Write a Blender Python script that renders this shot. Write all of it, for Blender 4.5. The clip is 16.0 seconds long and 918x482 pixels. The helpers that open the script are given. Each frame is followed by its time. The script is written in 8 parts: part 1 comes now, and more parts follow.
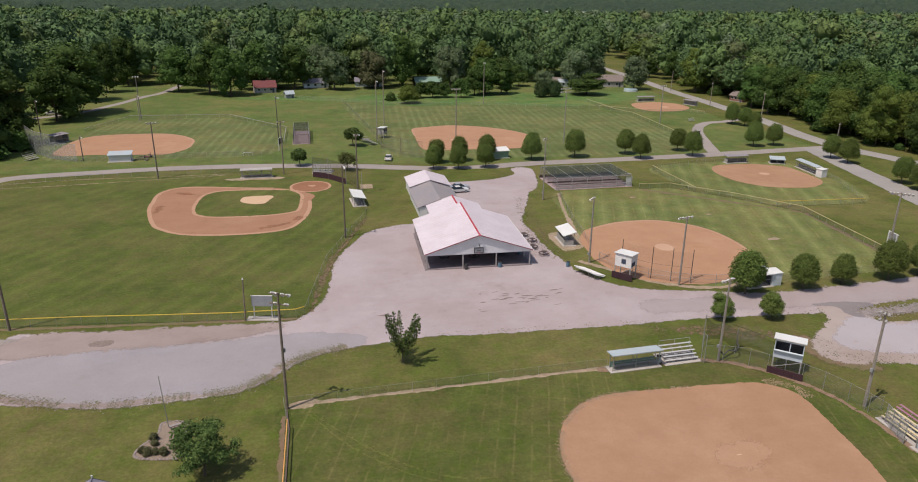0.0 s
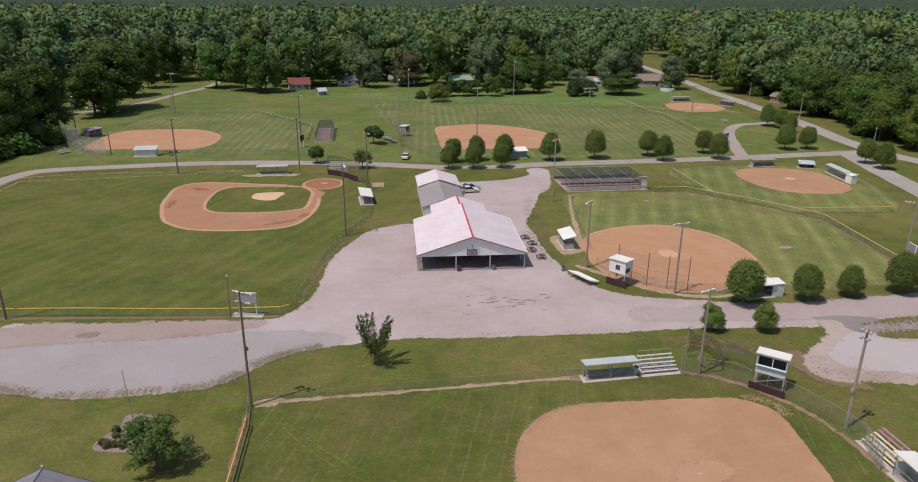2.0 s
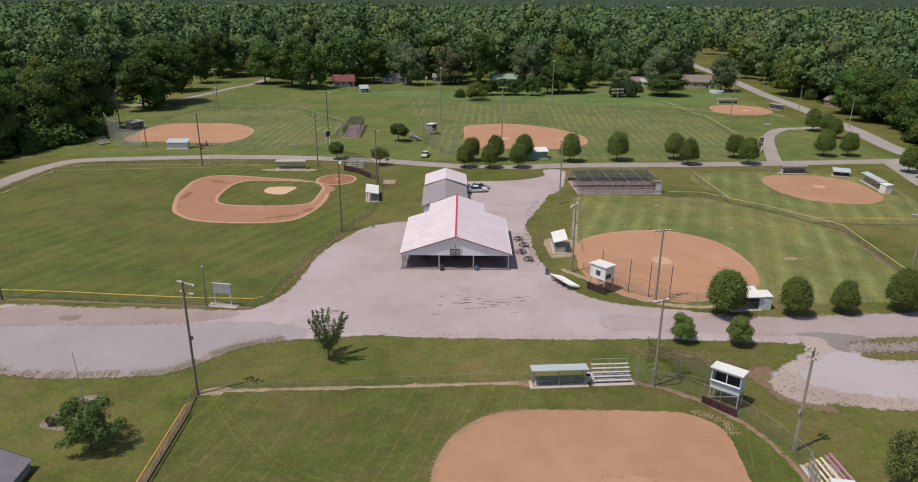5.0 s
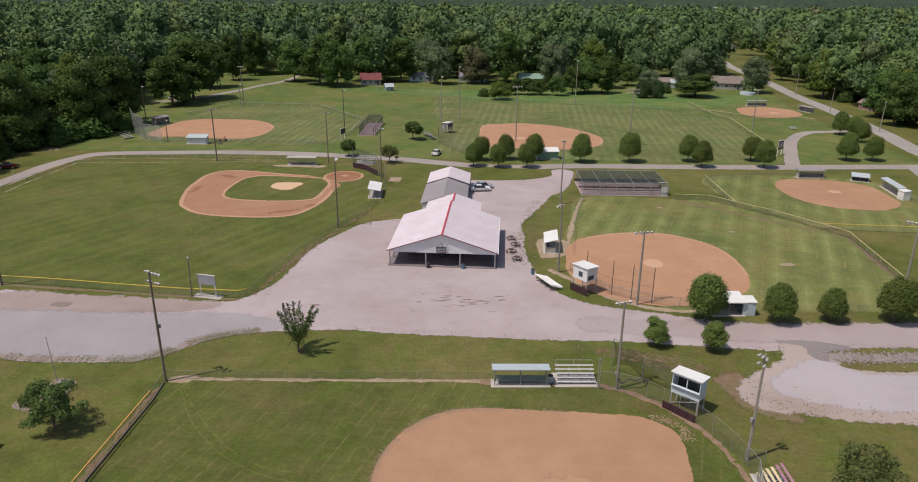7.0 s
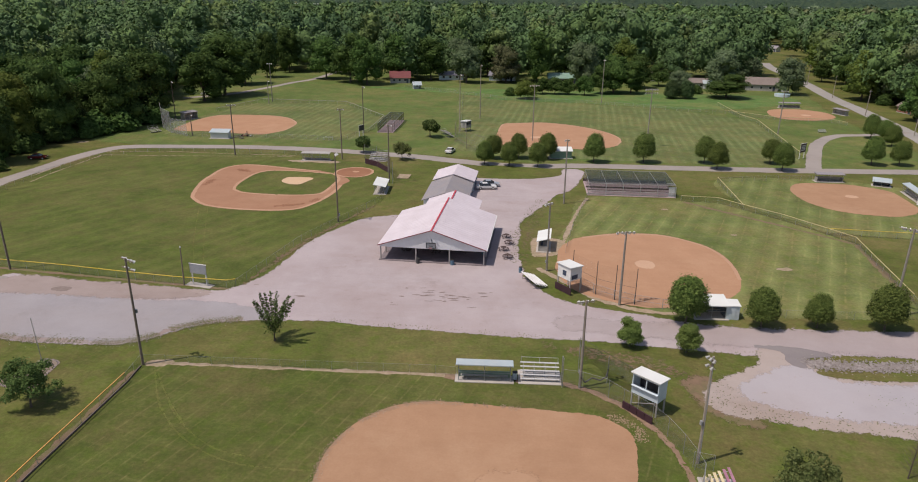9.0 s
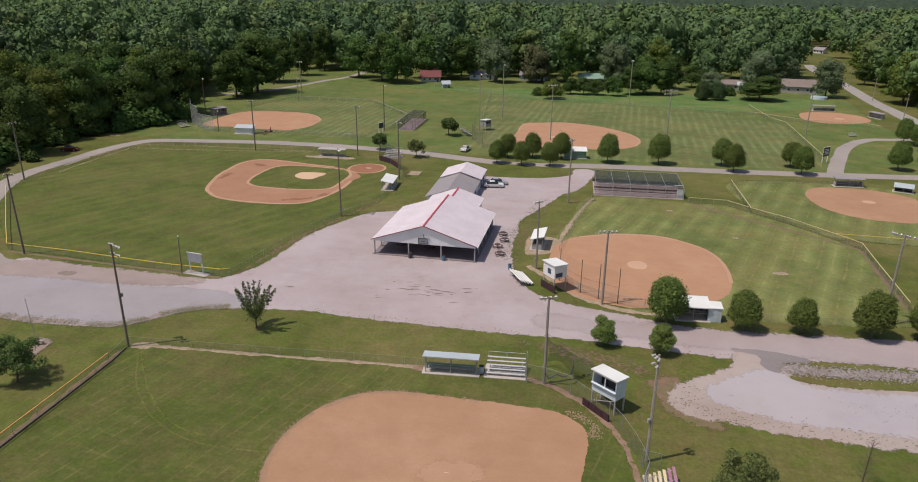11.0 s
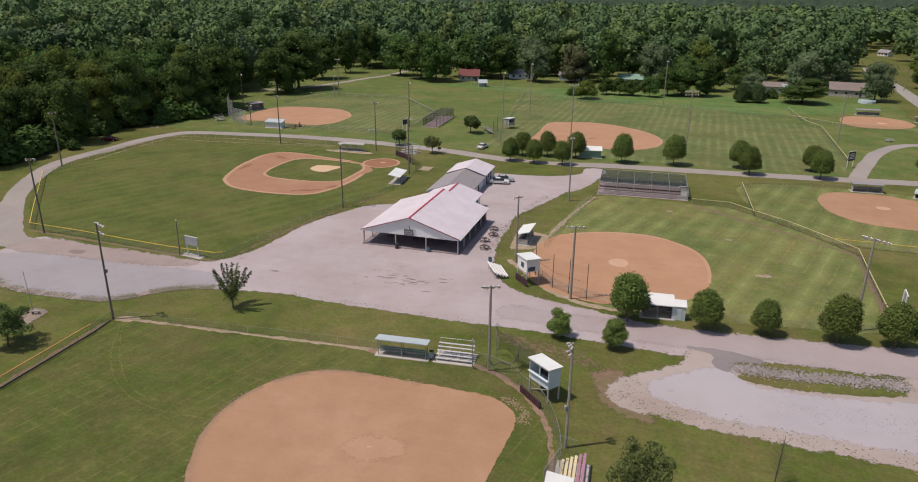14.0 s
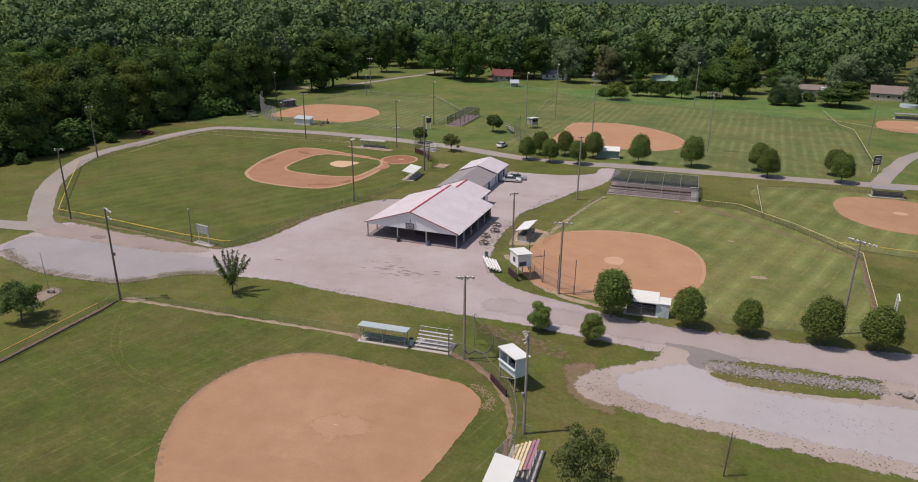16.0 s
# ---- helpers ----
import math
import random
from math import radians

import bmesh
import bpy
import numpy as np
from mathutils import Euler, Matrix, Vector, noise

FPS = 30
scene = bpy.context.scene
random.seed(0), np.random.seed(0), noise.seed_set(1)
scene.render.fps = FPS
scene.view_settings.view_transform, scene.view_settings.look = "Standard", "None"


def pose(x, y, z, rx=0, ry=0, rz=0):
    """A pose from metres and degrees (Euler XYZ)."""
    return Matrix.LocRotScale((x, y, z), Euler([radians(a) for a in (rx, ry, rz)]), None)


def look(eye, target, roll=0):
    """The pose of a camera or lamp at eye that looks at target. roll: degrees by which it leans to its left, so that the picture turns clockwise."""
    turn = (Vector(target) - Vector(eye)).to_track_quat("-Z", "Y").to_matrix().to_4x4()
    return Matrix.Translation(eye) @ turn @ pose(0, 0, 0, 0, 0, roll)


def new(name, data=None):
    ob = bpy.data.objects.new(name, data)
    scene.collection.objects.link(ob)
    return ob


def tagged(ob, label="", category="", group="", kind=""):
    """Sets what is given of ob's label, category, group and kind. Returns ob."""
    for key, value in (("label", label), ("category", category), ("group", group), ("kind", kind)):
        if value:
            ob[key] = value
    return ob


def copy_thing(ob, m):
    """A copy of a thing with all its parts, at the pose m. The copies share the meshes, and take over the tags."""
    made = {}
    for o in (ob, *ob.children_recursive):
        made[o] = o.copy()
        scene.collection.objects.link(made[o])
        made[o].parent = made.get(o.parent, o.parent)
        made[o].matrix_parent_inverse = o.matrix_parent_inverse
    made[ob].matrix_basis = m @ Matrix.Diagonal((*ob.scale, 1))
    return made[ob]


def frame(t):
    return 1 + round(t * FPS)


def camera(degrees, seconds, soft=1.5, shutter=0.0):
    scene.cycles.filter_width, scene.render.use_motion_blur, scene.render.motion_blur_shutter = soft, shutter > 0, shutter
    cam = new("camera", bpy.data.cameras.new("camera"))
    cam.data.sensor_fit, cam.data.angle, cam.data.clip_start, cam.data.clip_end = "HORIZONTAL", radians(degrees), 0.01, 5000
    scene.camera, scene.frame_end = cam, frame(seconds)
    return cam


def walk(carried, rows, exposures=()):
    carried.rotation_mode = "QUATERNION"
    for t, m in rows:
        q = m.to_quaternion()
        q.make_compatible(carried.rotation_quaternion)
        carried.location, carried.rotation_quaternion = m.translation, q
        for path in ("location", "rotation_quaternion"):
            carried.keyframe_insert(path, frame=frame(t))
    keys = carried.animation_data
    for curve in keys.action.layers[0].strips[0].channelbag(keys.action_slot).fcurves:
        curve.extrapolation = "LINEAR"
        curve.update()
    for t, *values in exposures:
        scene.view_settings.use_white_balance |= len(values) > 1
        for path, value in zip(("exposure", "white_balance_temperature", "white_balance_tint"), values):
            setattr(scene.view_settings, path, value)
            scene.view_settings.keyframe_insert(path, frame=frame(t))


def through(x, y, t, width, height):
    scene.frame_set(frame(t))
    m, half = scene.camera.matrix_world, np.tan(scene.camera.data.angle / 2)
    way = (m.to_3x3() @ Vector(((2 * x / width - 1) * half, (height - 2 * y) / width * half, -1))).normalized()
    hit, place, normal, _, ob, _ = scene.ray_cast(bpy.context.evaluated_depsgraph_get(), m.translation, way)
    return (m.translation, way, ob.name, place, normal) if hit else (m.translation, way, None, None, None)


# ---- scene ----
cam = camera(67.48, 16.0, soft=1.03)
# seconds, place in metres, yaw, pitch, roll
PATH = [
    (0, 1.010, -0.746, 42.037, -12.277, -19.480, 0.537),
    (0.5, 3.231, -0.858, 42.162, -11.284, -19.551, 0.506),
    (1, 5.444, -0.977, 42.267, -10.162, -19.615, 0.481),
    (1.5, 7.652, -1.102, 42.353, -9.056, -19.671, 0.464),
    (2, 9.855, -1.231, 42.422, -8.090, -19.726, 0.452),
    (2.5, 12.054, -1.362, 42.476, -7.257, -19.782, 0.444),
    (3, 14.250, -1.494, 42.517, -6.175, -19.814, 0.442),
    (3.5, 16.443, -1.627, 42.545, -5.171, -19.838, 0.442),
    (4, 18.635, -1.758, 42.563, -4.261, -19.859, 0.446),
    (6.5, 29.587, -2.372, 42.540, 0.399, -19.921, 0.488),
    (7, 31.777, -2.482, 42.521, 1.245, -19.956, 0.498),
    (7.5, 33.968, -2.588, 42.499, 2.242, -19.987, 0.508),
    (8, 36.158, -2.690, 42.475, 3.247, -20.018, 0.518),
    (8.5, 38.348, -2.788, 42.451, 4.166, -20.031, 0.527),
    (9, 40.538, -2.881, 42.426, 5.063, -20.040, 0.535),
    (11.5, 51.456, -3.309, 42.316, 9.905, -20.073, 0.560),
    (12, 53.628, -3.393, 42.300, 10.731, -20.072, 0.563),
    (12.5, 55.795, -3.479, 42.286, 11.384, -20.062, 0.564),
    (13, 57.954, -3.569, 42.274, 12.317, -20.074, 0.566),
    (13.5, 60.104, -3.664, 42.265, 13.231, -20.093, 0.567),
    (14, 62.245, -3.765, 42.259, 14.205, -20.106, 0.569),
    (14.5, 64.375, -3.875, 42.254, 15.146, -20.096, 0.571),
    (15, 66.491, -3.995, 42.252, 15.710, -20.054, 0.574),
    (15.5, 68.593, -4.128, 42.251, 16.951, -20.064, 0.579),
    (16, 70.678, -4.276, 42.252, 18.215, -20.087, 0.585),
]
walk(cam, [(t, pose(x, y, z, 0, 0, yaw) @ pose(0, 0, 0, 90 + pitch) @ pose(0, 0, 0, 0, 0, roll)) for t, x, y, z, yaw, pitch, roll in PATH], [(0.0, -0.02, 6900, 15.0), (16.0, -0.04, 6900, 15.0)])
# ---------------- light ----------------
SUN_WAY = Vector((-5.7, -2.9, 13.8)).normalized()
world = bpy.data.worlds.new("sky")
scene.world = world
world.use_nodes = True
wn = world.node_tree.nodes
sky = wn.new("ShaderNodeTexSky")
sky.sky_type = "NISHITA"
sky.sun_disc = False
sky.sun_elevation = math.asin(SUN_WAY.z)
sky.sun_rotation = math.atan2(SUN_WAY.x, SUN_WAY.y)
sky.air_density, sky.dust_density, sky.ozone_density = 1.0, 1.6, 1.0
wn["Background"].inputs["Strength"].default_value = 0.105
world.node_tree.links.new(sky.outputs["Color"], wn["Background"].inputs["Color"])
sun_data = bpy.data.lights.new("sun", "SUN")
sun_data.energy, sun_data.angle, sun_data.color = 3.5, radians(0.53), (1.0, 0.95, 0.88)
sun = new("sun", sun_data)
sun.matrix_world = look(SUN_WAY * 400, (0, 0, 0))

# ---------------- materials ----------------


def shader(name):
    m = bpy.data.materials.new(name)
    m.use_nodes = True
    nt = m.node_tree
    return m, nt.nodes, nt.links, nt.nodes["Principled BSDF"]


def mixrgb(N, L, fac, a, b, mode="MIX"):
    n = N.new("ShaderNodeMix")
    n.data_type, n.blend_type = "RGBA", mode
    n.clamp_factor = True
    for sock, v in ((n.inputs[0], fac), (n.inputs[6], a), (n.inputs[7], b)):
        if isinstance(v, (int, float)):
            sock.default_value = v
        elif isinstance(v, tuple):
            sock.default_value = (*v, 1)
        else:
            L.new(v, sock)
    return n.outputs[2]


def noise_tex(N, L, coord, scale, detail=4.0, rough=0.6, lo=0.35, hi=0.65):
    t = N.new("ShaderNodeTexNoise")
    t.inputs["Scale"].default_value, t.inputs["Detail"].default_value, t.inputs["Roughness"].default_value = scale, detail, rough
    L.new(coord, t.inputs["Vector"])
    r = N.new("ShaderNodeMapRange")
    r.inputs["From Min"].default_value, r.inputs["From Max"].default_value = lo, hi
    L.new(t.outputs["Fac"], r.inputs["Value"])
    return r.outputs["Result"]


def mathn(N, L, op, a, b=0.0):
    n = N.new("ShaderNodeMath")
    n.operation = op
    for sock, v in ((n.inputs[0], a), (n.inputs[1], b)):
        if isinstance(v, (int, float)):
            sock.default_value = v
        else:
            L.new(v, sock)
    return n.outputs[0]


def frayed(N, L, shade_out):
    """Lets a ground cover thin out in ragged tongues towards its rim."""
    co = N.new("ShaderNodeTexCoord").outputs["Object"]
    at = N.new("ShaderNodeAttribute")
    at.attribute_name = "rim"
    n = noise_tex(N, L, co, 1.3, 9.0, 0.82, 0.25, 0.75)
    a = mathn(N, L, "SUBTRACT", mathn(N, L, "MULTIPLY", mathn(N, L, "SUBTRACT", 1.0, at.outputs["Fac"]), 2.0), n)
    r = N.new("ShaderNodeMapRange")
    r.inputs["From Max"].default_value = 0.06
    L.new(a, r.inputs["Value"])
    tr = N.new("ShaderNodeBsdfTransparent")
    mx = N.new("ShaderNodeMixShader")
    L.new(r.outputs["Result"], mx.inputs[0])
    L.new(tr.outputs[0], mx.inputs[1])
    L.new(shade_out, mx.inputs[2])
    L.new(mx.outputs[0], N["Material Output"].inputs["Surface"])


def surf(name, c1, c2, fine=3.0, coarse=0.2, dirt=None, dirt_amount=0.4, rough=0.8, bump=0.2, metal=0.0, vary=0.0, step=0.02, fray=False):
    """A surface of two colours in fine grain, with coarse stains of a third."""
    m, N, L, P = shader(name)
    co = N.new("ShaderNodeTexCoord").outputs["Object"]
    f = noise_tex(N, L, co, fine)
    col = mixrgb(N, L, f, c1, c2)
    if dirt:
        s = noise_tex(N, L, co, coarse, 5.0, 0.65, 0.42, 0.72)
        col = mixrgb(N, L, mathn(N, L, "MULTIPLY", s, dirt_amount), col, dirt)
    if vary:
        rnd = N.new("ShaderNodeObjectInfo").outputs["Random"]
        hsv = N.new("ShaderNodeHueSaturation")
        L.new(mathn(N, L, "ADD", mathn(N, L, "MULTIPLY", rnd, 2 * vary), 1 - vary), hsv.inputs["Value"])
        L.new(col, hsv.inputs["Color"])
        col = hsv.outputs["Color"]
    L.new(col, P.inputs["Base Color"])
    P.inputs["Roughness"].default_value, P.inputs["Metallic"].default_value = rough, metal
    if bump:
        b = N.new("ShaderNodeBump")
        b.inputs["Strength"].default_value, b.inputs["Distance"].default_value = bump, step
        L.new(f, b.inputs["Height"])
        L.new(b.outputs["Normal"], P.inputs["Normal"])
    if fray:
        frayed(N, L, P.outputs[0])
    return m


def grass_material(name, stripes=None, tone=1.0, lush=0.5, green=0.0, haze_blue=1.0, cross=None):
    """Mown grass; stripes: (degrees, metres, strength) of the mower's passes; cross: thin lines of an older mowing."""
    m, N, L, P = shader(name)
    co = N.new("ShaderNodeTexCoord").outputs["Object"]
    # the factor on blue paints air haze into the colour of farther grass
    deep = tuple(v * tone for v in (0.062 * (1 - green), 0.081, 0.0215 * haze_blue))
    mid = tuple(v * tone for v in (0.124 * (1 - green), 0.142, 0.043 * haze_blue))
    dry = tuple(v * tone for v in (0.222, 0.190, 0.088))
    thatch = tuple(v * tone for v in (0.140, 0.102, 0.050))
    col = mixrgb(N, L, noise_tex(N, L, co, 0.16, 7.0, 0.66, 0.26, 0.72), deep, mid)
    col = mixrgb(N, L, mathn(N, L, "MULTIPLY", noise_tex(N, L, co, 0.045, 7.0, 0.66, 0.44, 0.68), 0.9 - 0.6 * lush), col, dry)
    col = mixrgb(N, L, mathn(N, L, "MULTIPLY", noise_tex(N, L, co, 0.09, 8.0, 0.70, 0.45, 0.70), 0.70 - 0.4 * lush), col, thatch)
    grain = N.new("ShaderNodeMapping")
    grain.inputs["Rotation"].default_value = (0, 0, radians(-(stripes[0] if stripes else 12)))
    grain.inputs["Scale"].default_value = (0.10, 1.1, 1.0)
    L.new(co, grain.inputs["Vector"])
    col = mixrgb(N, L, mathn(N, L, "MULTIPLY", noise_tex(N, L, grain.outputs[0], 1.0, 5.0, 0.68, 0.46, 0.72), 0.18), col, tuple(v * 1.3 for v in mid))
    col = mixrgb(N, L, mathn(N, L, "MULTIPLY", noise_tex(N, L, co, 0.8, 7.0, 0.74, 0.52, 0.70), 0.28), col, dry)
    col = mixrgb(N, L, mathn(N, L, "MULTIPLY", noise_tex(N, L, co, 0.34, 8.0, 0.74, 0.48, 0.66), 0.45 - 0.25 * lush), col, tuple(v * 0.8 for v in thatch))
    col = mixrgb(N, L, mathn(N, L, "MULTIPLY", noise_tex(N, L, co, 0.5, 8.0, 0.74, 0.48, 0.66), 0.6), col, (0.088 * tone * (1 - green), 0.128 * tone, 0.022 * tone))
    tuft = noise_tex(N, L, co, 2.6, 5.0, 0.72, 0.32, 0.7)
    col = mixrgb(N, L, mathn(N, L, "MULTIPLY", tuft, 0.42), col, tuple(v * 0.55 for v in deep))

    def across(angle):
        sep = N.new("ShaderNodeSeparateXYZ")
        L.new(co, sep.inputs[0])
        u = mathn(N, L, "ADD", mathn(N, L, "MULTIPLY", sep.outputs[0], -math.sin(radians(angle))), mathn(N, L, "MULTIPLY", sep.outputs[1], math.cos(radians(angle))))
        return mathn(N, L, "ADD", u, mathn(N, L, "MULTIPLY", noise_tex(N, L, co, 0.05, 3.0, 0.5, 0.2, 0.8), 0.6))

    patchy = noise_tex(N, L, co, 0.06, 5.0, 0.7, 0.38, 0.6)
    broken = noise_tex(N, L, co, 0.45, 5.0, 0.75, 0.42, 0.6)
    worn = mathn(N, L, "MULTIPLY", broken, patchy)
    if stripes:
        a, metres, strength = stripes
        w = mathn(N, L, "SINE", mathn(N, L, "MULTIPLY", across(a), 2 * math.pi / metres))
        band = mathn(N, L, "ADD", mathn(N, L, "MULTIPLY", w, 0.5), 0.5)
        col = mixrgb(N, L, mathn(N, L, "MULTIPLY", mathn(N, L, "MULTIPLY", band, patchy), strength), col, tuple(v * 1.5 for v in mid))
        line = mathn(N, L, "POWER", mathn(N, L, "ABSOLUTE", w), 40.0)
        col = mixrgb(N, L, mathn(N, L, "MULTIPLY", mathn(N, L, "MULTIPLY", line, worn), strength * 0.9), col, tuple(v * 1.2 for v in dry))
    for a, metres, strength in cross or ():
        w = mathn(N, L, "SINE", mathn(N, L, "MULTIPLY", across(a), math.pi / metres))
        line = mathn(N, L, "POWER", mathn(N, L, "ABSOLUTE", w), 60.0)
        col = mixrgb(N, L, mathn(N, L, "MULTIPLY", mathn(N, L, "MULTIPLY", line, worn), strength), col, tuple(v * 1.15 for v in dry))
    tone_noise = mathn(N, L, "ADD", mathn(N, L, "MULTIPLY", noise_tex(N, L, co, 0.2, 9.0, 0.7, 0.36, 0.64), 0.6), mathn(N, L, "MULTIPLY", noise_tex(N, L, co, 1.9, 6.0, 0.76, 0.36, 0.64), 0.6))
    hsv = N.new("ShaderNodeHueSaturation")
    L.new(mathn(N, L, "ADD", mathn(N, L, "MULTIPLY", tone_noise, 0.36), 0.78), hsv.inputs["Value"])
    hsv.inputs["Saturation"].default_value = 1.08
    L.new(col, hsv.inputs["Color"])
    col = hsv.outputs["Color"]
    L.new(col, P.inputs["Base Color"])
    P.inputs["Roughness"].default_value = 0.9
    P.inputs["Specular IOR Level"].default_value = 0.15
    b = N.new("ShaderNodeBump")
    b.inputs["Strength"].default_value, b.inputs["Distance"].default_value = 0.35, 0.06
    L.new(tuft, b.inputs["Height"])
    L.new(b.outputs["Normal"], P.inputs["Normal"])
    frayed(N, L, P.outputs[0])
    return m


def leaf_material(name, c1, c2, c3, through=0.25, per_tree=0.25):
    m, N, L, P = shader(name)
    geo = N.new("ShaderNodeNewGeometry")
    info = N.new("ShaderNodeObjectInfo")
    col = mixrgb(N, L, geo.outputs["Random Per Island"], c1, c2)
    co = N.new("ShaderNodeTexCoord").outputs["Object"]
    col = mixrgb(N, L, mathn(N, L, "MULTIPLY", noise_tex(N, L, co, 0.35, 3.0, 0.6, 0.4, 0.65), 0.6), col, c3)
    hsv = N.new("ShaderNodeHueSaturation")
    L.new(mathn(N, L, "ADD", mathn(N, L, "MULTIPLY", info.outputs["Random"], 0.022), 0.489), hsv.inputs["Hue"])
    L.new(mathn(N, L, "ADD", mathn(N, L, "MULTIPLY", info.outputs["Random"], 2 * per_tree), 1 - per_tree), hsv.inputs["Value"])
    L.new(col, hsv.inputs["Color"])
    col = hsv.outputs["Color"]
    L.new(col, P.inputs["Base Color"])
    P.inputs["Roughness"].default_value = 0.85
    P.inputs["Specular IOR Level"].default_value = 0.1
    tr = N.new("ShaderNodeBsdfTranslucent")
    L.new(col, tr.inputs["Color"])
    mx = N.new("ShaderNodeMixShader")
    mx.inputs[0].default_value = through
    L.new(P.outputs[0], mx.inputs[1])
    L.new(tr.outputs[0], mx.inputs[2])
    L.new(mx.outputs[0], N["Material Output"].inputs["Surface"])
    return m


def mesh_material(name, colour, cover, metal=0.0):
    """Woven wire or netting, far finer than one can make out: part wire, part air."""
    m, N, L, P = shader(name)
    P.inputs["Base Color"].default_value = (*colour, 1)
    P.inputs["Metallic"].default_value, P.inputs["Roughness"].default_value = metal, 0.55
    tr = N.new("ShaderNodeBsdfTransparent")
    mx = N.new("ShaderNodeMixShader")
    co = N.new("ShaderNodeTexCoord").outputs["Object"]
    f = noise_tex(N, L, co, 0.8, 4.0, 0.6, 0.2, 0.8)
    L.new(mathn(N, L, "ADD", mathn(N, L, "MULTIPLY", f, cover * 0.5), cover * 0.75), mx.inputs[0])
    L.new(tr.outputs[0], mx.inputs[1])
    L.new(P.outputs[0], mx.inputs[2])
    L.new(mx.outputs[0], N["Material Output"].inputs["Surface"])
    return m


GRASS = grass_material("mown_grass", tone=1.05, lush=0.14, green=0.0)
OUTFIELD = {
    "left": grass_material("outfield_grass_dark", (60, 3.6, 0.2), 0.96, 0.74, 0.04),
    "right": grass_material("outfield_grass_striped", (68, 4.2, 0.42), 1.33, 0.56, 0.0, 1.35),
    "near": grass_material("outfield_grass_worn", (72, 3.4, 0.12), 0.89, 0.46, 0.04, 1.0, ((72, 1.7, 0.42), (163, 2.6, 0.2))),
    "far": grass_material("outfield_grass_banded", (85, 2.75, 0.42), 1.22, 0.66, 0.05, 1.45),
}
TRACK = grass_material("tyre_worn_grass", None, 1.1, 0.2)
LAWN = grass_material("lush_lawn_grass", tone=1.3, lush=0.68, green=0.15, haze_blue=1.15)
WEEDS = grass_material("rank_grass", tone=1.55, lush=0.95, green=0.32, haze_blue=1.2)


def skin_material(name, c1, c2, pale, wet):
    m, N, L, P = shader(name)
    co = N.new("ShaderNodeTexCoord").outputs["Object"]
    col = mixrgb(N, L, noise_tex(N, L, co, 0.22, 7.0, 0.72, 0.3, 0.7), c1, c2)
    col = mixrgb(N, L, mathn(N, L, "MULTIPLY", noise_tex(N, L, co, 0.09, 6.0, 0.7, 0.5, 0.75), 0.55), col, pale)
    col = mixrgb(N, L, mathn(N, L, "MULTIPLY", noise_tex(N, L, co, 0.13, 6.0, 0.75, 0.55, 0.8), 0.5), col, wet)
    drag = N.new("ShaderNodeMapping")
    drag.inputs["Rotation"].default_value = (0, 0, radians(35))
    drag.inputs["Scale"].default_value = (0.06, 0.9, 1.0)
    L.new(co, drag.inputs["Vector"])
    col = mixrgb(N, L, mathn(N, L, "MULTIPLY", noise_tex(N, L, drag.outputs[0], 1.0, 6.0, 0.7, 0.45, 0.75), 0.12), col, pale)
    g = noise_tex(N, L, co, 4.0, 6.0, 0.8, 0.3, 0.7)
    col = mixrgb(N, L, mathn(N, L, "MULTIPLY", g, 0.25), col, tuple(v * 0.7 for v in c1))
    L.new(col, P.inputs["Base Color"])
    P.inputs["Roughness"].default_value = 0.95
    P.inputs["Specular IOR Level"].default_value = 0.1
    b = N.new("ShaderNodeBump")
    b.inputs["Strength"].default_value, b.inputs["Distance"].default_value = 0.3, 0.03
    L.new(g, b.inputs["Height"])
    L.new(b.outputs["Normal"], P.inputs["Normal"])
    frayed(N, L, P.outputs[0])
    return m


DIRT_TAN = skin_material("infield_dirt_tan", (0.335, 0.195, 0.118), (0.395, 0.237, 0.146), (0.47, 0.31, 0.20), (0.275, 0.15, 0.088))
DIRT_RED = skin_material("infield_dirt_red", (0.375, 0.213, 0.130), (0.43, 0.250, 0.155), (0.48, 0.305, 0.195), (0.30, 0.162, 0.094))
DIRT_DARK = skin_material("baseball_dirt", (0.315, 0.172, 0.108), (0.365, 0.205, 0.130), (0.42, 0.265, 0.175), (0.22, 0.10, 0.06))
DIRT_HOME = skin_material("damp_red_dirt", (0.26, 0.125, 0.075), (0.31, 0.155, 0.094), (0.38, 0.22, 0.14), (0.19, 0.08, 0.048))
SCUFF_TAN = skin_material("dry_infield_dirt", (0.375, 0.225, 0.14), (0.42, 0.26, 0.165), (0.46, 0.30, 0.195), (0.31, 0.18, 0.105))
PITCH = skin_material("raked_pitching_dirt", (0.48, 0.305, 0.205), (0.53, 0.35, 0.24), (0.55, 0.385, 0.275), (0.42, 0.25, 0.16))
SCUFF = skin_material("scuffed_infield_dirt", (0.42, 0.25, 0.165), (0.46, 0.285, 0.19), (0.50, 0.33, 0.23), (0.36, 0.2, 0.13))
CHALK = skin_material("pitching_clay_pale", (0.53, 0.36, 0.23), (0.58, 0.41, 0.27), (0.60, 0.45, 0.32), (0.46, 0.29, 0.18))
BARE = surf("worn_earth", (0.20, 0.128, 0.082), (0.15, 0.102, 0.062), 1.2, 0.25, (0.12, 0.13, 0.04), 0.9, 0.95, 0.3, fray=True)
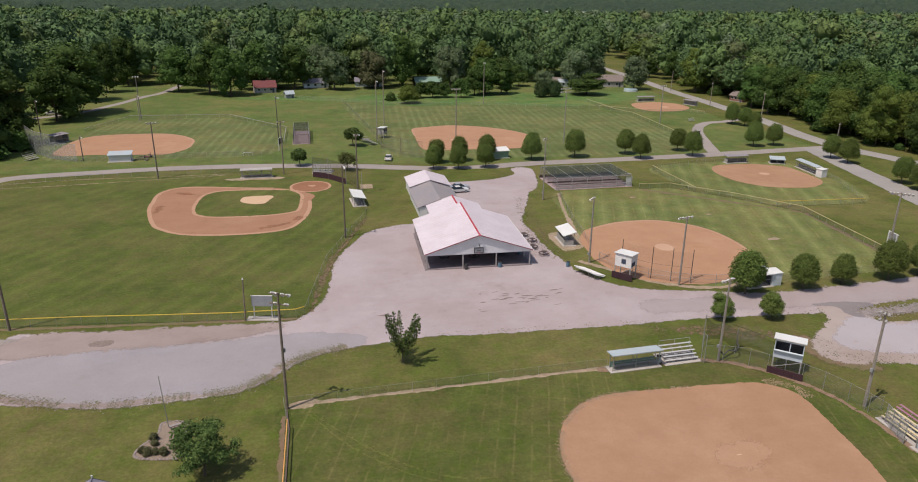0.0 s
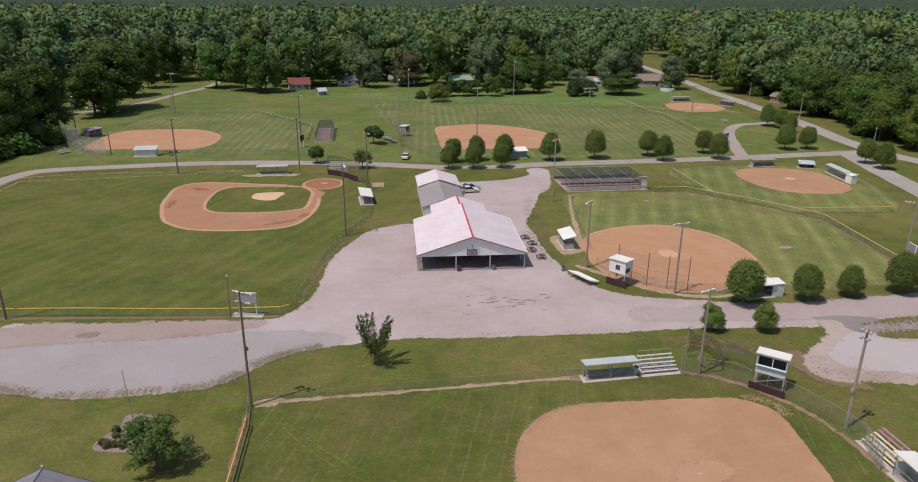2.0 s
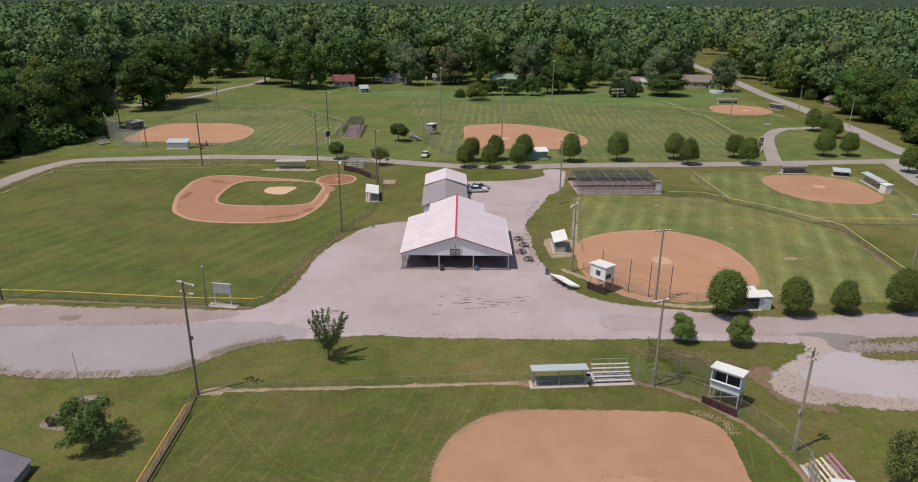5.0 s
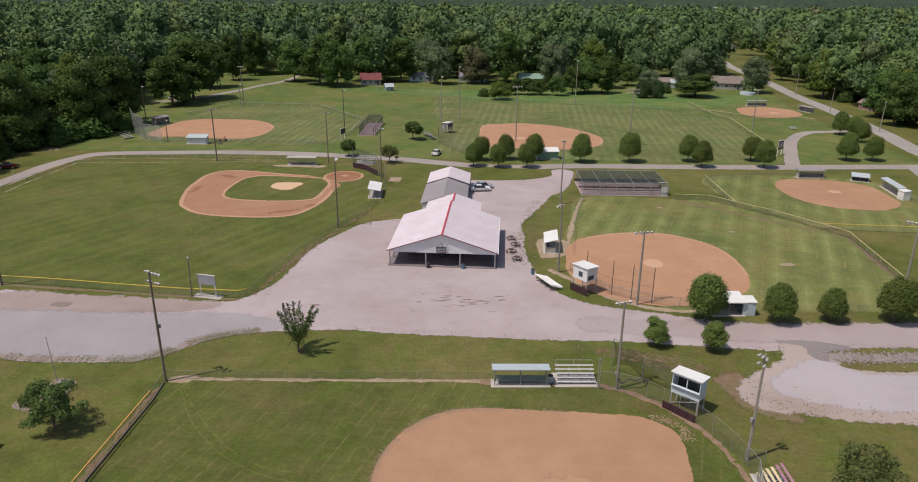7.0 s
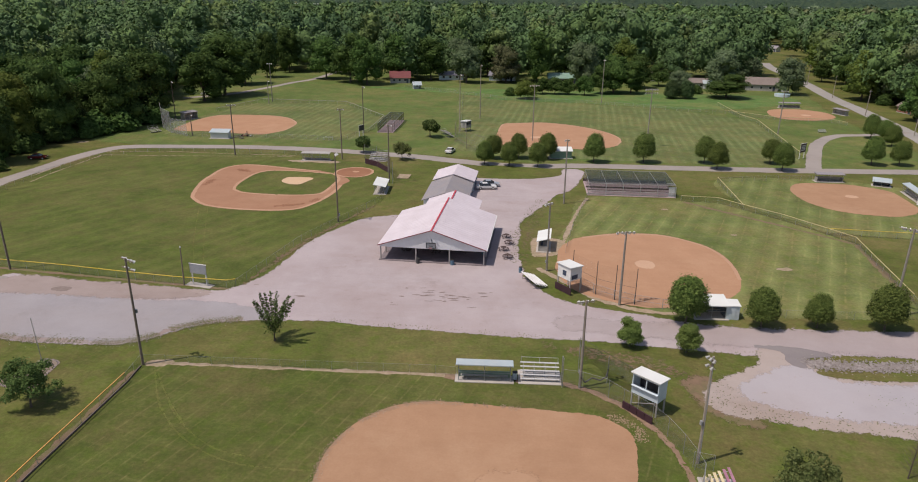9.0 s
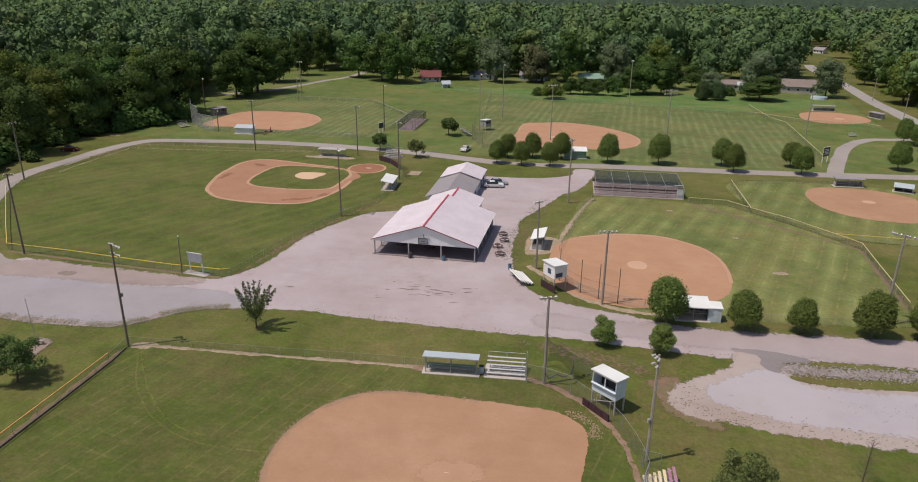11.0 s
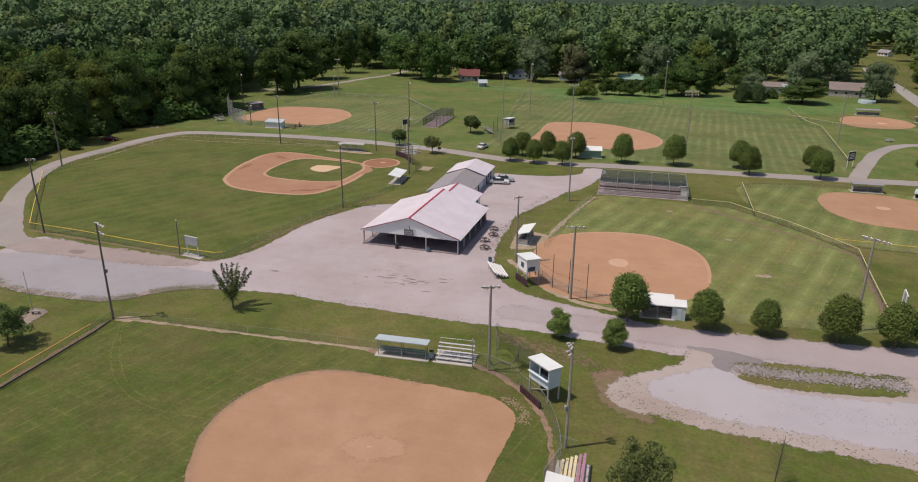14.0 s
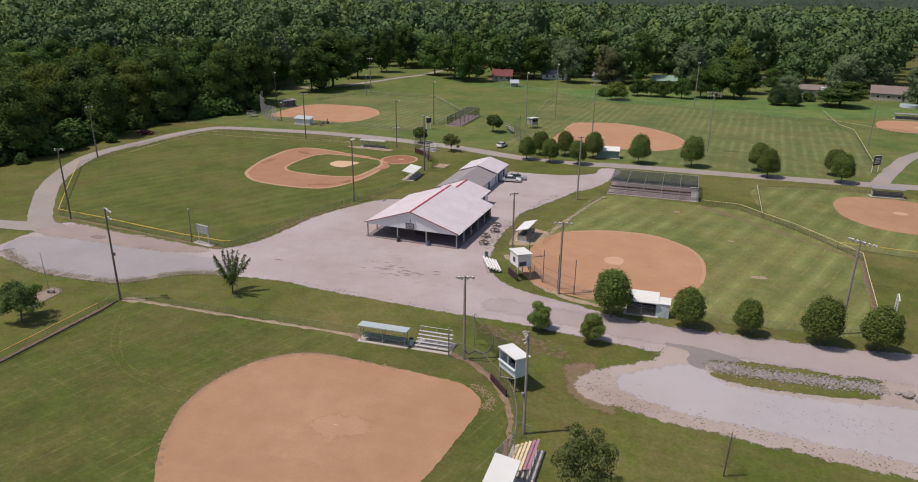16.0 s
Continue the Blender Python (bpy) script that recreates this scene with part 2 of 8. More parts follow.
REDDISH = surf("reddish_worn_earth", (0.27, 0.175, 0.125), (0.20, 0.125, 0.085), 1.5, 0.4, (0.16, 0.13, 0.06), 0.5, 0.95, 0.3, fray=True)
SANDY = surf("pale_worn_earth", (0.38, 0.295, 0.215), (0.28, 0.205, 0.14), 1.5, 0.4, (0.16, 0.16, 0.06), 0.5, 0.95, 0.3, fray=True)

CLOD = surf("crumbled_pale_soil", (0.37, 0.265, 0.185), (0.28, 0.19, 0.125), 3.0, 0.8, (0.2, 0.14, 0.09), 0.5, 0.95, 0.3)


def gravel_material(name, c1, c2, warm, stain, stones):
    m, N, L, P = shader(name)
    co = N.new("ShaderNodeTexCoord").outputs["Object"]
    col = mixrgb(N, L, noise_tex(N, L, co, 0.35, 8.0, 0.75, 0.3, 0.7), c1, c2)
    col = mixrgb(N, L, mathn(N, L, "MULTIPLY", noise_tex(N, L, co, 0.05, 6.0, 0.6, 0.44, 0.66), 0.75), col, warm)
    col = mixrgb(N, L, mathn(N, L, "MULTIPLY", noise_tex(N, L, co, 0.20, 8.0, 0.74, 0.58, 0.76), 0.55), col, stain)
    drag = N.new("ShaderNodeMapping")
    drag.inputs["Rotation"].default_value = (0, 0, radians(4))
    drag.inputs["Scale"].default_value = (0.07, 0.75, 1.0)
    L.new(co, drag.inputs["Vector"])
    col = mixrgb(N, L, mathn(N, L, "MULTIPLY", noise_tex(N, L, drag.outputs[0], 1.0, 6.0, 0.68, 0.46, 0.70), 0.28), col, warm)
    col = mixrgb(N, L, mathn(N, L, "MULTIPLY", noise_tex(N, L, co, 0.075, 3.0, 0.5, 0.46, 0.64), 0.42), col, tuple(v * 1.10 for v in c2))
    col = mixrgb(N, L, mathn(N, L, "MULTIPLY", noise_tex(N, L, co, 1.2, 5.0, 0.75, 0.60, 0.74), 0.35), col, stain)
    g = noise_tex(N, L, co, 5.0, 6.0, 0.85, 0.3, 0.7)
    col = mixrgb(N, L, mathn(N, L, "MULTIPLY", g, 0.36), col, stones)
    L.new(col, P.inputs["Base Color"])
    P.inputs["Roughness"].default_value = 0.95
    P.inputs["Specular IOR Level"].default_value = 0.15
    b = N.new("ShaderNodeBump")
    b.inputs["Strength"].default_value, b.inputs["Distance"].default_value = 0.45, 0.04
    L.new(g, b.inputs["Height"])
    L.new(b.outputs["Normal"], P.inputs["Normal"])
    frayed(N, L, P.outputs[0])
    return m


GRAVEL = gravel_material("limestone_gravel", (0.365, 0.310, 0.315), (0.445, 0.388, 0.398), (0.345, 0.272, 0.262), (0.20, 0.150, 0.135), (0.235, 0.207, 0.205))
GRAVEL_GREY = gravel_material("fresh_grey_gravel", (0.285, 0.265, 0.280), (0.345, 0.325, 0.342), (0.325, 0.290, 0.290), (0.20, 0.178, 0.170), (0.20, 0.188, 0.192))
GRAVEL_BROWN = gravel_material("trodden_brown_gravel", (0.29, 0.232, 0.212), (0.35, 0.290, 0.272), (0.25, 0.19, 0.168), (0.17, 0.125, 0.105), (0.21, 0.175, 0.165))
GRAVEL_PALE = gravel_material("pale_fresh_gravel", (0.345, 0.322, 0.342), (0.395, 0.370, 0.393), (0.40, 0.352, 0.352), (0.30, 0.262, 0.258), (0.32, 0.298, 0.305))
GRAVEL_SCUFF = gravel_material("damp_scuffed_gravel", (0.22, 0.165, 0.15), (0.26, 0.20, 0.185), (0.24, 0.18, 0.16), (0.17, 0.125, 0.105), (0.18, 0.15, 0.14))
ROAD = gravel_material("mauve_chip_seal", (0.335, 0.283, 0.283), (0.388, 0.335, 0.337), (0.335, 0.270, 0.260), (0.235, 0.195, 0.185), (0.25, 0.222, 0.218))
GRAVEL_TAN = gravel_material("earthy_tan_gravel", (0.345, 0.288, 0.262), (0.42, 0.36, 0.335), (0.31, 0.238, 0.200), (0.20, 0.150, 0.118), (0.24, 0.205, 0.185))
LANE = gravel_material("chip_seal_lane", (0.25, 0.222, 0.205), (0.315, 0.282, 0.262), (0.34, 0.295, 0.265), (0.26, 0.225, 0.19), (0.28, 0.26, 0.24))
STREET = gravel_material("street_asphalt_worn", (0.27, 0.255, 0.24), (0.33, 0.315, 0.30), (0.34, 0.31, 0.28), (0.22, 0.205, 0.19), (0.24, 0.23, 0.22))
ASPHALT = gravel_material("patched_asphalt", (0.175, 0.148, 0.155), (0.21, 0.182, 0.190), (0.30, 0.275, 0.26), (0.16, 0.145, 0.14), (0.18, 0.17, 0.17))
CONCRETE = surf("poured_concrete", (0.40, 0.37, 0.34), (0.47, 0.44, 0.41), 2.0, 0.5, (0.27, 0.23, 0.19), 0.6, 0.9, 0.15)
# stained concrete, its colour darkened to add to the shade under the pavilion roof
FLOOR = surf("stained_shaded_concrete", (0.18, 0.15, 0.16), (0.22, 0.19, 0.20), 2.0, 0.3, (0.11, 0.08, 0.09), 0.6, 0.8, 0.1)
ROOF_WHITE = surf("white_metal_roofing", (0.60, 0.535, 0.57), (0.65, 0.585, 0.62), 0.6, 0.25, (0.50, 0.43, 0.45), 0.5, 0.45, 0.0)
ROOF_PALE = surf("pale_metal_roofing", (0.66, 0.68, 0.66), (0.74, 0.75, 0.73), 0.8, 0.4, (0.50, 0.48, 0.44), 0.5, 0.45, 0.0)
ROOF_BLUE = surf("blue_grey_metal_roofing", (0.36, 0.43, 0.46), (0.44, 0.50, 0.52), 0.8, 0.4, (0.34, 0.32, 0.30), 0.4, 0.5, 0.0)
SLATE = surf("slate_blue_metal_roofing", (0.17, 0.165, 0.20), (0.21, 0.205, 0.24), 0.8, 0.4, (0.20, 0.18, 0.19), 0.4, 0.55, 0.0)
SHINGLE = surf("grey_asphalt_shingle", (0.20, 0.19, 0.205), (0.29, 0.275, 0.29), 6.0, 0.3, (0.33, 0.27, 0.24), 0.5, 0.95, 0.3)
SHINGLE_BROWN = surf("brown_asphalt_shingle", (0.17, 0.135, 0.12), (0.23, 0.19, 0.17), 6.0, 0.3, (0.26, 0.22, 0.20), 0.4, 0.95, 0.3)
SHINGLE_RED = surf("red_roof_shingle", (0.150, 0.045, 0.048), (0.20, 0.062, 0.064), 3.0, 0.3, (0.20, 0.07, 0.05), 0.5, 0.9, 0.2)
RAKE_TRIM = surf("faded_dark_red_trim", (0.19, 0.05, 0.055), (0.26, 0.075, 0.08), 2.0, 0.5, (0.22, 0.14, 0.13), 0.4, 0.6, 0.0)
PINK_FLOOR = surf("pinkish_dusty_concrete", (0.34, 0.255, 0.265), (0.42, 0.33, 0.335), 2.0, 0.4, (0.25, 0.17, 0.16), 0.6, 0.9, 0.1)
RED_TRIM = surf("red_painted_trim", (0.42, 0.03, 0.05), (0.50, 0.05, 0.07), 2.0, 0.5, (0.45, 0.15, 0.13), 0.3, 0.5, 0.0)
WHITE_METAL = surf("white_ribbed_siding", (0.66, 0.67, 0.69), (0.73, 0.74, 0.76), 1.2, 0.3, (0.50, 0.48, 0.45), 0.4, 0.5, 0.0)
WHITE_PAINT = surf("white_painted_board", (0.68, 0.68, 0.67), (0.76, 0.76, 0.75), 2.5, 0.6, (0.48, 0.45, 0.40), 0.45, 0.7, 0.05)
PALE_BLUE = surf("pale_blue_painted_board", (0.50, 0.58, 0.64), (0.58, 0.66, 0.71), 2.0, 0.5, (0.42, 0.45, 0.46), 0.4, 0.7, 0.05)
GREEN_PAINT = surf("green_painted_board", (0.16, 0.28, 0.22), (0.21, 0.34, 0.27), 2.0, 0.5, (0.22, 0.24, 0.19), 0.4, 0.75, 0.05)
BLUE_PAINT = surf("dark_blue_painted_board", (0.035, 0.05, 0.085), (0.05, 0.07, 0.115), 2.0, 0.5, (0.08, 0.085, 0.09), 0.4, 0.7, 0.05)
MAROON = surf("maroon_padding", (0.040, 0.014, 0.022), (0.055, 0.02, 0.03), 3.0, 0.6, (0.06, 0.04, 0.04), 0.4, 0.7, 0.05)
BLOCK = surf("grey_concrete_block", (0.34, 0.33, 0.31), (0.40, 0.39, 0.37), 3.0, 0.5, (0.26, 0.24, 0.21), 0.5, 0.9, 0.2)
BROWN_WALL = surf("brown_metal_siding", (0.13, 0.095, 0.085), (0.17, 0.125, 0.11), 2.0, 0.5, (0.10, 0.08, 0.07), 0.4, 0.6, 0.0)
POLE_WOOD = surf("weathered_pole_wood", (0.15, 0.115, 0.09), (0.22, 0.175, 0.14), 3.0, 0.4, (0.10, 0.085, 0.07), 0.5, 0.9, 0.3, vary=0.2)
PALE_POLE = surf("silvered_pole_wood", (0.27, 0.235, 0.195), (0.34, 0.30, 0.255), 3.0, 0.4, (0.17, 0.145, 0.12), 0.4, 0.9, 0.3, vary=0.15)
STEEL = surf("galvanised_steel", (0.36, 0.37, 0.37), (0.45, 0.46, 0.46), 4.0, 0.8, (0.30, 0.28, 0.25), 0.3, 0.5, 0.0, 0.6)
GREY_PAINT = surf("grey_painted_steel", (0.24, 0.25, 0.26), (0.30, 0.31, 0.32), 4.0, 0.8, (0.20, 0.19, 0.18), 0.3, 0.6, 0.0)
DARK_METAL = surf("dark_metal", (0.035, 0.035, 0.038), (0.055, 0.055, 0.058), 4.0, 0.8, (0.07, 0.06, 0.05), 0.4, 0.6, 0.0)
ALU = surf("aluminium_plank", (0.58, 0.58, 0.58), (0.66, 0.66, 0.66), 5.0, 0.8, (0.46, 0.44, 0.42), 0.4, 0.45, 0.0, 0.3)
YELLOW = surf("yellow_fence_cap", (0.62, 0.42, 0.04), (0.70, 0.50, 0.07), 1.5, 0.4, (0.60, 0.48, 0.22), 0.5, 0.6, 0.0)
CREAM = surf("faded_cream_fence_cap", (0.50, 0.42, 0.20), (0.58, 0.50, 0.27), 1.5, 0.4, (0.44, 0.38, 0.26), 0.5, 0.65, 0.0)
ORANGE = surf("faded_orange_fence_cap", (0.56, 0.25, 0.05), (0.64, 0.32, 0.08), 1.5, 0.4, (0.58, 0.40, 0.22), 0.5, 0.6, 0.0)
TAN_PLANK = surf("cream_painted_plank", (0.60, 0.50, 0.30), (0.68, 0.59, 0.38), 3.0, 0.6, (0.44, 0.36, 0.25), 0.5, 0.75, 0.1)
PINK_PLANK = surf("faded_purple_plank", (0.30, 0.12, 0.19), (0.38, 0.17, 0.25), 3.0, 0.6, (0.36, 0.26, 0.25), 0.5, 0.75, 0.1)
GREY_PLANK = surf("weathered_grey_plank", (0.33, 0.31, 0.30), (0.42, 0.40, 0.38), 4.0, 0.6, (0.26, 0.23, 0.21), 0.5, 0.85, 0.15)
BROWN_PLANK = surf("brown_stained_plank", (0.046, 0.028, 0.026), (0.075, 0.046, 0.04), 4.0, 0.6, (0.09, 0.07, 0.06), 0.5, 0.8, 0.1)
LAMP_WHITE = surf("white_lamp_housing", (0.62, 0.63, 0.62), (0.70, 0.71, 0.70), 4.0, 0.8, (0.5, 0.48, 0.45), 0.3, 0.4, 0.0)
SCREEN = surf("grey_sign_face", (0.26, 0.28, 0.30), (0.32, 0.34, 0.36), 1.5, 0.6, (0.22, 0.22, 0.22), 0.3, 0.5, 0.0)
DARK_IN = surf("dark_interior_board", (0.045, 0.042, 0.045), (0.07, 0.065, 0.065), 3.0, 0.5, (0.09, 0.08, 0.07), 0.4, 0.85, 0.0)
RUBBER = surf("black_rubber", (0.02, 0.02, 0.02), (0.032, 0.031, 0.03), 6.0, 1.0, (0.05, 0.045, 0.04), 0.4, 0.8, 0.0)
BLUE_BARREL = surf("blue_plastic_barrel", (0.07, 0.15, 0.22), (0.10, 0.19, 0.26), 3.0, 0.8, (0.2, 0.24, 0.26), 0.3, 0.5, 0.0)
BARK = surf("tree_bark", (0.085, 0.065, 0.05), (0.14, 0.11, 0.085), 5.0, 0.8, (0.07, 0.065, 0.045), 0.4, 0.95, 0.5)
STONE = surf("limestone_rock", (0.22, 0.19, 0.18), (0.33, 0.295, 0.285), 2.0, 0.6, (0.18, 0.15, 0.13), 0.5, 0.95, 0.4)
BRICK_WALL = surf("red_brick_wall", (0.24, 0.10, 0.07), (0.31, 0.14, 0.10), 5.0, 0.6, (0.18, 0.10, 0.08), 0.4, 0.9, 0.2)
POOL_WATER = surf("pool_cover", (0.34, 0.48, 0.53), (0.42, 0.56, 0.60), 1.5, 0.5, (0.30, 0.36, 0.36), 0.4, 0.3, 0.0)
LEAF_PEAR = leaf_material("pear_leaves", (0.056, 0.094, 0.023), (0.160, 0.206, 0.054), (0.092, 0.136, 0.034), 0.15, 0.15)
LEAF_OAK = leaf_material("broad_leaves", (0.038, 0.078, 0.020), (0.112, 0.186, 0.050), (0.066, 0.112, 0.030), 0.28, 0.25)
LEAF_WOOD = leaf_material("deep_green_leaves", (0.034, 0.064, 0.018), (0.104, 0.156, 0.042), (0.062, 0.094, 0.026), 0.2, 0.3)
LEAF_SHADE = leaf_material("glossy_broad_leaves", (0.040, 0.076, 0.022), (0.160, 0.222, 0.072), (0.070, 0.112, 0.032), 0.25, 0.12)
LEAF_RUDDY = leaf_material("ruddy_leaves", (0.082, 0.092, 0.044), (0.150, 0.146, 0.078), (0.10, 0.105, 0.05), 0.28, 0.15)
LEAF_SILVER = leaf_material("silvery_leaves", (0.11, 0.155, 0.08), (0.185, 0.235, 0.13), (0.09, 0.13, 0.055), 0.3, 0.15)
LEAF_YELLOW = leaf_material("yellow_green_leaves", (0.085, 0.125, 0.026), (0.165, 0.205, 0.05), (0.10, 0.135, 0.03), 0.3, 0.15)
LEAF_CONIFER = leaf_material("evergreen_needles", (0.030, 0.058, 0.022), (0.070, 0.105, 0.040), (0.045, 0.075, 0.028), 0.1, 0.1)
LEAF_YOUNG = leaf_material("young_leaves", (0.105, 0.160, 0.040), (0.235, 0.300, 0.090), (0.15, 0.205, 0.06), 0.35, 0.1)
TUFT = surf("dry_grass_tuft", (0.105, 0.115, 0.045), (0.16, 0.15, 0.075), 4.0, 0.8, (0.08, 0.075, 0.04), 0.5, 0.95, 0.2)
LEAF_OLIVE = leaf_material("olive_leaves", (0.080, 0.108, 0.034), (0.185, 0.205, 0.078), (0.115, 0.140, 0.048), 0.3, 0.08)
BED = surf("tan_bed_gravel", (0.215, 0.165, 0.125), (0.29, 0.23, 0.185), 5.0, 0.6, (0.20, 0.15, 0.115), 0.6, 0.95, 0.3, fray=True)
PATCH_BROWN = surf("brown_patched_asphalt", (0.17, 0.13, 0.115), (0.22, 0.175, 0.155), 3.0, 0.8, (0.26, 0.21, 0.19), 0.5, 0.95, 0.2, fray=True)
LAMP_GREY = surf("weathered_lamp_housing", (0.30, 0.30, 0.29), (0.40, 0.40, 0.39), 4.0, 0.8, (0.2, 0.19, 0.18), 0.4, 0.5, 0.0)


def paint(name, colour, metal=0.3):
    m, N, L, P = shader(name)
    co = N.new("ShaderNodeTexCoord").outputs["Object"]
    L.new(mixrgb(N, L, noise_tex(N, L, co, 1.5), colour, tuple(v * 0.9 for v in colour)), P.inputs["Base Color"])
    P.inputs["Metallic"].default_value, P.inputs["Roughness"].default_value = metal, 0.3
    P.inputs["Coat Weight"].default_value = 0.5
    return m


def glass(name, colour):
    m, N, L, P = shader(name)
    P.inputs["Base Color"].default_value = (*colour, 1)
    P.inputs["Roughness"].default_value = 0.06
    return m


CAR_SILVER, CAR_WHITE, CAR_RED = paint("silver_car_paint", (0.55, 0.57, 0.60), 0.5), paint("white_car_paint", (0.72, 0.72, 0.70), 0.0), paint("dark_red_car_paint", (0.20, 0.02, 0.02))
GLASS = glass("dark_window_glass", (0.025, 0.03, 0.035))
CHAIN = mesh_material("chain_link", (0.22, 0.225, 0.22), 0.15, 0.3)
CHAIN_DENSE = mesh_material("chain_link_double", (0.42, 0.43, 0.44), 0.42, 0.2)
NET = mesh_material("black_netting", (0.03, 0.035, 0.03), 0.36)
NET_GREEN = mesh_material("green_shade_netting", (0.02, 0.036, 0.03), 0.52)

# ---------------- building blocks ----------------
from mathutils import geometry


def thing(name, label, category, x=0, y=0, z=0, yaw=0, group="", kind=""):
    ob = new(name)
    ob.matrix_basis = pose(x, y, z, 0, 0, yaw)
    ob.empty_display_size = 0.3
    return tagged(ob, label, category, group, kind)


def to_mesh(name, bm, material):
    me = bpy.data.meshes.new(name)
    bm.to_mesh(me)
    bm.free()
    me.materials.append(material)
    return me


def part(name, bm, material, parent, label=""):
    me = bm if isinstance(bm, bpy.types.Mesh) else to_mesh(name, bm, material)
    ob = new(name, me)
    ob.parent = parent
    return tagged(ob, label) if label else ob


def solid(name, bm, material, label, category, kind="", m=None, group=""):
    ob = new(name, to_mesh(name, bm, material))
    if m is not None:
        ob.matrix_basis = m
    return tagged(ob, label, category, group, kind)


def B():
    return bmesh.new()


def box(bm, c, s, yaw=0.0, tilt=0.0, bevel=0.0):
    """A box about c of size s, turned by yaw about z after a tilt about its own x."""
    made = bmesh.ops.create_cube(bm, size=1.0)["verts"]
    if bevel:
        bmesh.ops.scale(bm, vec=s, verts=made)
        edges = list({e for v in made for e in v.link_edges})
        made = list({v for f in bmesh.ops.bevel(bm, geom=edges, offset=bevel, segments=2, affect="EDGES")["faces"] for v in f.verts} | {v for v in made if v.is_valid})
        bmesh.ops.transform(bm, matrix=pose(*c, tilt, 0, yaw), verts=made)
    else:
        bmesh.ops.transform(bm, matrix=pose(*c, tilt, 0, yaw) @ Matrix.Diagonal((*s, 1)), verts=made)
    return bm


def rod(bm, a, b, r0, r1=None, seg=8):
    """A tapered round bar from a to b."""
    a, b = Vector(a), Vector(b)
    d = b - a
    m = Matrix.Translation((a + b) / 2) @ d.to_track_quat("Z", "Y").to_matrix().to_4x4()
    bmesh.ops.create_cone(bm, cap_ends=True, segments=seg, radius1=r0, radius2=r0 if r1 is None else r1, depth=d.length, matrix=m)
    return bm


def prism(bm, outline, z0, z1):
    """An upright prism on a plan outline that runs anticlockwise."""
    lo = [bm.verts.new((x, y, z0)) for x, y in outline]
    hi = [bm.verts.new((x, y, z1)) for x, y in outline]
    bm.faces.new(hi)
    bm.faces.new(lo[::-1])
    n = len(lo)
    for i in range(n):
        bm.faces.new((lo[i], lo[(i + 1) % n], hi[(i + 1) % n], hi[i]))
    return bm


def slab(bm, corners, thick):
    """A sheet with thickness on four or more corners in space, thickened downwards."""
    top = [bm.verts.new(c) for c in corners]
    low = [bm.verts.new((c[0], c[1], c[2] - thick)) for c in corners]
    bm.faces.new(top)
    bm.faces.new(low[::-1])
    n = len(top)
    for i in range(n):
        bm.faces.new((top[i], low[i], low[(i + 1) % n], top[(i + 1) % n]))
    bmesh.ops.recalc_face_normals(bm, faces=bm.faces)
    return bm


def curve_through(points, closed, steps=8):
    """A smooth line through a few plan points."""
    P = [Vector(p) for p in points]
    n = len(P)
    out = []
    for i in range(n if closed else n - 1):
        p0, p1, p2, p3 = (P[(i + k) % n] if closed else P[min(max(i + k, 0), n - 1)] for k in (-1, 0, 1, 2))
        for s in range(steps):
            t = s / steps
            out.append(0.5 * (2 * p1 + (p2 - p0) * t + (2 * p0 - 5 * p1 + 4 * p2 - p3) * t * t + (3 * p1 - p0 - 3 * p2 + p3) * t ** 3))
    if not closed:
        out.append(P[-1])
    return out


def ragged(line, closed, amount, step=0.6):
    """The line cut into short steps, each pushed sideways a little, as turf creeps over an edge."""
    out = []
    n = len(line)
    for i in range(n if closed else n - 1):
        a, b = line[i], line[(i + 1) % n]
        k = max(1, int((b - a).length / step))
        side = Vector((-(b - a).y, (b - a).x)).normalized() if (b - a).length > 1e-6 else Vector((0, 0))
        for j in range(k):
            p = a + (b - a) * (j / k)
            w = noise.noise((p.x * 0.9, p.y * 0.9, 3.1)) + 0.9 * noise.noise((p.x * 0.25, p.y * 0.25, 7.7)) + 0.5 * noise.noise((p.x * 2.7, p.y * 2.7, 1.3))
            out.append(p + side * (w * amount))
    if not closed:
        out.append(line[-1])
    return out


def offset(line, d):
    """The closed line moved outwards by d (inwards where negative)."""
    n = len(line)
    area = sum(p.x * q.y - q.x * p.y for p, q in zip(line, line[1:] + line[:1]))
    out = []
    for i in range(n):
        t = line[(i + 1) % n] - line[i - 1]
        nrm = Vector((t.y, -t.x)).normalized() if t.length > 1e-6 else Vector((0, 0))
        out.append(line[i] + nrm * (d if area > 0 else -d))
    return out


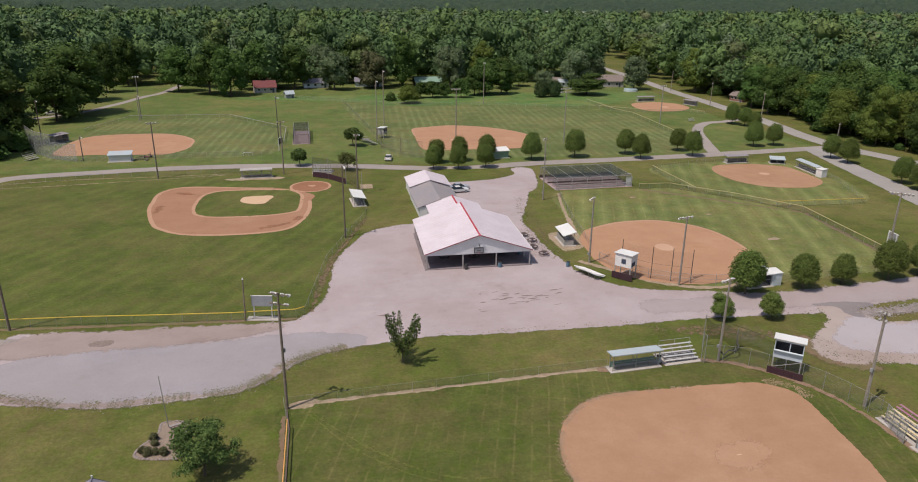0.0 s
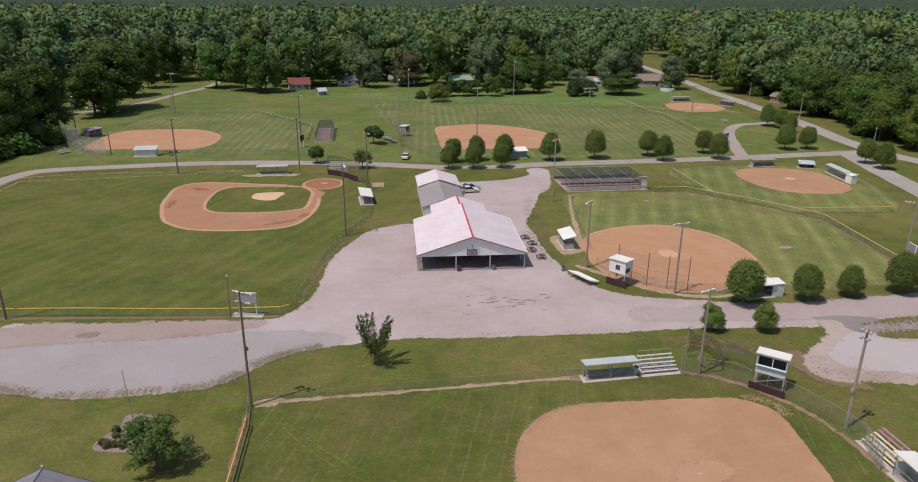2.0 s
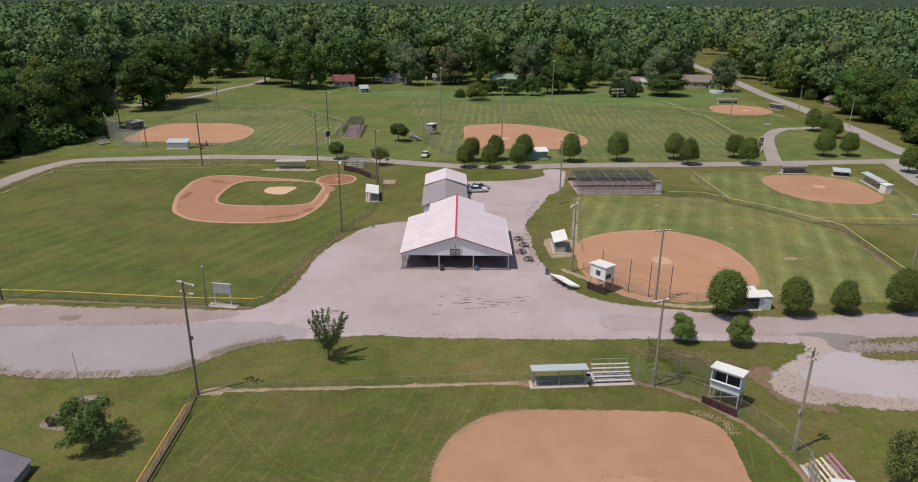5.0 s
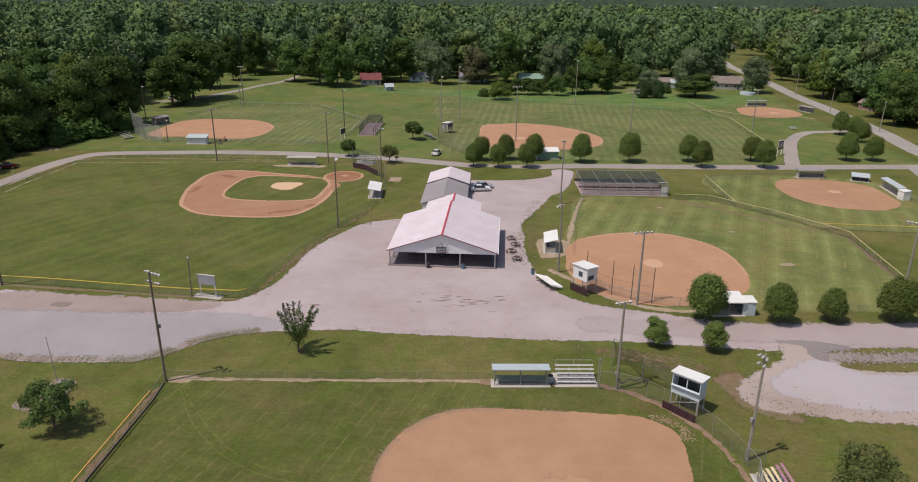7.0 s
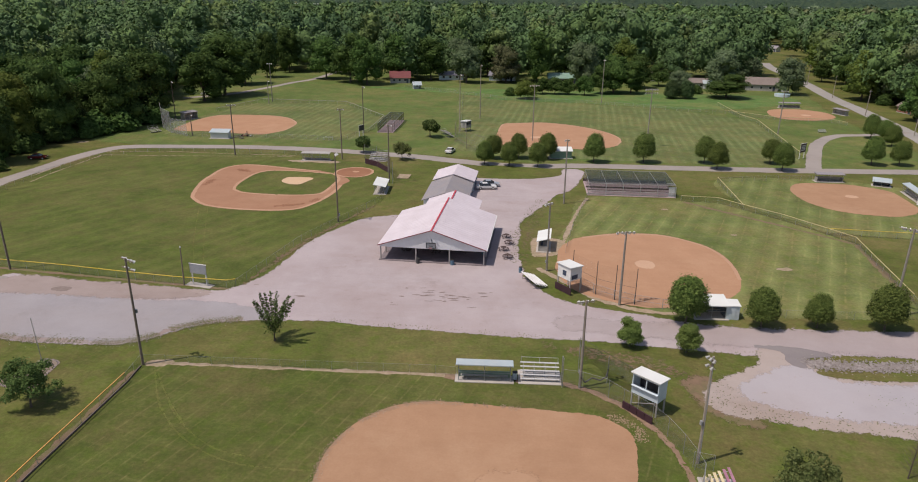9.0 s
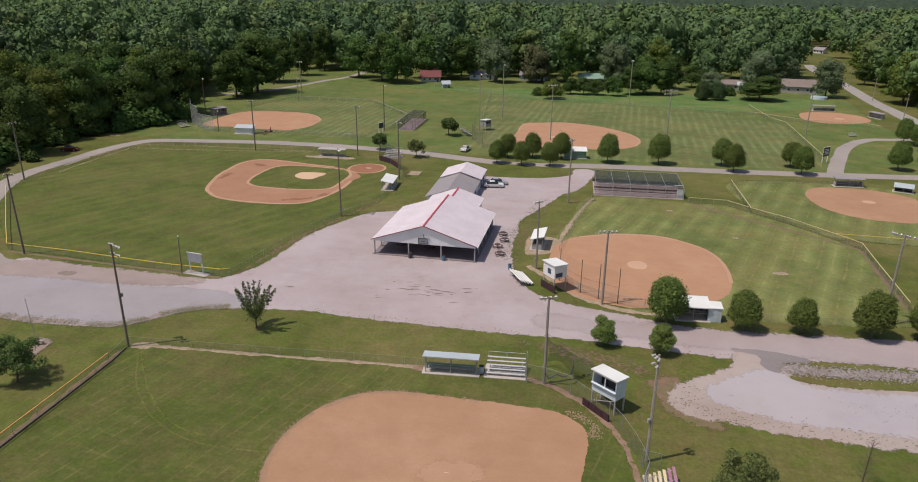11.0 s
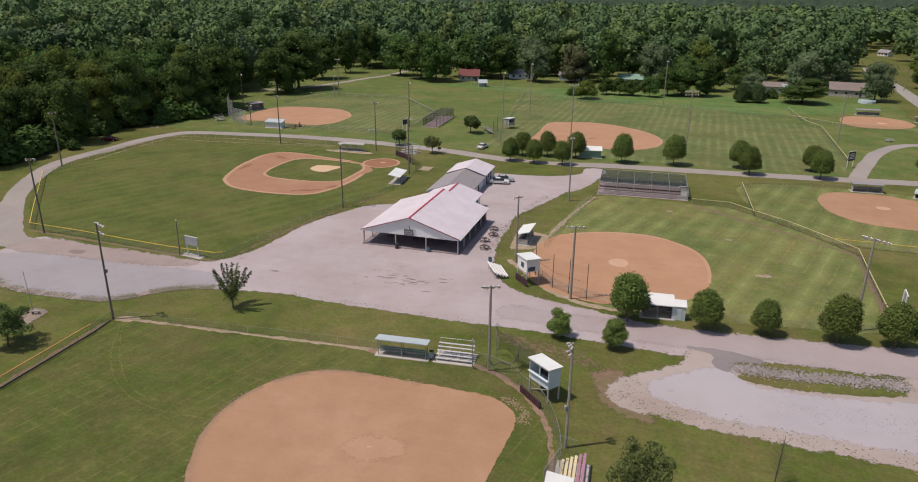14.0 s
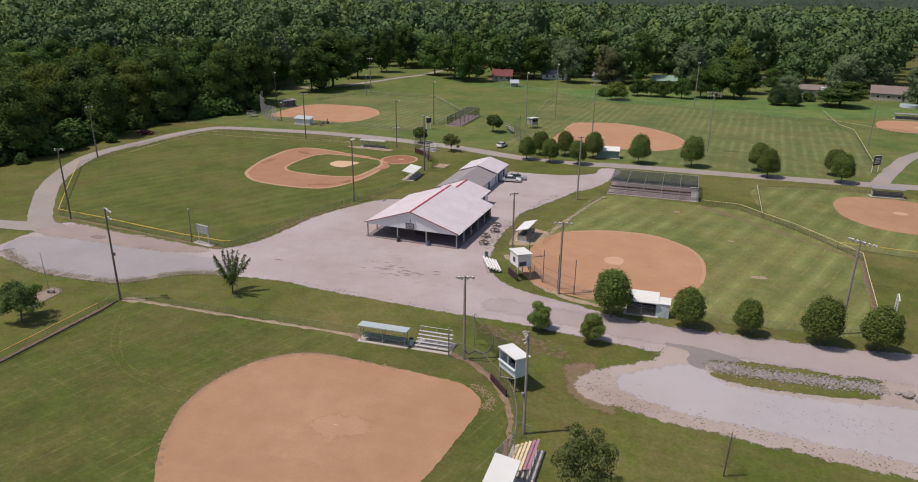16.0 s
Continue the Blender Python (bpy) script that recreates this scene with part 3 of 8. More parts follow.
def fill(line, z, fray, bare=0.0):
    """A flat sheet on a closed line, with a rim of the given width over which it thins out."""
    outer, inner = offset(line, fray * 0.55), offset(line, -fray * 0.45)
    n = len(line)
    pts = [Vector((p.x, p.y)) for p in outer + inner]
    edges = [(i, (i + 1) % n) for i in range(n)] + [(n + i, n + (i + 1) % n) for i in range(n)]
    vs, _, fs, ov, _, _ = geometry.delaunay_2d_cdt(pts, edges, [], 1, 1e-4)
    me = bpy.data.meshes.new("sheet")
    rim = [1.0 if (not o or min(o) < n) else bare for o in ov]
    tris = []
    for f in fs:
        a, b, c = (vs[i] for i in f[:3])
        tris.append(f if (b - a).cross(c - a) > 0 else f[::-1])
    me.from_pydata([(v.x, v.y, z) for v in vs], [], tris)
    at = me.attributes.new("rim", "FLOAT", "POINT")
    at.data.foreach_set("value", rim)
    return me


def sheet(name, me, material, label, category, kind):
    me.name = name
    me.materials.append(material)
    return tagged(new(name, me), label, category, "", kind)


def patch(name, points, z, material, label, category="ground", edge=0.25, step=0.6, smooth=True, kind="structure", fray=0.5, bare=0.0):
    """A flat area of ground whose outline runs smoothly through a few plan points."""
    line = curve_through(points, True) if smooth else [Vector(p) for p in points]
    line = ragged(line, True, edge, step)
    return sheet(name, fill(line, z, fray, bare), material, label, category, kind)


def ribbon(name, points, widths, z, material, label, category="road", edge=0.2, step=0.8, kind="structure", fray=0.5, bare=0.0):
    """A lane along a smooth centre line; widths at its ends."""
    line = curve_through(points, False, 10)
    n = len(line)
    w0, w1 = widths
    left, right = [], []
    for i, p in enumerate(line):
        d = (line[min(i + 1, n - 1)] - line[max(i - 1, 0)]).normalized()
        s = Vector((-d.y, d.x)) * (w0 + (w1 - w0) * i / (n - 1)) / 2
        left.append(p + s)
        right.append(p - s)
    ring = ragged(right, False, edge, step) + ragged(left[::-1], False, edge, step)
    return sheet(name, fill(ring, z, fray, bare), material, label, category, kind)


def ellipse(cx, cy, rx, ry, turn=0.0, n=12):
    c, s = math.cos(radians(turn)), math.sin(radians(turn))
    return [(cx + c * rx * math.cos(a) - s * ry * math.sin(a), cy + s * rx * math.cos(a) + c * ry * math.sin(a)) for a in [2 * math.pi * i / n for i in range(n)]]


# ---------------- ground ----------------
bm = B()
bmesh.ops.create_grid(bm, x_segments=40, y_segments=40, size=4000)
bmesh.ops.translate(bm, vec=(200, 2500, 0), verts=bm.verts)
solid("ground", bm, GRASS, "mown green park grass with dry yellowish patches", "grass", "structure")

patch("outfield_grass", [(-72.3, 126.5), (-43.5, 94.2), (-30, 91.9), (-2.4, 88.9), (2.2, 107.5), (5.9, 120.4), (9.8, 132), (11, 150), (5, 166), (-10, 171), (-35, 174), (-57, 173), (-70, 165), (-73, 148)], 0.01, OUTFIELD["left"], "dark green baseball outfield grass", "grass", 0.1, 0.9, fray=2.5)
patch("outfield_grass", [(48.9, 109.6), (51.9, 128), (56, 143.5), (75.5, 142.8), (83, 142), (92.5, 131.6), (98, 123.6), (100.6, 119), (99.5, 108), (98.2, 94), (96.6, 89.4), (76, 87.6), (60, 88)], 0.012, OUTFIELD["right"], "striped mown outfield grass of the softball field", "grass", 0.1, 0.9, fray=2.5)
patch("outfield_grass", [(-2.6, 65.8), (14, 66.4), (32.9, 66.3), (45.7, 65.6), (52.6, 61), (56.4, 53), (57, 40), (50, 20), (20, 8), (0, 15), (-2.6, 40), (-2.6, 56.7)], 0.014, OUTFIELD["near"], "worn mown outfield grass with old tyre arcs", "grass", 0.1, 0.9, fray=2.5)
patch("outfield_grass", [(23.7, 188.8), (21.6, 210.4), (15.1, 297.9), (34, 282.8), (66.1, 277.6), (87.6, 270.4), (106.8, 260.6), (120.5, 243.6), (116.4, 191.6), (108.3, 181.4), (80.4, 180.3), (55.3, 182.3)], 0.01, OUTFIELD["far"], "striped mown outfield grass of the far ball field", "grass", 0.1, 0.9, fray=2.5)
patch("outfield_grass", [(-70.5, 203.3), (-69.2, 239.6), (-61.1, 262.7), (-28, 261), (-7.6, 232.4), (-8.5, 210.6), (-13.5, 196.2), (-44.9, 196.9), (-58.6, 196.3)], 0.013, OUTFIELD["far"], "striped mown outfield grass of the corner ball field", "grass", 0.1, 0.9, fray=2.5)
patch("outfield_grass", [(88.7, 162.2), (88.9, 143.5), (97.5, 130.9), (100.4, 126.3), (121.1, 125.2), (129.3, 140.8), (129.6, 159.1), (110, 165.7)], 0.016, OUTFIELD["right"], "mown outfield grass of the small ball field", "grass", 0.1, 0.9, fray=2.5)
patch("lawn", [(-89.6, 192.2), (-63.7, 184.6), (-32.1, 185), (19.6, 181.5), (60.2, 174.2), (125, 177.6), (150.1, 181.7), (151.1, 226.5), (155, 265.7), (164, 328.9), (156.5, 420.9), (62, 422.9), (-69.5, 440), (-125.5, 420.2), (-116.5, 324.2), (-99.9, 254.5), (-94.5, 220.8)], 0.006, LAWN, "lush green lawn round the far ball fields", "grass", 0.8, 2.0, fray=6.0)
patch("rank_grass", [(-28.7, 315.3), (14, 300.2), (34, 285.5), (67.2, 281.4), (99.9, 273), (123.2, 276.1), (147.8, 291.2), (153.3, 307.4), (112.9, 314.4), (61.3, 315.3), (8.6, 316.4)], 0.019, WEEDS, "bright uncut grass between the outfield fence and the houses", "grass", 0.8, fray=5.0)

patch("gravel_lot", [(-38.5, 75), (-33, 73), (-25.8, 70.6), (-21.6, 70.1), (-17.8, 70.1), (-14.2, 70.2), (-9.5, 70.4), (-6.2, 72.3), (-4.8, 74.2), (-2.5, 76.1), (0.2, 77.5), (3.8, 78.6), (9.9, 79.5), (14, 79.8), (21, 79.2), (30, 78.6), (40.6, 78), (48.2, 78), (55, 77.7), (62.9, 76.9), (67.2, 76.5), (70.8, 76.3), (79.5, 77.2), (97, 78.6), (110, 80), (112, 86), (93.4, 83.9), (79.9, 82.6), (72.1, 82.3), (68.3, 82.5), (63.2, 83.9), (59.5, 84.9), (54.1, 86.3), (49.3, 87.9), (45.3, 90.8), (42.5, 95.3), (41.3, 99.9), (40.5, 106.3), (40.2, 112), (40.6, 118.3), (40.4, 123.4), (42.9, 131), (46.4, 139.6), (48.6, 145.2), (51.6, 149.3), (54.6, 158), (56, 167), (52.5, 168.5), (51, 164.2), (49, 161.1), (43.2, 158.4), (36.2, 157.7), (31.4, 158.2), (31, 150), (25, 129), (16.7, 126.1), (10.8, 123), (8.7, 119.3), (6.4, 114.8), (4.5, 109.6), (3.2, 101.2), (2.5, 95.5), (0.3, 90.6), (-2, 87.4), (-3.8, 86.7), (-7.8, 86.6), (-15, 87), (-24.1, 87.3), (-33.5, 88), (-38.5, 88.6)], 0.03, GRAVEL, "pale packed gravel parking lot with brown stains", "gravel", 0.3, fray=2.2)
patch("gravel_lot", [(-38.2, 80.5), (-36.8, 76), (-31.4, 72.8), (-26, 71), (-20.5, 70.6), (-14, 70.7), (-9, 71), (-6, 72.9), (-3.5, 75.8), (0.2, 78), (6, 80), (-2, 82.8), (-14, 82.4), (-28, 82.9)], 0.042, GRAVEL_GREY, "fresh grey gravel spread beside the lane", "gravel", 0.4, fray=2.4)
patch("gravel_lot", [(72.6, 77.4), (71.9, 74.6), (71, 73.1), (68, 70.4), (65.3, 68.1), (63.4, 66), (63.8, 63.6), (67.2, 62.6), (71.2, 61.9), (75.8, 61.3), (80.7, 60.7), (95, 59.6), (110, 58.4), (112, 78), (98, 77.6), (95.5, 72.5), (88.3, 70.6), (82.2, 69.8), (77.8, 70.8), (76, 74), (75, 77.2)], 0.036, GRAVEL_TAN, "pale tan gravel overflow parking lot", "gravel", 0.4, fray=3.6)
patch("gravel_lot", [(67.6, 67.6), (69.5, 65), (74, 63.6), (82, 62.9), (93, 62.2), (109, 61), (110, 70), (97, 71), (86, 69.4), (79, 69.6), (75.4, 72.6), (72.6, 72.2)], 0.0415, GRAVEL_PALE, "paler fresh gravel spread over the overflow lot", "gravel", 0.5, fray=3.6, bare=0.2)
ribbon("park_road", [(47, 82.2), (54, 81.6), (62, 81.2), (72, 80.4), (86, 80.6), (100, 80.9), (114, 81.2)], (2.2, 7.4), 0.0435, ROAD, "mauve-grey chip-sealed road past the lot", "road", 0.5, fray=3.6, bare=0.35)
scuff = random.Random(77)
for i in range(34):
    u = scuff.random()
    x, y = (scuff.gauss(29, 4.2), scuff.gauss(88.6, 2.0)) if u < 0.8 else (scuff.uniform(-25, 10), scuff.uniform(77, 90))
    patch("gravel_scuff", ellipse(x, y, scuff.uniform(0.2, 0.75), scuff.uniform(0.06, 0.16), scuff.gauss(2, 8), 8), 0.0535 + 0.0003 * i, GRAVEL_SCUFF, "dark damp scuff in the gravel", "gravel", 0.08, 0.2, fray=0.14, bare=0.58)
patch("asphalt_patch", [(71.6, 78.2), (76, 78.3), (80.2, 76.7), (76.8, 75.7), (75.8, 73.4), (74.4, 74.4), (74.5, 76.9)], 0.046, ASPHALT, "dark asphalt apron at the lot entrance", "asphalt", 0.2)
patch("bare_earth", [(43.8, 76.6), (52.7, 75.5), (58.6, 74.4), (62, 69.9), (56.6, 69.4), (48.7, 72.5)], 0.0165, BARE, "thin trampled grass and earth beside the lot", "soil", 0.5, fray=2.4, bare=0.74)
patch("bare_earth", [(40.3, 99.6), (41.3, 109.8), (41.5, 122.1), (45, 135.5), (47, 133.4), (44.3, 120), (43.3, 107.7), (42.2, 98.5)], 0.0165, BARE, "worn earth verge along the lot's edge", "soil", 0.4, fray=1.2, bare=0.78)
patch("bare_earth", [(60.1, 67.9), (62.8, 69.9), (64.9, 66.9), (64.8, 62.9), (67.3, 61.4), (65.3, 60.5), (62, 62.5)], 0.02, BARE, "thin worn earth at the edge of the lot", "soil", 0.5, fray=2.4, bare=0.56)
patch("gravel_lane", [(-40, 83.8), (-28, 83.3), (-18, 83.1), (-9, 83.8), (-4.4, 86.4), (-10.6, 87.6), (-25, 88.5), (-36, 89.4)], 0.047, GRAVEL_BROWN, "trodden brownish gravel lane into the lot", "gravel", 0.4, fray=2.0, bare=0.5)
patch("manhole_patch", ellipse(-26.8, 85.3, 1.4, 0.75, 0), 0.053, PATCH_BROWN, "dark patch in the gravel lane", "asphalt", 0.1, 0.3)

ribbon("park_lane", [(-38, 86.6), (-43, 88), (-51.8, 96), (-63.2, 108.4), (-71.5, 121), (-77.5, 134), (-78.2, 144), (-77.3, 153), (-76.7, 164), (-74.5, 173.5), (-69.7, 179.7), (-54.1, 182), (-38, 183.6), (-21.2, 183.4), (-4.3, 181.4), (12.4, 178), (22.2, 174.9), (36, 171.2), (47, 171.6), (58.8, 173.2), (81.4, 173.7), (104, 174.5), (119, 175.4), (144.5, 177.2), (156, 178)], (4.0, 4.8), 0.034, LANE, "worn chip-sealed lane looping round the park")
ribbon("branch_lane", [(-62, 84), (-52, 84.6), (-40, 86.4)], (3.4, 4.5), 0.03, LANE, "narrow gravel lane leaving the park")
ribbon("street", [(196, 470), (189.5, 436), (182.8, 371), (174.3, 312), (171.4, 278), (168.4, 250), (165.3, 224), (160.5, 199), (159, 180), (161.5, 166), (166, 150), (175, 120), (190, 80)], (5.6, 6.4), 0.036, STREET, "pale worn asphalt street past the park")
ribbon("exit_lane", [(150, 178), (147, 171.6), (142.2, 153.4), (138.2, 137), (135, 124.5), (130, 105)], (5.5, 7.0), 0.038, STREET, "worn lane along the small ball field")
ribbon("link_lane", [(167, 233), (157, 229), (150, 226), (140.2, 223.4), (130.3, 211.4), (123.2, 195.6), (118.5, 184), (116, 177)], (3.0, 3.6), 0.04, LANE, "curving gravel link between street and lane")
ribbon("driveway", [(-97, 270), (-83.2, 284.3), (-78.5, 296), (-74, 309), (-69.5, 326), (-63.7, 341), (-60, 380)], (3.2, 3.2), 0.03, LANE, "pale driveway across the lawn")
patch("lawn_island", [(29.1, 158.7), (36.2, 157.7), (43.2, 158.4), (49, 161.1), (51, 164.2), (50.1, 167), (46.6, 169.1), (40.6, 169.8), (33.1, 170.4), (29.4, 168.1)], 0.046, GRASS, "grass island between lot and lane", "grass", 0.2)


def infield(label, points, material, z=0.0455, edge=0.16):
    return patch("infield_dirt", points, z, material, label, "infield", edge, 0.5, fray=0.5)


infield("tan skinned softball infield", [(23, 47.4), (23.1, 52.4), (24.9, 56.6), (27.6, 59.5), (30.9, 61.1), (35.2, 61.3), (42, 61), (48.6, 60.6), (51, 59.6), (52.6, 58), (53, 55.5), (52.5, 50.5), (51.6, 44.5), (48.6, 36), (41, 31), (33, 32), (27.3, 37.6), (24.6, 42.5)], DIRT_TAN)
infield("reddish skinned softball infield", [(47.6, 105.6), (48.4, 111.2), (50.9, 116), (52.6, 117.4), (58.3, 119.8), (62.8, 120.5), (67, 120.2), (70.8, 118.2), (74.1, 114.8), (75.8, 110.3), (76.2, 105.2), (75.8, 100.3), (74.9, 96.8), (73.5, 94.5), (70.3, 91.7), (61.9, 88.6), (57, 89), (53.1, 90.8), (49.9, 93.2), (48.1, 96.9), (47.3, 101.2)], DIRT_RED)
infield("reddish skinned infield of the corner field", [(-69.4, 206), (-70.1, 217), (-69, 225.8), (-66.4, 231.9), (-61.1, 234.2), (-52.8, 234.5), (-46.4, 234), (-39.9, 230.1), (-35.2, 222.8), (-34.2, 216.6), (-34.5, 209.6), (-36.6, 204.7), (-39.2, 201.7), (-44.8, 202), (-52.6, 203), (-58.7, 204.3), (-64, 203.7)], DIRT_RED)
infield("reddish skinned infield of the far field", [(32.8, 198.6), (33.6, 216.7), (34.7, 229.2), (39.7, 231.9), (47.7, 233.9), (55.5, 231.4), (62.8, 225.8), (67.8, 219.3), (70.5, 212), (70.6, 205.8), (68.7, 199.7), (65.7, 196.2), (61.1, 193.4), (54.5, 193.5), (44.4, 194.1), (36, 194.8)], DIRT_RED)
infield("tan skinned infield of the small field", [(103, 156.4), (105.2, 160.3), (107.9, 162.1), (112.2, 162.5), (116.3, 162.4), (120.9, 160.6), (124.7, 157.4), (125.4, 153.5), (125, 147.9), (124.5, 143), (122.6, 140.3), (120, 138.5), (117.1, 137.4), (112.6, 137.9), (108.5, 139.1), (105, 142.2), (103, 146.4), (102.5, 151.4)], DIRT_TAN)
infield("reddish skinned infield beside the street", [(134.3, 270.8), (138.8, 275.5), (148.2, 276.6), (154.1, 271.6), (155.7, 265), (154, 258.4), (147.5, 252.8), (138.9, 251.8), (133.8, 254.9), (132.3, 261.1)], DIRT_RED)
infield("reddish baseball infield with worn base paths", [(-4, 156.8), (-8.3, 159.2), (-14.5, 160.4), (-22.6, 162.6), (-27.4, 163.4), (-30.8, 162.5), (-33.1, 158.7), (-33.2, 151.9), (-32.7, 145.2), (-30.1, 135.5), (-27.7, 131.8), (-24.2, 128.8), (-19.3, 127.2), (-13, 126.6), (-7.2, 127.1), (-4.1, 128.9), (-2.1, 132.8), (-1.1, 136.3), (-0.3, 141.3), (-0.2, 147.1), (0.6, 151.8)], DIRT_DARK, 0.024)
patch("infield_grass", [(-4.9, 157.3), (-9.4, 158), (-14, 158.7), (-19.9, 158.7), (-22.6, 156.8), (-23.8, 153.3), (-24.1, 146.4), (-23.3, 141.6), (-21.9, 139.8), (-19.8, 138.6), (-14.4, 137.8), (-8, 137.9), (-3.8, 139.2), (-2.5, 141.1), (-2, 146.4), (-1.9, 151.6), (-2.9, 154.7)], 0.036, OUTFIELD["left"], "grass square inside the baseball infield", "grass", 0.12)
INNER = [(-4.9, 157.3), (-9.4, 158), (-14, 158.7), (-19.9, 158.7), (-22.6, 156.8), (-23.8, 153.3), (-24.1, 146.4), (-23.3, 141.6), (-21.9, 139.8), (-19.8, 138.6), (-14.4, 137.8), (-8, 137.9), (-3.8, 139.2), (-2.5, 141.1), (-2, 146.4), (-1.9, 151.6), (-2.9, 154.7)]
ribbon("pale_rim", INNER + INNER[:1], (0.4, 0.4), 0.04, SCUFF, "pale worn rim round the infield grass", "infield", 0.12, 0.4, fray=0.5)
OUTER = [(-8.3, 159.2), (-14.5, 160.4), (-22.6, 162.6), (-27.4, 163.4), (-30.8, 162.5), (-33.1, 158.7), (-33.2, 151.9), (-32.7, 145.2), (-30.1, 135.5), (-27.7, 131.8), (-24.2, 128.8), (-19.3, 127.2), (-13, 126.6), (-7.2, 127.1), (-4.1, 128.9), (-2.1, 132.8), (-1.1, 136.3), (-0.3, 141.3), (-0.2, 147.1)]
ribbon("pale_rim", OUTER, (0.4, 0.4), 0.04, SCUFF, "pale worn rim round the infield dirt", "infield", 0.12, 0.4, fray=0.6)
patch("home_plate_dirt", ellipse(0.1, 159.3, 4.7, 4.9, 0), 0.05, SCUFF, "pale rim of the round dirt about home plate", "infield", 0.1, 0.4)
patch("home_plate_dirt", ellipse(0.1, 159.3, 4.1, 4.3, 0), 0.056, DIRT_HOME, "damp dark red dirt round home plate", "infield", 0.15, 0.4, fray=0.5)
patch("home_plate_dirt", ellipse(0.4, 159.8, 0.8, 0.6, -20), 0.062, SCUFF, "scuffed pale dirt at home plate", "infield", 0.1, 0.3, fray=0.6)
patch("pitching_mound", [(-14.6, 148.8), (-14.7, 151.4), (-13.6, 152.6), (-8.4, 152.5), (-9.1, 148.8), (-10.1, 146.7), (-12.6, 147)], 0.06, CHALK, "pale clay pitching mound", "mound", 0.08, 0.3)
patch("pitching_circle", [(60.4, 105.5), (61.4, 106.7), (62.9, 106.5), (63.4, 105), (62.7, 103.6), (61, 103.8)], 0.05, PITCH, "pale pitching circle", "mound", 0.06, 0.3)
patch("pitching_circle", ellipse(-53.6, 215.5, 2.7, 2.6, 0), 0.04, CHALK, "pale ring round the pitching plate", "mound", 0.1, 0.3)
patch("pitching_circle", ellipse(-53.6, 215.5, 2.2, 2.1, 0), 0.05, DIRT_RED, "reddish dirt inside the pitching ring", "mound", 0.1, 0.3)
patch("pitching_circle", ellipse(45.5, 208.6, 1.8, 1.4, 0), 0.05, PITCH, "pale pitching circle on the far field", "mound", 0.1, 0.3)
patch("pitching_circle", ellipse(114.5, 151.6, 1.2, 1.0, 0), 0.05, PITCH, "pale pitching patch on the small field", "mound", 0.1, 0.3)
patch("pitching_circle", ellipse(145.5, 262.9, 1.6, 1.6, 0), 0.05, PITCH, "pale pitching patch beside the street", "mound", 0.1, 0.3)
patch("pitching_circle", ellipse(40.6, 48.7, 2.8, 1.8, 20), 0.049, SCUFF_TAN, "faint scuffed ground round the pitching plate", "mound", 0.4, 0.4, fray=2.0, bare=0.52)
solid("pitching_plate", box(B(), (40.1, 48.7, 0.07), (0.46, 0.13, 0.04), bevel=0.01), CHALK, "small dusty rubber pitching plate in the dirt", "plate")
for x, y, a, b, turn in ((84.3, 105.6, 1.3, 0.55, 10), (80.9, 122, 0.6, 0.35, 0), (71, 137, 0.7, 0.4, 20)):
    patch("bare_earth", ellipse(x, y, a, b, turn), 0.0335, SANDY, "pale worn bald spot in the grass", "soil", 0.3, 0.3, fray=0.6, bare=0.5)
strip_z = 0.018
ribbon("bare_strip", [(-3, 66.2), (6, 66.4), (15, 66.6), (25, 66.9), (34, 67)], (0.36, 0.6), 0.0165, SANDY, "pale sandy strip under the outfield fence", "soil", 0.25, 0.4, fray=0.3, bare=0.25)
patch("bare_earth", ellipse(-1.6, 66.2, 1.5, 0.6, 10), 0.0172, SANDY, "pale worn ground round the lamp pole", "soil", 0.3, 0.3, fray=0.6, bare=0.3)
for a, b, w in (((-3.9, 47.7), (-3.7, 64.3), 0.6), ((-3.9, 47.7), (-2.4, 20), 0.6), ((-43.5, 92.2), (-2, 87.9), 0.7), ((76, 143), (101.4, 119.6), 1.0), ((101.5, 119.4), (98.9, 95), 1.2)):
    d = Vector(b) - Vector(a)
    strip_z += 0.002
    ribbon("bare_strip", [a, (a[0] + d.x / 2, a[1] + d.y / 2), b], (w, w), strip_z, BARE, "trodden brown earth strip under a fence", "soil", 0.25, 0.5, fray=0.35, bare=0.6)
ribbon("bare_strip", [(32.9, 66.7), (40.8, 66.8), (47.2, 66.3), (51.6, 63.7), (55, 59.6), (57, 55), (57.8, 48.1), (58, 42)], (0.8, 0.6), 0.036, REDDISH, "sandy worn strip along the backstop", "soil", 0.35, 0.5, bare=0.45)
ribbon("bare_strip", [(48.6, 112), (50.6, 123), (53, 134), (55.6, 143.5)], (0.65, 0.5), 0.0215, SANDY, "pale sandy strip along the softball outfield fence", "soil", 0.3, 0.5, fray=0.5, bare=0.35)
patch("bare_earth", [(43.2, 107.6), (46.6, 107.4), (48.6, 109.5), (49.6, 113.5), (48, 116.2), (43.6, 116)], 0.0225, SANDY, "pale sandy ground round the dugout", "soil", 0.3, 0.4, fray=0.8, bare=0.58)
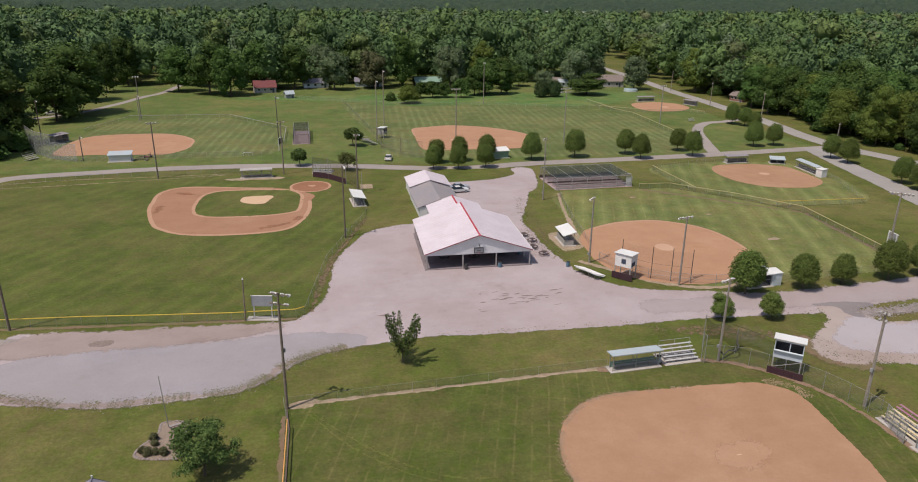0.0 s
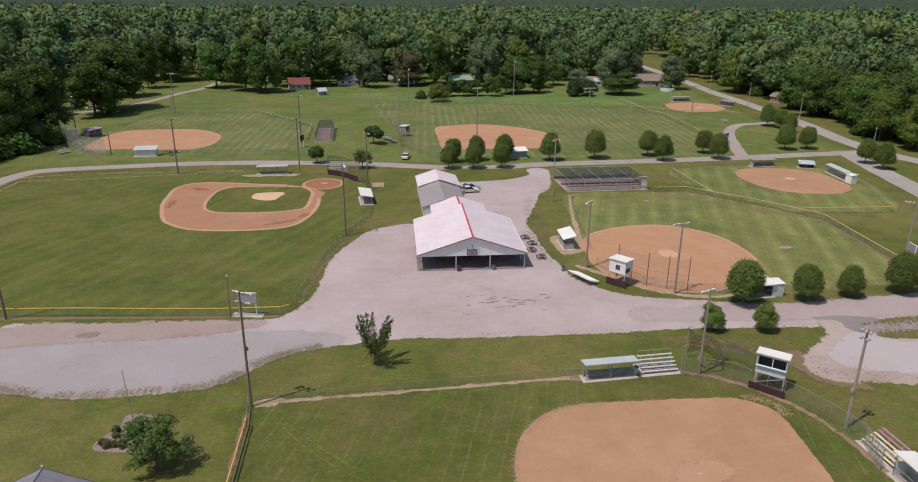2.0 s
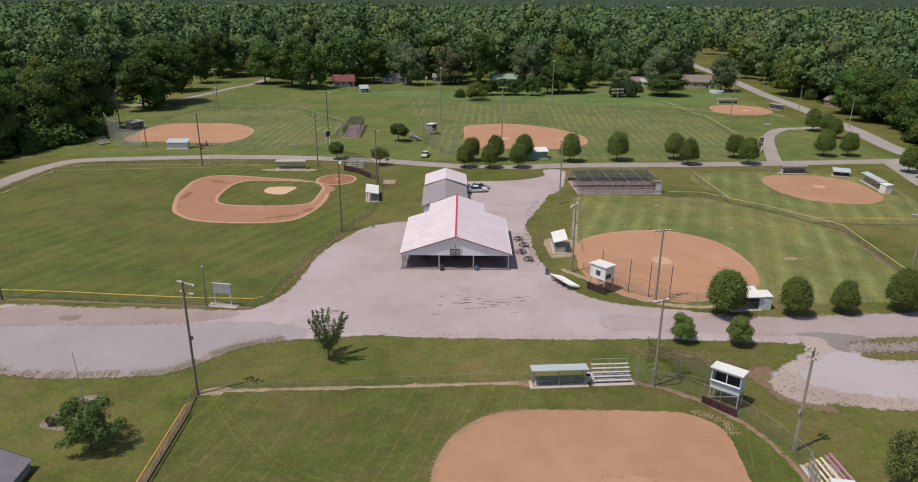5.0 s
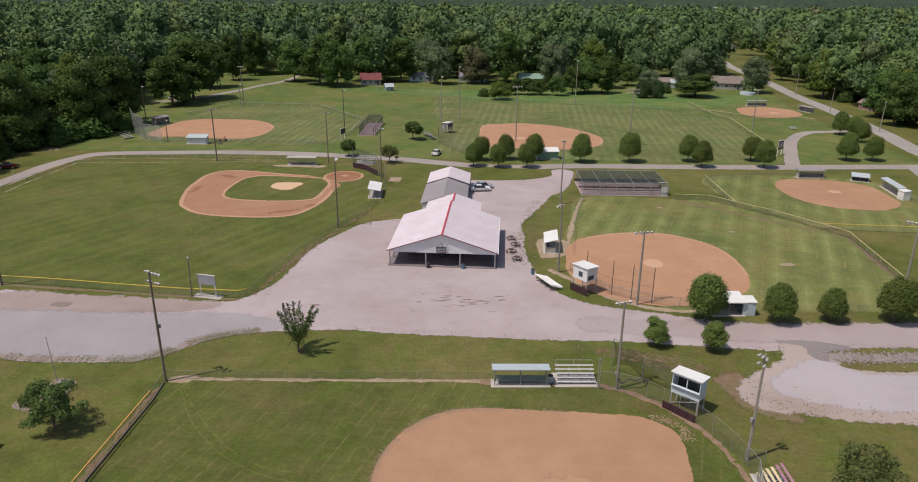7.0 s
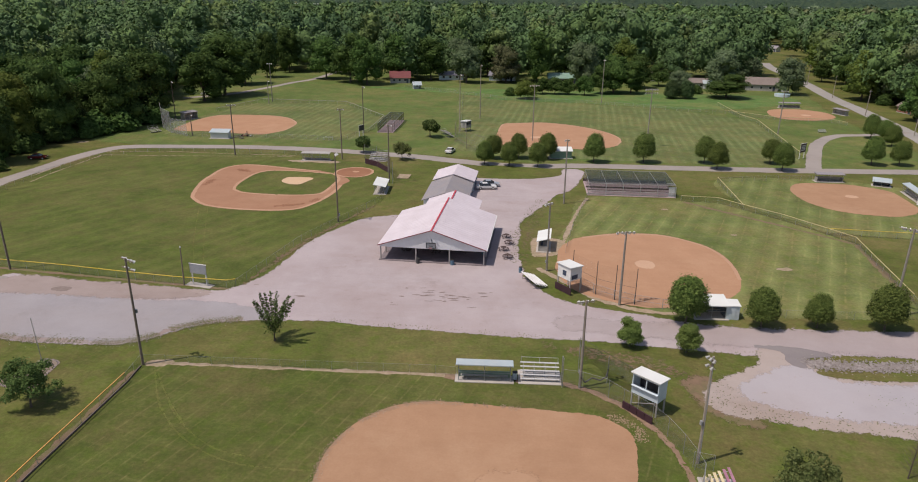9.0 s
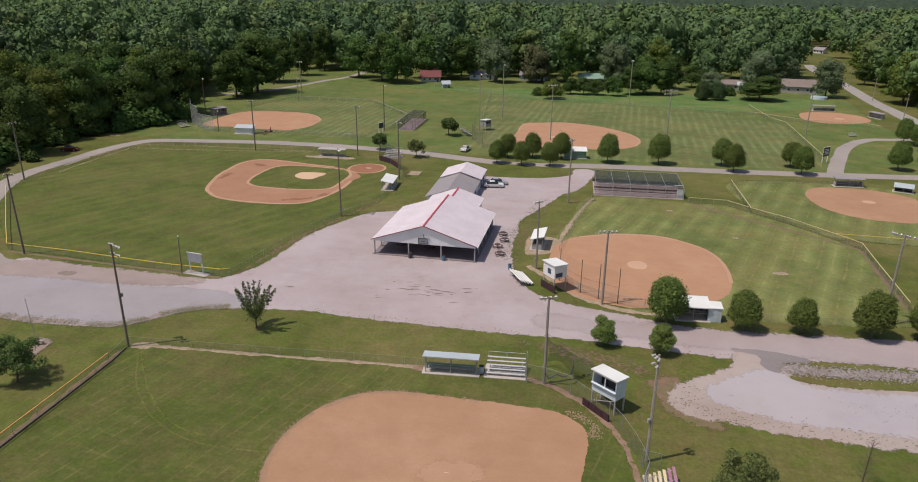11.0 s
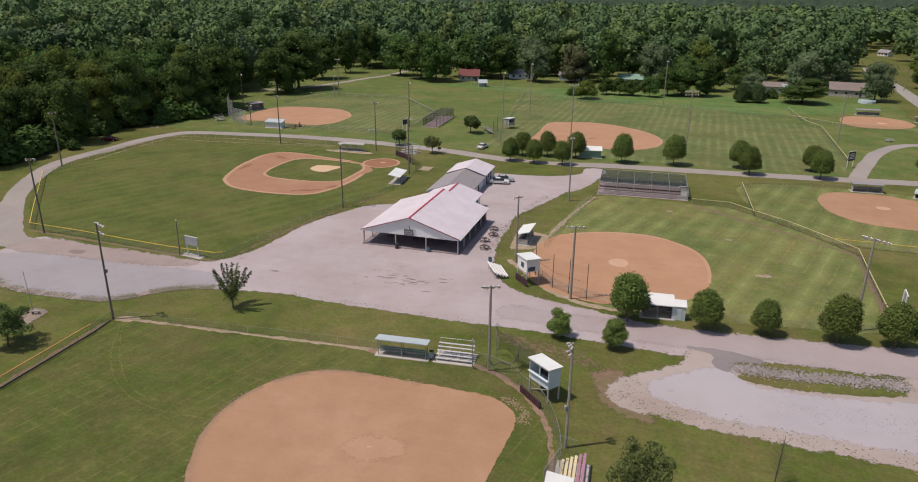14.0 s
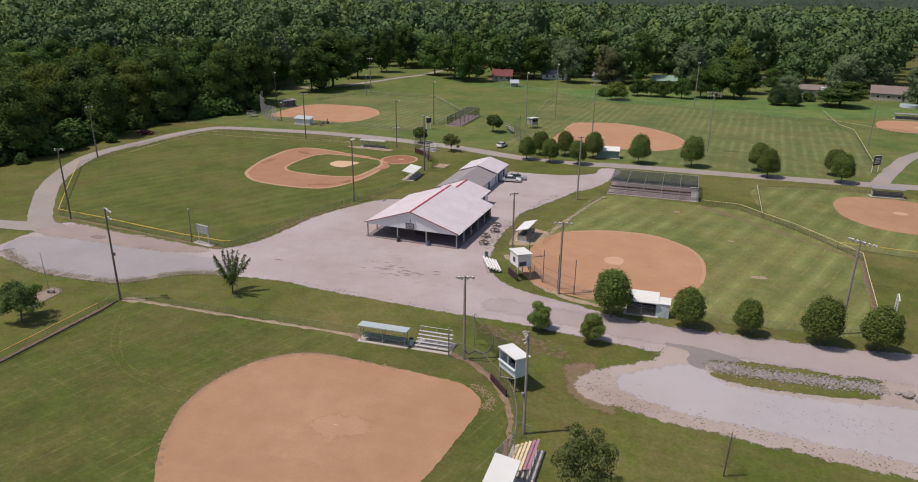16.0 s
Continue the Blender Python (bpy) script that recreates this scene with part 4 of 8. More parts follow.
ribbon("bare_strip", [(44.3, 101.6), (47.4, 97.4), (50.8, 92.5), (54.7, 89.1), (60.6, 86.8), (67.5, 87.5)], (0.8, 1.1), 0.038, SANDY, "sandy worn strip behind the softball backstop", "soil", 0.35, 0.5, bare=0.4)

ribbon("bare_strip", [(-0.6, 89.6), (2.6, 107.5), (6.4, 119.6), (10.9, 132.5)], (1.3, 1.1), 0.052, BARE, "trodden brown earth between outfield and gravel lot", "soil", 0.35, 0.5, fray=0.6, bare=0.72)
for i, line in enumerate(([(-74.8, 146), (-74.7, 158), (-73.2, 169.4), (-71.5, 173), (-54.7, 175.4), (-37.4, 174.9), (-20, 175.2)], [(-71.8, 141.3), (-72, 150), (-71.2, 166.4), (-70, 169.4), (-57, 170.1), (-36.5, 172.3), (-20.4, 174)])):
    ribbon("bare_strip", line, (0.5, 0.4), 0.0245 + 0.001 * i, SANDY, "pale worn line beside the outfield fence", "soil", 0.15, 0.5, fray=0.3, bare=0.66)
for line in ([(-70.1, 217), (-69, 225.8), (-66.4, 231.9), (-61.1, 234.2), (-52.8, 234.5), (-46.4, 234), (-39.9, 230.1), (-35.2, 222.8), (-34.2, 216.6), (-34.5, 209.6), (-36.6, 204.7)], [(33.6, 216.7), (34.7, 229.2), (39.7, 231.9), (47.7, 233.9), (55.5, 231.4), (62.8, 225.8), (67.8, 219.3), (70.5, 212), (70.6, 205.8), (68.7, 199.7)]):
    ribbon("pale_rim", line, (0.55, 0.55), 0.05, SCUFF, "pale worn rim round the skinned infield", "infield", 0.12, 0.4, fray=0.5, bare=0.4)
for x, y, a, b, turn in ((-7, 130.6, 3.4, 1.0, 22), (-2.6, 134.6, 1.6, 1.0, 60), (-27.4, 157.7, 2.6, 1.2, -30), (-31, 146, 1.0, 3.0, 0)):
    patch("damp_patch", ellipse(x, y, a, b, turn), 0.0495, DIRT_HOME, "damp dark patch in the infield dirt", "infield", 0.4, 0.4, fray=1.4, bare=0.7)
ribbon("pale_rim", [(52.6, 117.4), (58.3, 119.8), (62.8, 120.5), (67, 120.2), (70.8, 118.2), (74.1, 114.8), (75.8, 110.3), (76.2, 105.2), (75.8, 100.3)], (0.4, 0.4), 0.05, SCUFF, "pale worn rim round the softball infield", "infield", 0.12, 0.4, fray=0.5, bare=0.3)

# ---------------- trees ----------------

def unit(n, r):
    v = r.normal(size=(n, 3))
    return v / np.linalg.norm(v, axis=1, keepdims=True)


def ico(sub=1):
    bm = B()
    bmesh.ops.create_icosphere(bm, subdivisions=sub, radius=1.0)
    v = np.array([x.co[:] for x in bm.verts])
    f = np.array([[q.index for q in p.verts] for p in bm.faces])
    bm.free()
    return v, f


ICO1, ICO2 = ico(1), ico(2)


def raw_mesh(name, vq, fq, vt, ft, material, soft=False):
    """A mesh of four-cornered cards and three-cornered core faces."""
    nq, nt = len(fq), len(ft)
    V = np.concatenate([vq, vt]).astype(np.float32)
    idx = np.concatenate([fq.reshape(-1), (ft + len(vq)).reshape(-1)]).astype(np.int32)
    start = np.concatenate([np.arange(nq) * 4, nq * 4 + np.arange(nt) * 3]).astype(np.int32)
    me = bpy.data.meshes.new(name)
    me.vertices.add(len(V))
    me.vertices.foreach_set("co", V.reshape(-1))
    me.loops.add(len(idx))
    me.loops.foreach_set("vertex_index", idx)
    me.polygons.add(nq + nt)
    me.polygons.foreach_set("loop_start", start)
    me.update(calc_edges=True)
    me.validate()
    if soft:
        me.shade_smooth()
    me.materials.append(material)
    return me


def boughs(seed, R, H0, H1, n, size, material, low=0.36, depth=0.26, count=30, core_scale=0.88, ragged_out=0.12, body=None):
    """A tall irregular crown: boughs bulge from one lopsided body, and leaf sprays stand off it at all angles."""
    r = np.random.default_rng(seed)
    B0 = unit(count, r)
    B0[:, 2] = np.where(B0[:, 2] < -0.5, -B0[:, 2], B0[:, 2])
    wd, ht = r.uniform(0.36, 0.75, count), r.uniform(0.35, 1.0, count)
    F0, ph = r.normal(size=(9, 3)) * 3.2, r.uniform(0, 6.28, 9)
    zc = H0 + (H1 - H0) * low
    lean = r.normal(size=2) * 0.05 * R

    def place(d, k):
        a2 = ((d[:, None, :] - B0[None]) ** 2).sum(-1)
        dome = (ht * np.clip(1 - a2 / wd ** 2, 0, 1)).max(1)
        rough = np.sin(d @ F0.T + ph).mean(1)
        rad = (1 - depth + depth * dome + 0.30 * depth * rough) * k
        up = d[:, 2] > 0
        fat = np.where(up, 1.0 - 0.06 * d[:, 2] ** 2, 1.0 / np.sqrt(np.clip(1 - 0.72 * d[:, 2] ** 2, 0.25, 1)))
        z = np.where(up, (H1 - zc), (zc - H0)) * d[:, 2] * rad
        return np.stack([d[:, 0] * R * rad * fat + lean[0] * d[:, 2], d[:, 1] * R * rad * fat + lean[1] * d[:, 2], zc + z], 1)

    d = unit(n, r)
    d[:, 2] = np.where((d[:, 2] < -0.5) & (r.random(n) < 0.7), -d[:, 2], d[:, 2])
    c = place(d, 1.0 + r.normal(0, 0.07, n) + ragged_out * r.random(n) ** 5)
    near = np.argmax(np.einsum("nk,mk->nm", d, B0) - 0.5 * (1 - wd), axis=1)
    out = c - place(B0[near], 0.62)
    out /= np.linalg.norm(out, axis=1, keepdims=True) + 1e-9
    nrm = 0.45 * d + 0.7 * out + 0.6 * unit(n, r) + (0, 0, 0.3)
    nrm /= np.linalg.norm(nrm, axis=1, keepdims=True)
    t = np.cross(nrm, unit(n, r))
    t /= np.linalg.norm(t, axis=1, keepdims=True) + 1e-9
    b = np.cross(nrm, t)
    s = size * r.uniform(0.5, 1.35, (n, 1))
    w = r.uniform(-0.25, 0.25, (n, 1))
    tri = np.stack([c - t * s * 0.55 - b * s * 0.25, c + t * s * 0.5 + b * s * w, c + b * s * 0.62 + nrm * s * 0.15], 1).reshape(-1, 3)
    body = body or ICO2
    vt = place(body[0] / np.linalg.norm(body[0], axis=1, keepdims=True), core_scale + 0.04 * r.normal(size=len(body[0])))
    V = np.concatenate([tri, vt])
    F = np.concatenate([np.arange(3 * n).reshape(-1, 3), body[1] + 3 * n])
    if material is None:
        return V, F
    return raw_mesh("crown", np.zeros((0, 3)), np.zeros((0, 4), int), V, F, material, True)


def clumped(seed, R, H0, H1, m, n, size, core_scale=0.84, belly=0.45, tuft=(0.24, 0.40), reach=(0.5, 0.86), loose=0.0, jitter=0.65):
    """A broad crown of m rounded clumps of leaf sprays round a hollow middle; n sprays in all. Returns places, faces."""
    r = np.random.default_rng(seed)
    zc, up, down = H0 + (H1 - H0) * belly, (H1 - H0) * (1 - belly), (H1 - H0) * belly
    d = unit(4 * m, r)
    d = d[d[:, 2] > -0.88][:m]
    full = np.where(d[:, 2] < 0, np.linalg.norm(d[:, :2], axis=1) ** -0.6, 1.0)
    k = r.uniform(*reach, (m, 1))
    rc = R * r.uniform(*tuft, m)
    flat = np.where(d[:, 2] > 0, up, down) - rc * 0.8
    C = np.stack([d[:, 0] * full * (R - rc) * k[:, 0] * 1.16, d[:, 1] * full * (R - rc) * k[:, 0] * 1.16, zc + d[:, 2] * flat * np.clip(k[:, 0] * 1.2, 0, 1)], 1)
    C = np.concatenate([C, [(0, 0, zc + up * 0.1)]])
    rc = np.concatenate([rc, [R * 0.5]])
    pick = r.choice(m + 1, 3 * n, p=rc ** 2 / (rc ** 2).sum())
    u = unit(3 * n, r)
    u[:, 2] = np.where((u[:, 2] < -0.3) & (r.random(3 * n) < 0.6), -u[:, 2], u[:, 2])
    p = C[pick] + u * rc[pick, None] * (r.uniform(0.8, 1.1, (3 * n, 1)) + loose * r.random((3 * n, 1)) ** 3) * (1, 1, 0.82)
    inside = (((p[:, None] - C[None]) / (1, 1, 0.82)) ** 2).sum(-1) < (0.84 * rc) ** 2
    inside[np.arange(3 * n), pick] = False
    keep = np.flatnonzero(~inside.any(1))[:n]
    p, u = p[keep], u[keep]
    n = len(p)
    nrm = 0.75 * u + jitter * unit(n, r) + (0, 0, 0.25)
    nrm /= np.linalg.norm(nrm, axis=1, keepdims=True)
    t = np.cross(nrm, unit(n, r))
    t /= np.linalg.norm(t, axis=1, keepdims=True) + 1e-9
    b = np.cross(nrm, t)
    s = size * r.uniform(0.5, 1.35, (n, 1))
    tri = np.stack([p - t * s * 0.55 - b * s * 0.25, p + t * s * 0.5 + b * s * r.uniform(-0.25, 0.25, (n, 1)), p + b * s * 0.62 + nrm * s * 0.15], 1).reshape(-1, 3)
    V, F = [tri], [np.arange(3 * n).reshape(-1, 3)]
    base = 3 * n
    if core_scale:
        for c, q in zip(C, rc):
            V.append(ICO1[0] * (1 + 0.12 * r.normal(size=(len(ICO1[0]), 1)).clip(-1, 1)) * q * core_scale * (1, 1, 0.82) + c)
            F.append(ICO1[1] + base)
            base += len(ICO1[0])
    return np.concatenate(V), np.concatenate(F)


def clump_crown(material, *a, **k):
    V, F = clumped(*a, **k)
    return raw_mesh("crown", np.zeros((0, 3)), np.zeros((0, 4), int), V, F, material, True)


def twiggy(seed, R, H0, H1, stems, n, size, material, bark):
    """An upswept ragged crown: leaf sprays strung along rising branches, thick low down, thin at the bare tips."""
    r = np.random.default_rng(seed)
    P, bm = [], B()
    for i in range(stems):
        a = 2.4 * i + r.uniform(-0.3, 0.3)
        steep = r.uniform(0.5, 1.0)
        tip = np.array([math.cos(a) * R * (1.35 - 0.7 * steep), math.sin(a) * R * (1.35 - 0.7 * steep), H0 + (H1 - H0) * (0.45 + 0.55 * steep)])
        foot = np.array([0, 0, H0 * r.uniform(0.6, 1.2)])
        bend = foot + (tip - foot) * 0.5 + (math.cos(a) * 0.2, math.sin(a) * 0.2, -0.15)
        rod(bm, foot, bend, 0.05, 0.035, 5)
        rod(bm, bend, tip, 0.035, 0.012, 5)
        q = r.beta(1.7, 1.35, n // stems)[:, None]
        line = np.where(q < 0.5, foot + (bend - foot) * q * 2, bend + (tip - bend) * (q * 2 - 1))
        P.append(line + r.normal(size=(len(q), 3)) * (0.06 + 0.34 * (1 - q) ** 0.9))
    p = np.concatenate(P)
    n = len(p)
    nrm = unit(n, r) + (0, 0, 0.5)
    nrm /= np.linalg.norm(nrm, axis=1, keepdims=True)
    t = np.cross(nrm, unit(n, r))
    t /= np.linalg.norm(t, axis=1, keepdims=True) + 1e-9
    b = np.cross(nrm, t)
    s = size * r.uniform(0.5, 1.3, (n, 1))
    tri = np.stack([p - t * s * 0.55 - b * s * 0.25, p + t * s * 0.5, p + b * s * 0.55 + nrm * s * 0.12], 1).reshape(-1, 3)
    crown = raw_mesh("crown", np.zeros((0, 3)), np.zeros((0, 4), int), tri, np.arange(3 * n).reshape(-1, 3), material, True)
    rod(bm, (0, 0, -0.15), (0, 0, 0.3), 0.16, 0.1, 8)
    rod(bm, (0, 0, 0.25), (0.05, 0, H0 * 1.3), 0.1, 0.07, 8)
    return to_mesh("trunk", bm, bark), crown


def trunk_mesh(seed, h, r0, limbs, R, H1):
    r = random.Random(seed)
    bm = B()
    lean = Vector((r.uniform(-0.15, 0.15), r.uniform(-0.15, 0.15), 0))
    rod(bm, (0, 0, -0.15), (0, 0, 0.3), r0 * 1.5, r0, 9)
    rod(bm, (0, 0, 0.25), Vector((0, 0, h)) + lean, r0, r0 * 0.7, 9)
    for i in range(limbs):
        a = 2 * math.pi * i / limbs + r.uniform(-0.4, 0.4)
        e = Vector((math.cos(a) * R * r.uniform(0.35, 0.7), math.sin(a) * R * r.uniform(0.35, 0.7), h + (H1 - h) * r.uniform(0.4, 0.85)))
        m = Vector((e.x * 0.35, e.y * 0.35, h + (e.z - h) * 0.5))
        rod(bm, Vector((0, 0, h - 0.2)) + lean, m, r0 * 0.55, r0 * 0.36, 6)
        rod(bm, m, e, r0 * 0.36, r0 * 0.1, 6)
    return to_mesh("trunk", bm, BARK)


def plant(kindname, meshes, x, y, turn, scale, label, category="tree", group=""):
    t = thing(kindname, label, category, x, y, 0, turn, group)
    t.scale = (scale, scale, scale) if isinstance(scale, (int, float)) else scale
    part("trunk", meshes[0], BARK, t)
    part("crown", meshes[1], None, t)
    return t


PEAR = [(trunk_mesh(s, 1.3, 0.14, 5, 2.3, 6.5), boughs(s, 2.45, 1.0, 7.0, 8200, 0.25, LEAF_PEAR, 0.4, 0.25, 46, 0.87, 0.16)) for s in (1, 2, 3)]
def big_tree(seed, material, R, H, n, size):
    return trunk_mesh(seed, 3.6, 0.34, 6, R * 0.7, H * 0.85), clump_crown(material, seed, R, 0.01 * H, H, 28, n, size, 0.88, 0.4, (0.24, 0.46), (0.5, 0.92), 0.35)


FINE = [big_tree(s, LEAF_WOOD, 7.0, 19.0, 4300, 0.59) for s in (21, 22, 23, 24)]
FINE_YELLOW = [big_tree(s, LEAF_YELLOW, 6.6, 18.5, 4600, 0.55) for s in (41, 42)]
OAK = [big_tree(s, LEAF_OAK, 7.0, 19.0, 2500, 0.72) for s in (25, 26, 27, 28)]
SILVER = [big_tree(s, LEAF_SILVER, 6.6, 17.5, 2500, 0.66) for s in (31, 32)]
YELLOWISH = [big_tree(s, LEAF_YELLOW, 6.6, 18.5, 2500, 0.7) for s in (43, 44)]
RUDDY = [big_tree(45, LEAF_RUDDY, 6.8, 17.0, 2500, 0.7)]
SPARSE = twiggy(52, 2.9, 1.8, 6.4, 12, 3000, 0.25, LEAF_SHADE, BARK)
SPREAD = [(trunk_mesh(s, 1.9, 0.17, 6, 2.6, 5.0), clump_crown(LEAF_SHADE, s, 3.3, 1.3, 6.2, 20, 3600, 0.36)) for s in (13, 14)]
EVERGREEN = [(trunk_mesh(s, 1.0, 0.16, 4, 1.0, 4.0), boughs(s, 3.1, 0.1, 7.6, 4200, 0.4, LEAF_CONIFER, 0.3, 0.24, 40, 0.88, 0.12)) for s in (66, 67)]
YOUNG = [(trunk_mesh(53, 1.6, 0.13, 7, 2.6, 5.4), clump_crown(LEAF_SHADE if s == 54 else LEAF_OLIVE, s, 3.4, 0.9, 6.2, 40, 6500, 0.22, 0.5, 0.45, (0.12, 0.24), (0.35, 1.0), 0.5)) for s in (54, 55)]
VERGE = [(trunk_mesh(s, 1.3, 0.11, 5, 1.8, 4.5), clump_crown(LEAF_YOUNG, s, 2.5, 0.55, 6.4, 24, 5000, 0.22, 0.86, 0.45, (0.3, 0.46), (0.35, 0.85), 0.25)) for s in (57, 58)]
BROWNISH = [(trunk_mesh(s, 1.2, 0.14, 5, 2.0, 4.5), clump_crown(LEAF_OAK, s, 3.4, 0.4, 6.4, 26, 2600, 0.4, 0.84, 0.45, (0.24, 0.42), (0.4, 0.9), 0.3)) for s in (68, 69)]
BUSH = [boughs(s, 1.05, 0.0, 1.75, 900, 0.26, LEAF_OAK, 0.3, 0.3, 22, 0.82, 0.2) for s in (61, 62)]
OLIVE_BUSH = clump_crown(LEAF_YELLOW, 65, 1.1, 0.0, 1.9, 22, 2200, 0.1, 0.84, 0.4, (0.26, 0.42), (0.5, 0.92), 0.4)
BED_BUSH = [boughs(s, 1.05, 0.0, 1.75, 700, 0.28, LEAF_RUDDY, 0.3, 0.3, 16, 0.82, 0.2) for s in (63, 64)]

pears = [(31.6, 171.4, .88), (33.6, 178.6, .92), (37.9, 170.7, .88), (40.2, 179.8, .95), (45.2, 170.8, .9), (47.9, 179.8, 1.0), (60.1, 177.6, 1.08), (73.2, 178.8, 1.12), (89.2, 180.4, 1.02), (90.9, 173.9, 1.0), (106.6, 182, .95), (107.1, 174.3, 1.02),
         (149.6, 221.2, 1.05), (151.6, 216.5, .95), (150.2, 209, .9), (133.2, 184, 1.05), (140.3, 184.2, .95), (144.9, 165, .95), (145, 158.4, 1.0), (142.2, 137, .95), (141, 130.6, .95)]
for i, (x, y, s) in enumerate(pears):
    plant("pear_tree", PEAR[i % 3], x, y, 77 * i, (s * 1.02, s * 1.02, s), "egg-shaped dark green ornamental pear tree beside the lane", "tree", "pear trees along the back lane")
for i, (x, y, s) in enumerate([(63.9, 83.7, 1.06), (73.9, 83.8, .86), (81.4, 84.4, .74), (90.2, 84.6, .98), (96.8, 84.7, .94), (104.4, 85.6, 1.0)]):
    plant("pear_tree", PEAR[(i + 1) % 3], x, y, 50 * i, (s * 0.98, s * 0.98, s * .95), "rounded dark green ornamental pear tree beside the road", "tree", "pear trees along the front road")
plant("young_pear_tree", VERGE[0], 55.4, 76.5, 20, (.72, .72, .64), "small bushy pear tree on the verge", "tree")
plant("young_pear_tree", VERGE[1], 62.3, 75.6, 140, (.74, .74, .72), "small upright pear tree on the verge", "tree")
plant("sparse_tree", SPARSE, 10.2, 73.1, 30, 1.0, "young ragged tree with upswept bare branches", "tree")
plant("young_tree", YOUNG[0], -10.6, 55.9, 0, (.95, .95, .9), "young spreading tree beside the planting bed", "tree")
plant("young_tree", YOUNG[1], 65.6, 46.4, 100, (.85, .85, 1.12), "young spreading tree beside the bleachers", "tree")
plant("round_tree", SPREAD[0], 13.0, 204.3, 0, 1.0, "round dark tree on the lawn", "tree")
plant("round_tree", SPREAD[1], -2.4, 181.1, 60, .78, "small round tree beside the lane", "tree")
plant("round_tree", YOUNG[1], 9.5, 173.9, 200, (.74, .74, .8), "small open tree beside the lane", "tree")

# ---------------- woods ----------------


def left_edge(y):
    ys = (40, 113, 127, 150, 165, 175, 185, 203, 214, 230, 250, 277, 318, 362, 450)
    xs = (-99, -93, -92, -91, -96, -97, -91, -85, -81, -90, -98, -108, -116, -126, -88)
    return float(np.interp(y, ys, xs))


def street_x(y):
    return float(np.interp(y, (80, 120, 150, 166, 180, 199, 224, 250, 278, 312, 371, 436, 470, 760), (190, 175, 166, 161.5, 159, 160.5, 165.3, 168.4, 171.4, 174.3, 182.8, 189.5, 196, 235)))


def wooded(x, y):
    """How thickly trees stand at a place of the plan, from none to one."""
    for cx, cy, rx, ry in ((206, 500, 24, 72), (232, 568, 16, 34), (-209.1, 500.2, 14, 24), (-193.6, 469.8, 9, 22), (-179.1, 434.5, 8, 22), (-163.3, 394, 7, 22), (-341.8, 802.5, 40, 30), (-326.5, 750.9, 10, 40)):
        if (x - cx) ** 2 / rx ** 2 + (y - cy) ** 2 / ry ** 2 < 1:
            return 0.0
    if x < left_edge(y) and y < 420:
        return 1.0
    if x > street_x(y) and y < 345:
        if math.hypot(x - 185, y - 272) < 9:
            return 0.0
        return 1.0 if x > street_x(y) + np.interp(y, (80, 150, 185, 200, 240, 290, 310, 345), (15, 13, 10, 9, 9, 15, 11, 18)) else 0.0
    if np.interp(y, (343, 500), (156, 188)) < x < street_x(y) + 13 and y < 500:
        return 0.0
    if y < 343:
        return 0.0
    if -114 < x < -64 and y < 372:
        return 0.1
    open_lawn = noise.noise((x * 0.016, y * 0.016, 5.0))
    if y < 425:
        if any(abs(x - hx) < 11 and abs(y - hy) < 9 for hx, hy in ((4.5, 351), (30.5, 352), (60.5, 347), (105.5, 363), (151, 335), (121, 338))):
            return 0.0
        return 0.92 if open_lawn < 0.3 or -40 < x < 160 else 0.3
    if open_lawn > 0.42:
        return 0.05
    return 0.97


spots = []
grid_rng = random.Random(5)
y = 60.0
while y < 1200:
    gap = 9.6 if y < 343 else 12.6 if y < 520 else 14.0 if y < 700 else 17.5
    reach = y + 12
    x = 33 - 1.14 * reach - 30
    while x < 33 + 0.94 * reach + 30:
        px, py = x + grid_rng.uniform(-0.48, 0.48) * gap, y + grid_rng.uniform(-0.48, 0.48) * gap
        if grid_rng.random() < wooded(px, py):
            spots.append((math.hypot(px - 35, py + 2), px, py))
        x += gap
    y += gap
spots.sort()
NEAR = 230
sizes = random.Random(8)
for i, (d, x, y) in enumerate(spots[:NEAR]):
    pick = sizes.random()
    s = sizes.uniform(0.85, 1.2) if x < 0 else sizes.uniform(0.72, 1.08)
    turn = sizes.uniform(0, 360)
    if pick < 0.72:
        m, label = (FINE if i < 90 else OAK)[i % 4], "tall broad-crowned dark green deciduous tree"
    elif pick < 0.9 or i < 90:
        m, label = (FINE_YELLOW if i < 90 else YELLOWISH)[i % 2], "tall yellow-green deciduous tree"
    else:
        m, label = SILVER[i % 2], "tall silvery green deciduous tree"
    plant("woodland_tree", m, x, y, turn, (s, s, s * sizes.uniform(0.9, 1.12)), label, "tree", "woodland trees")

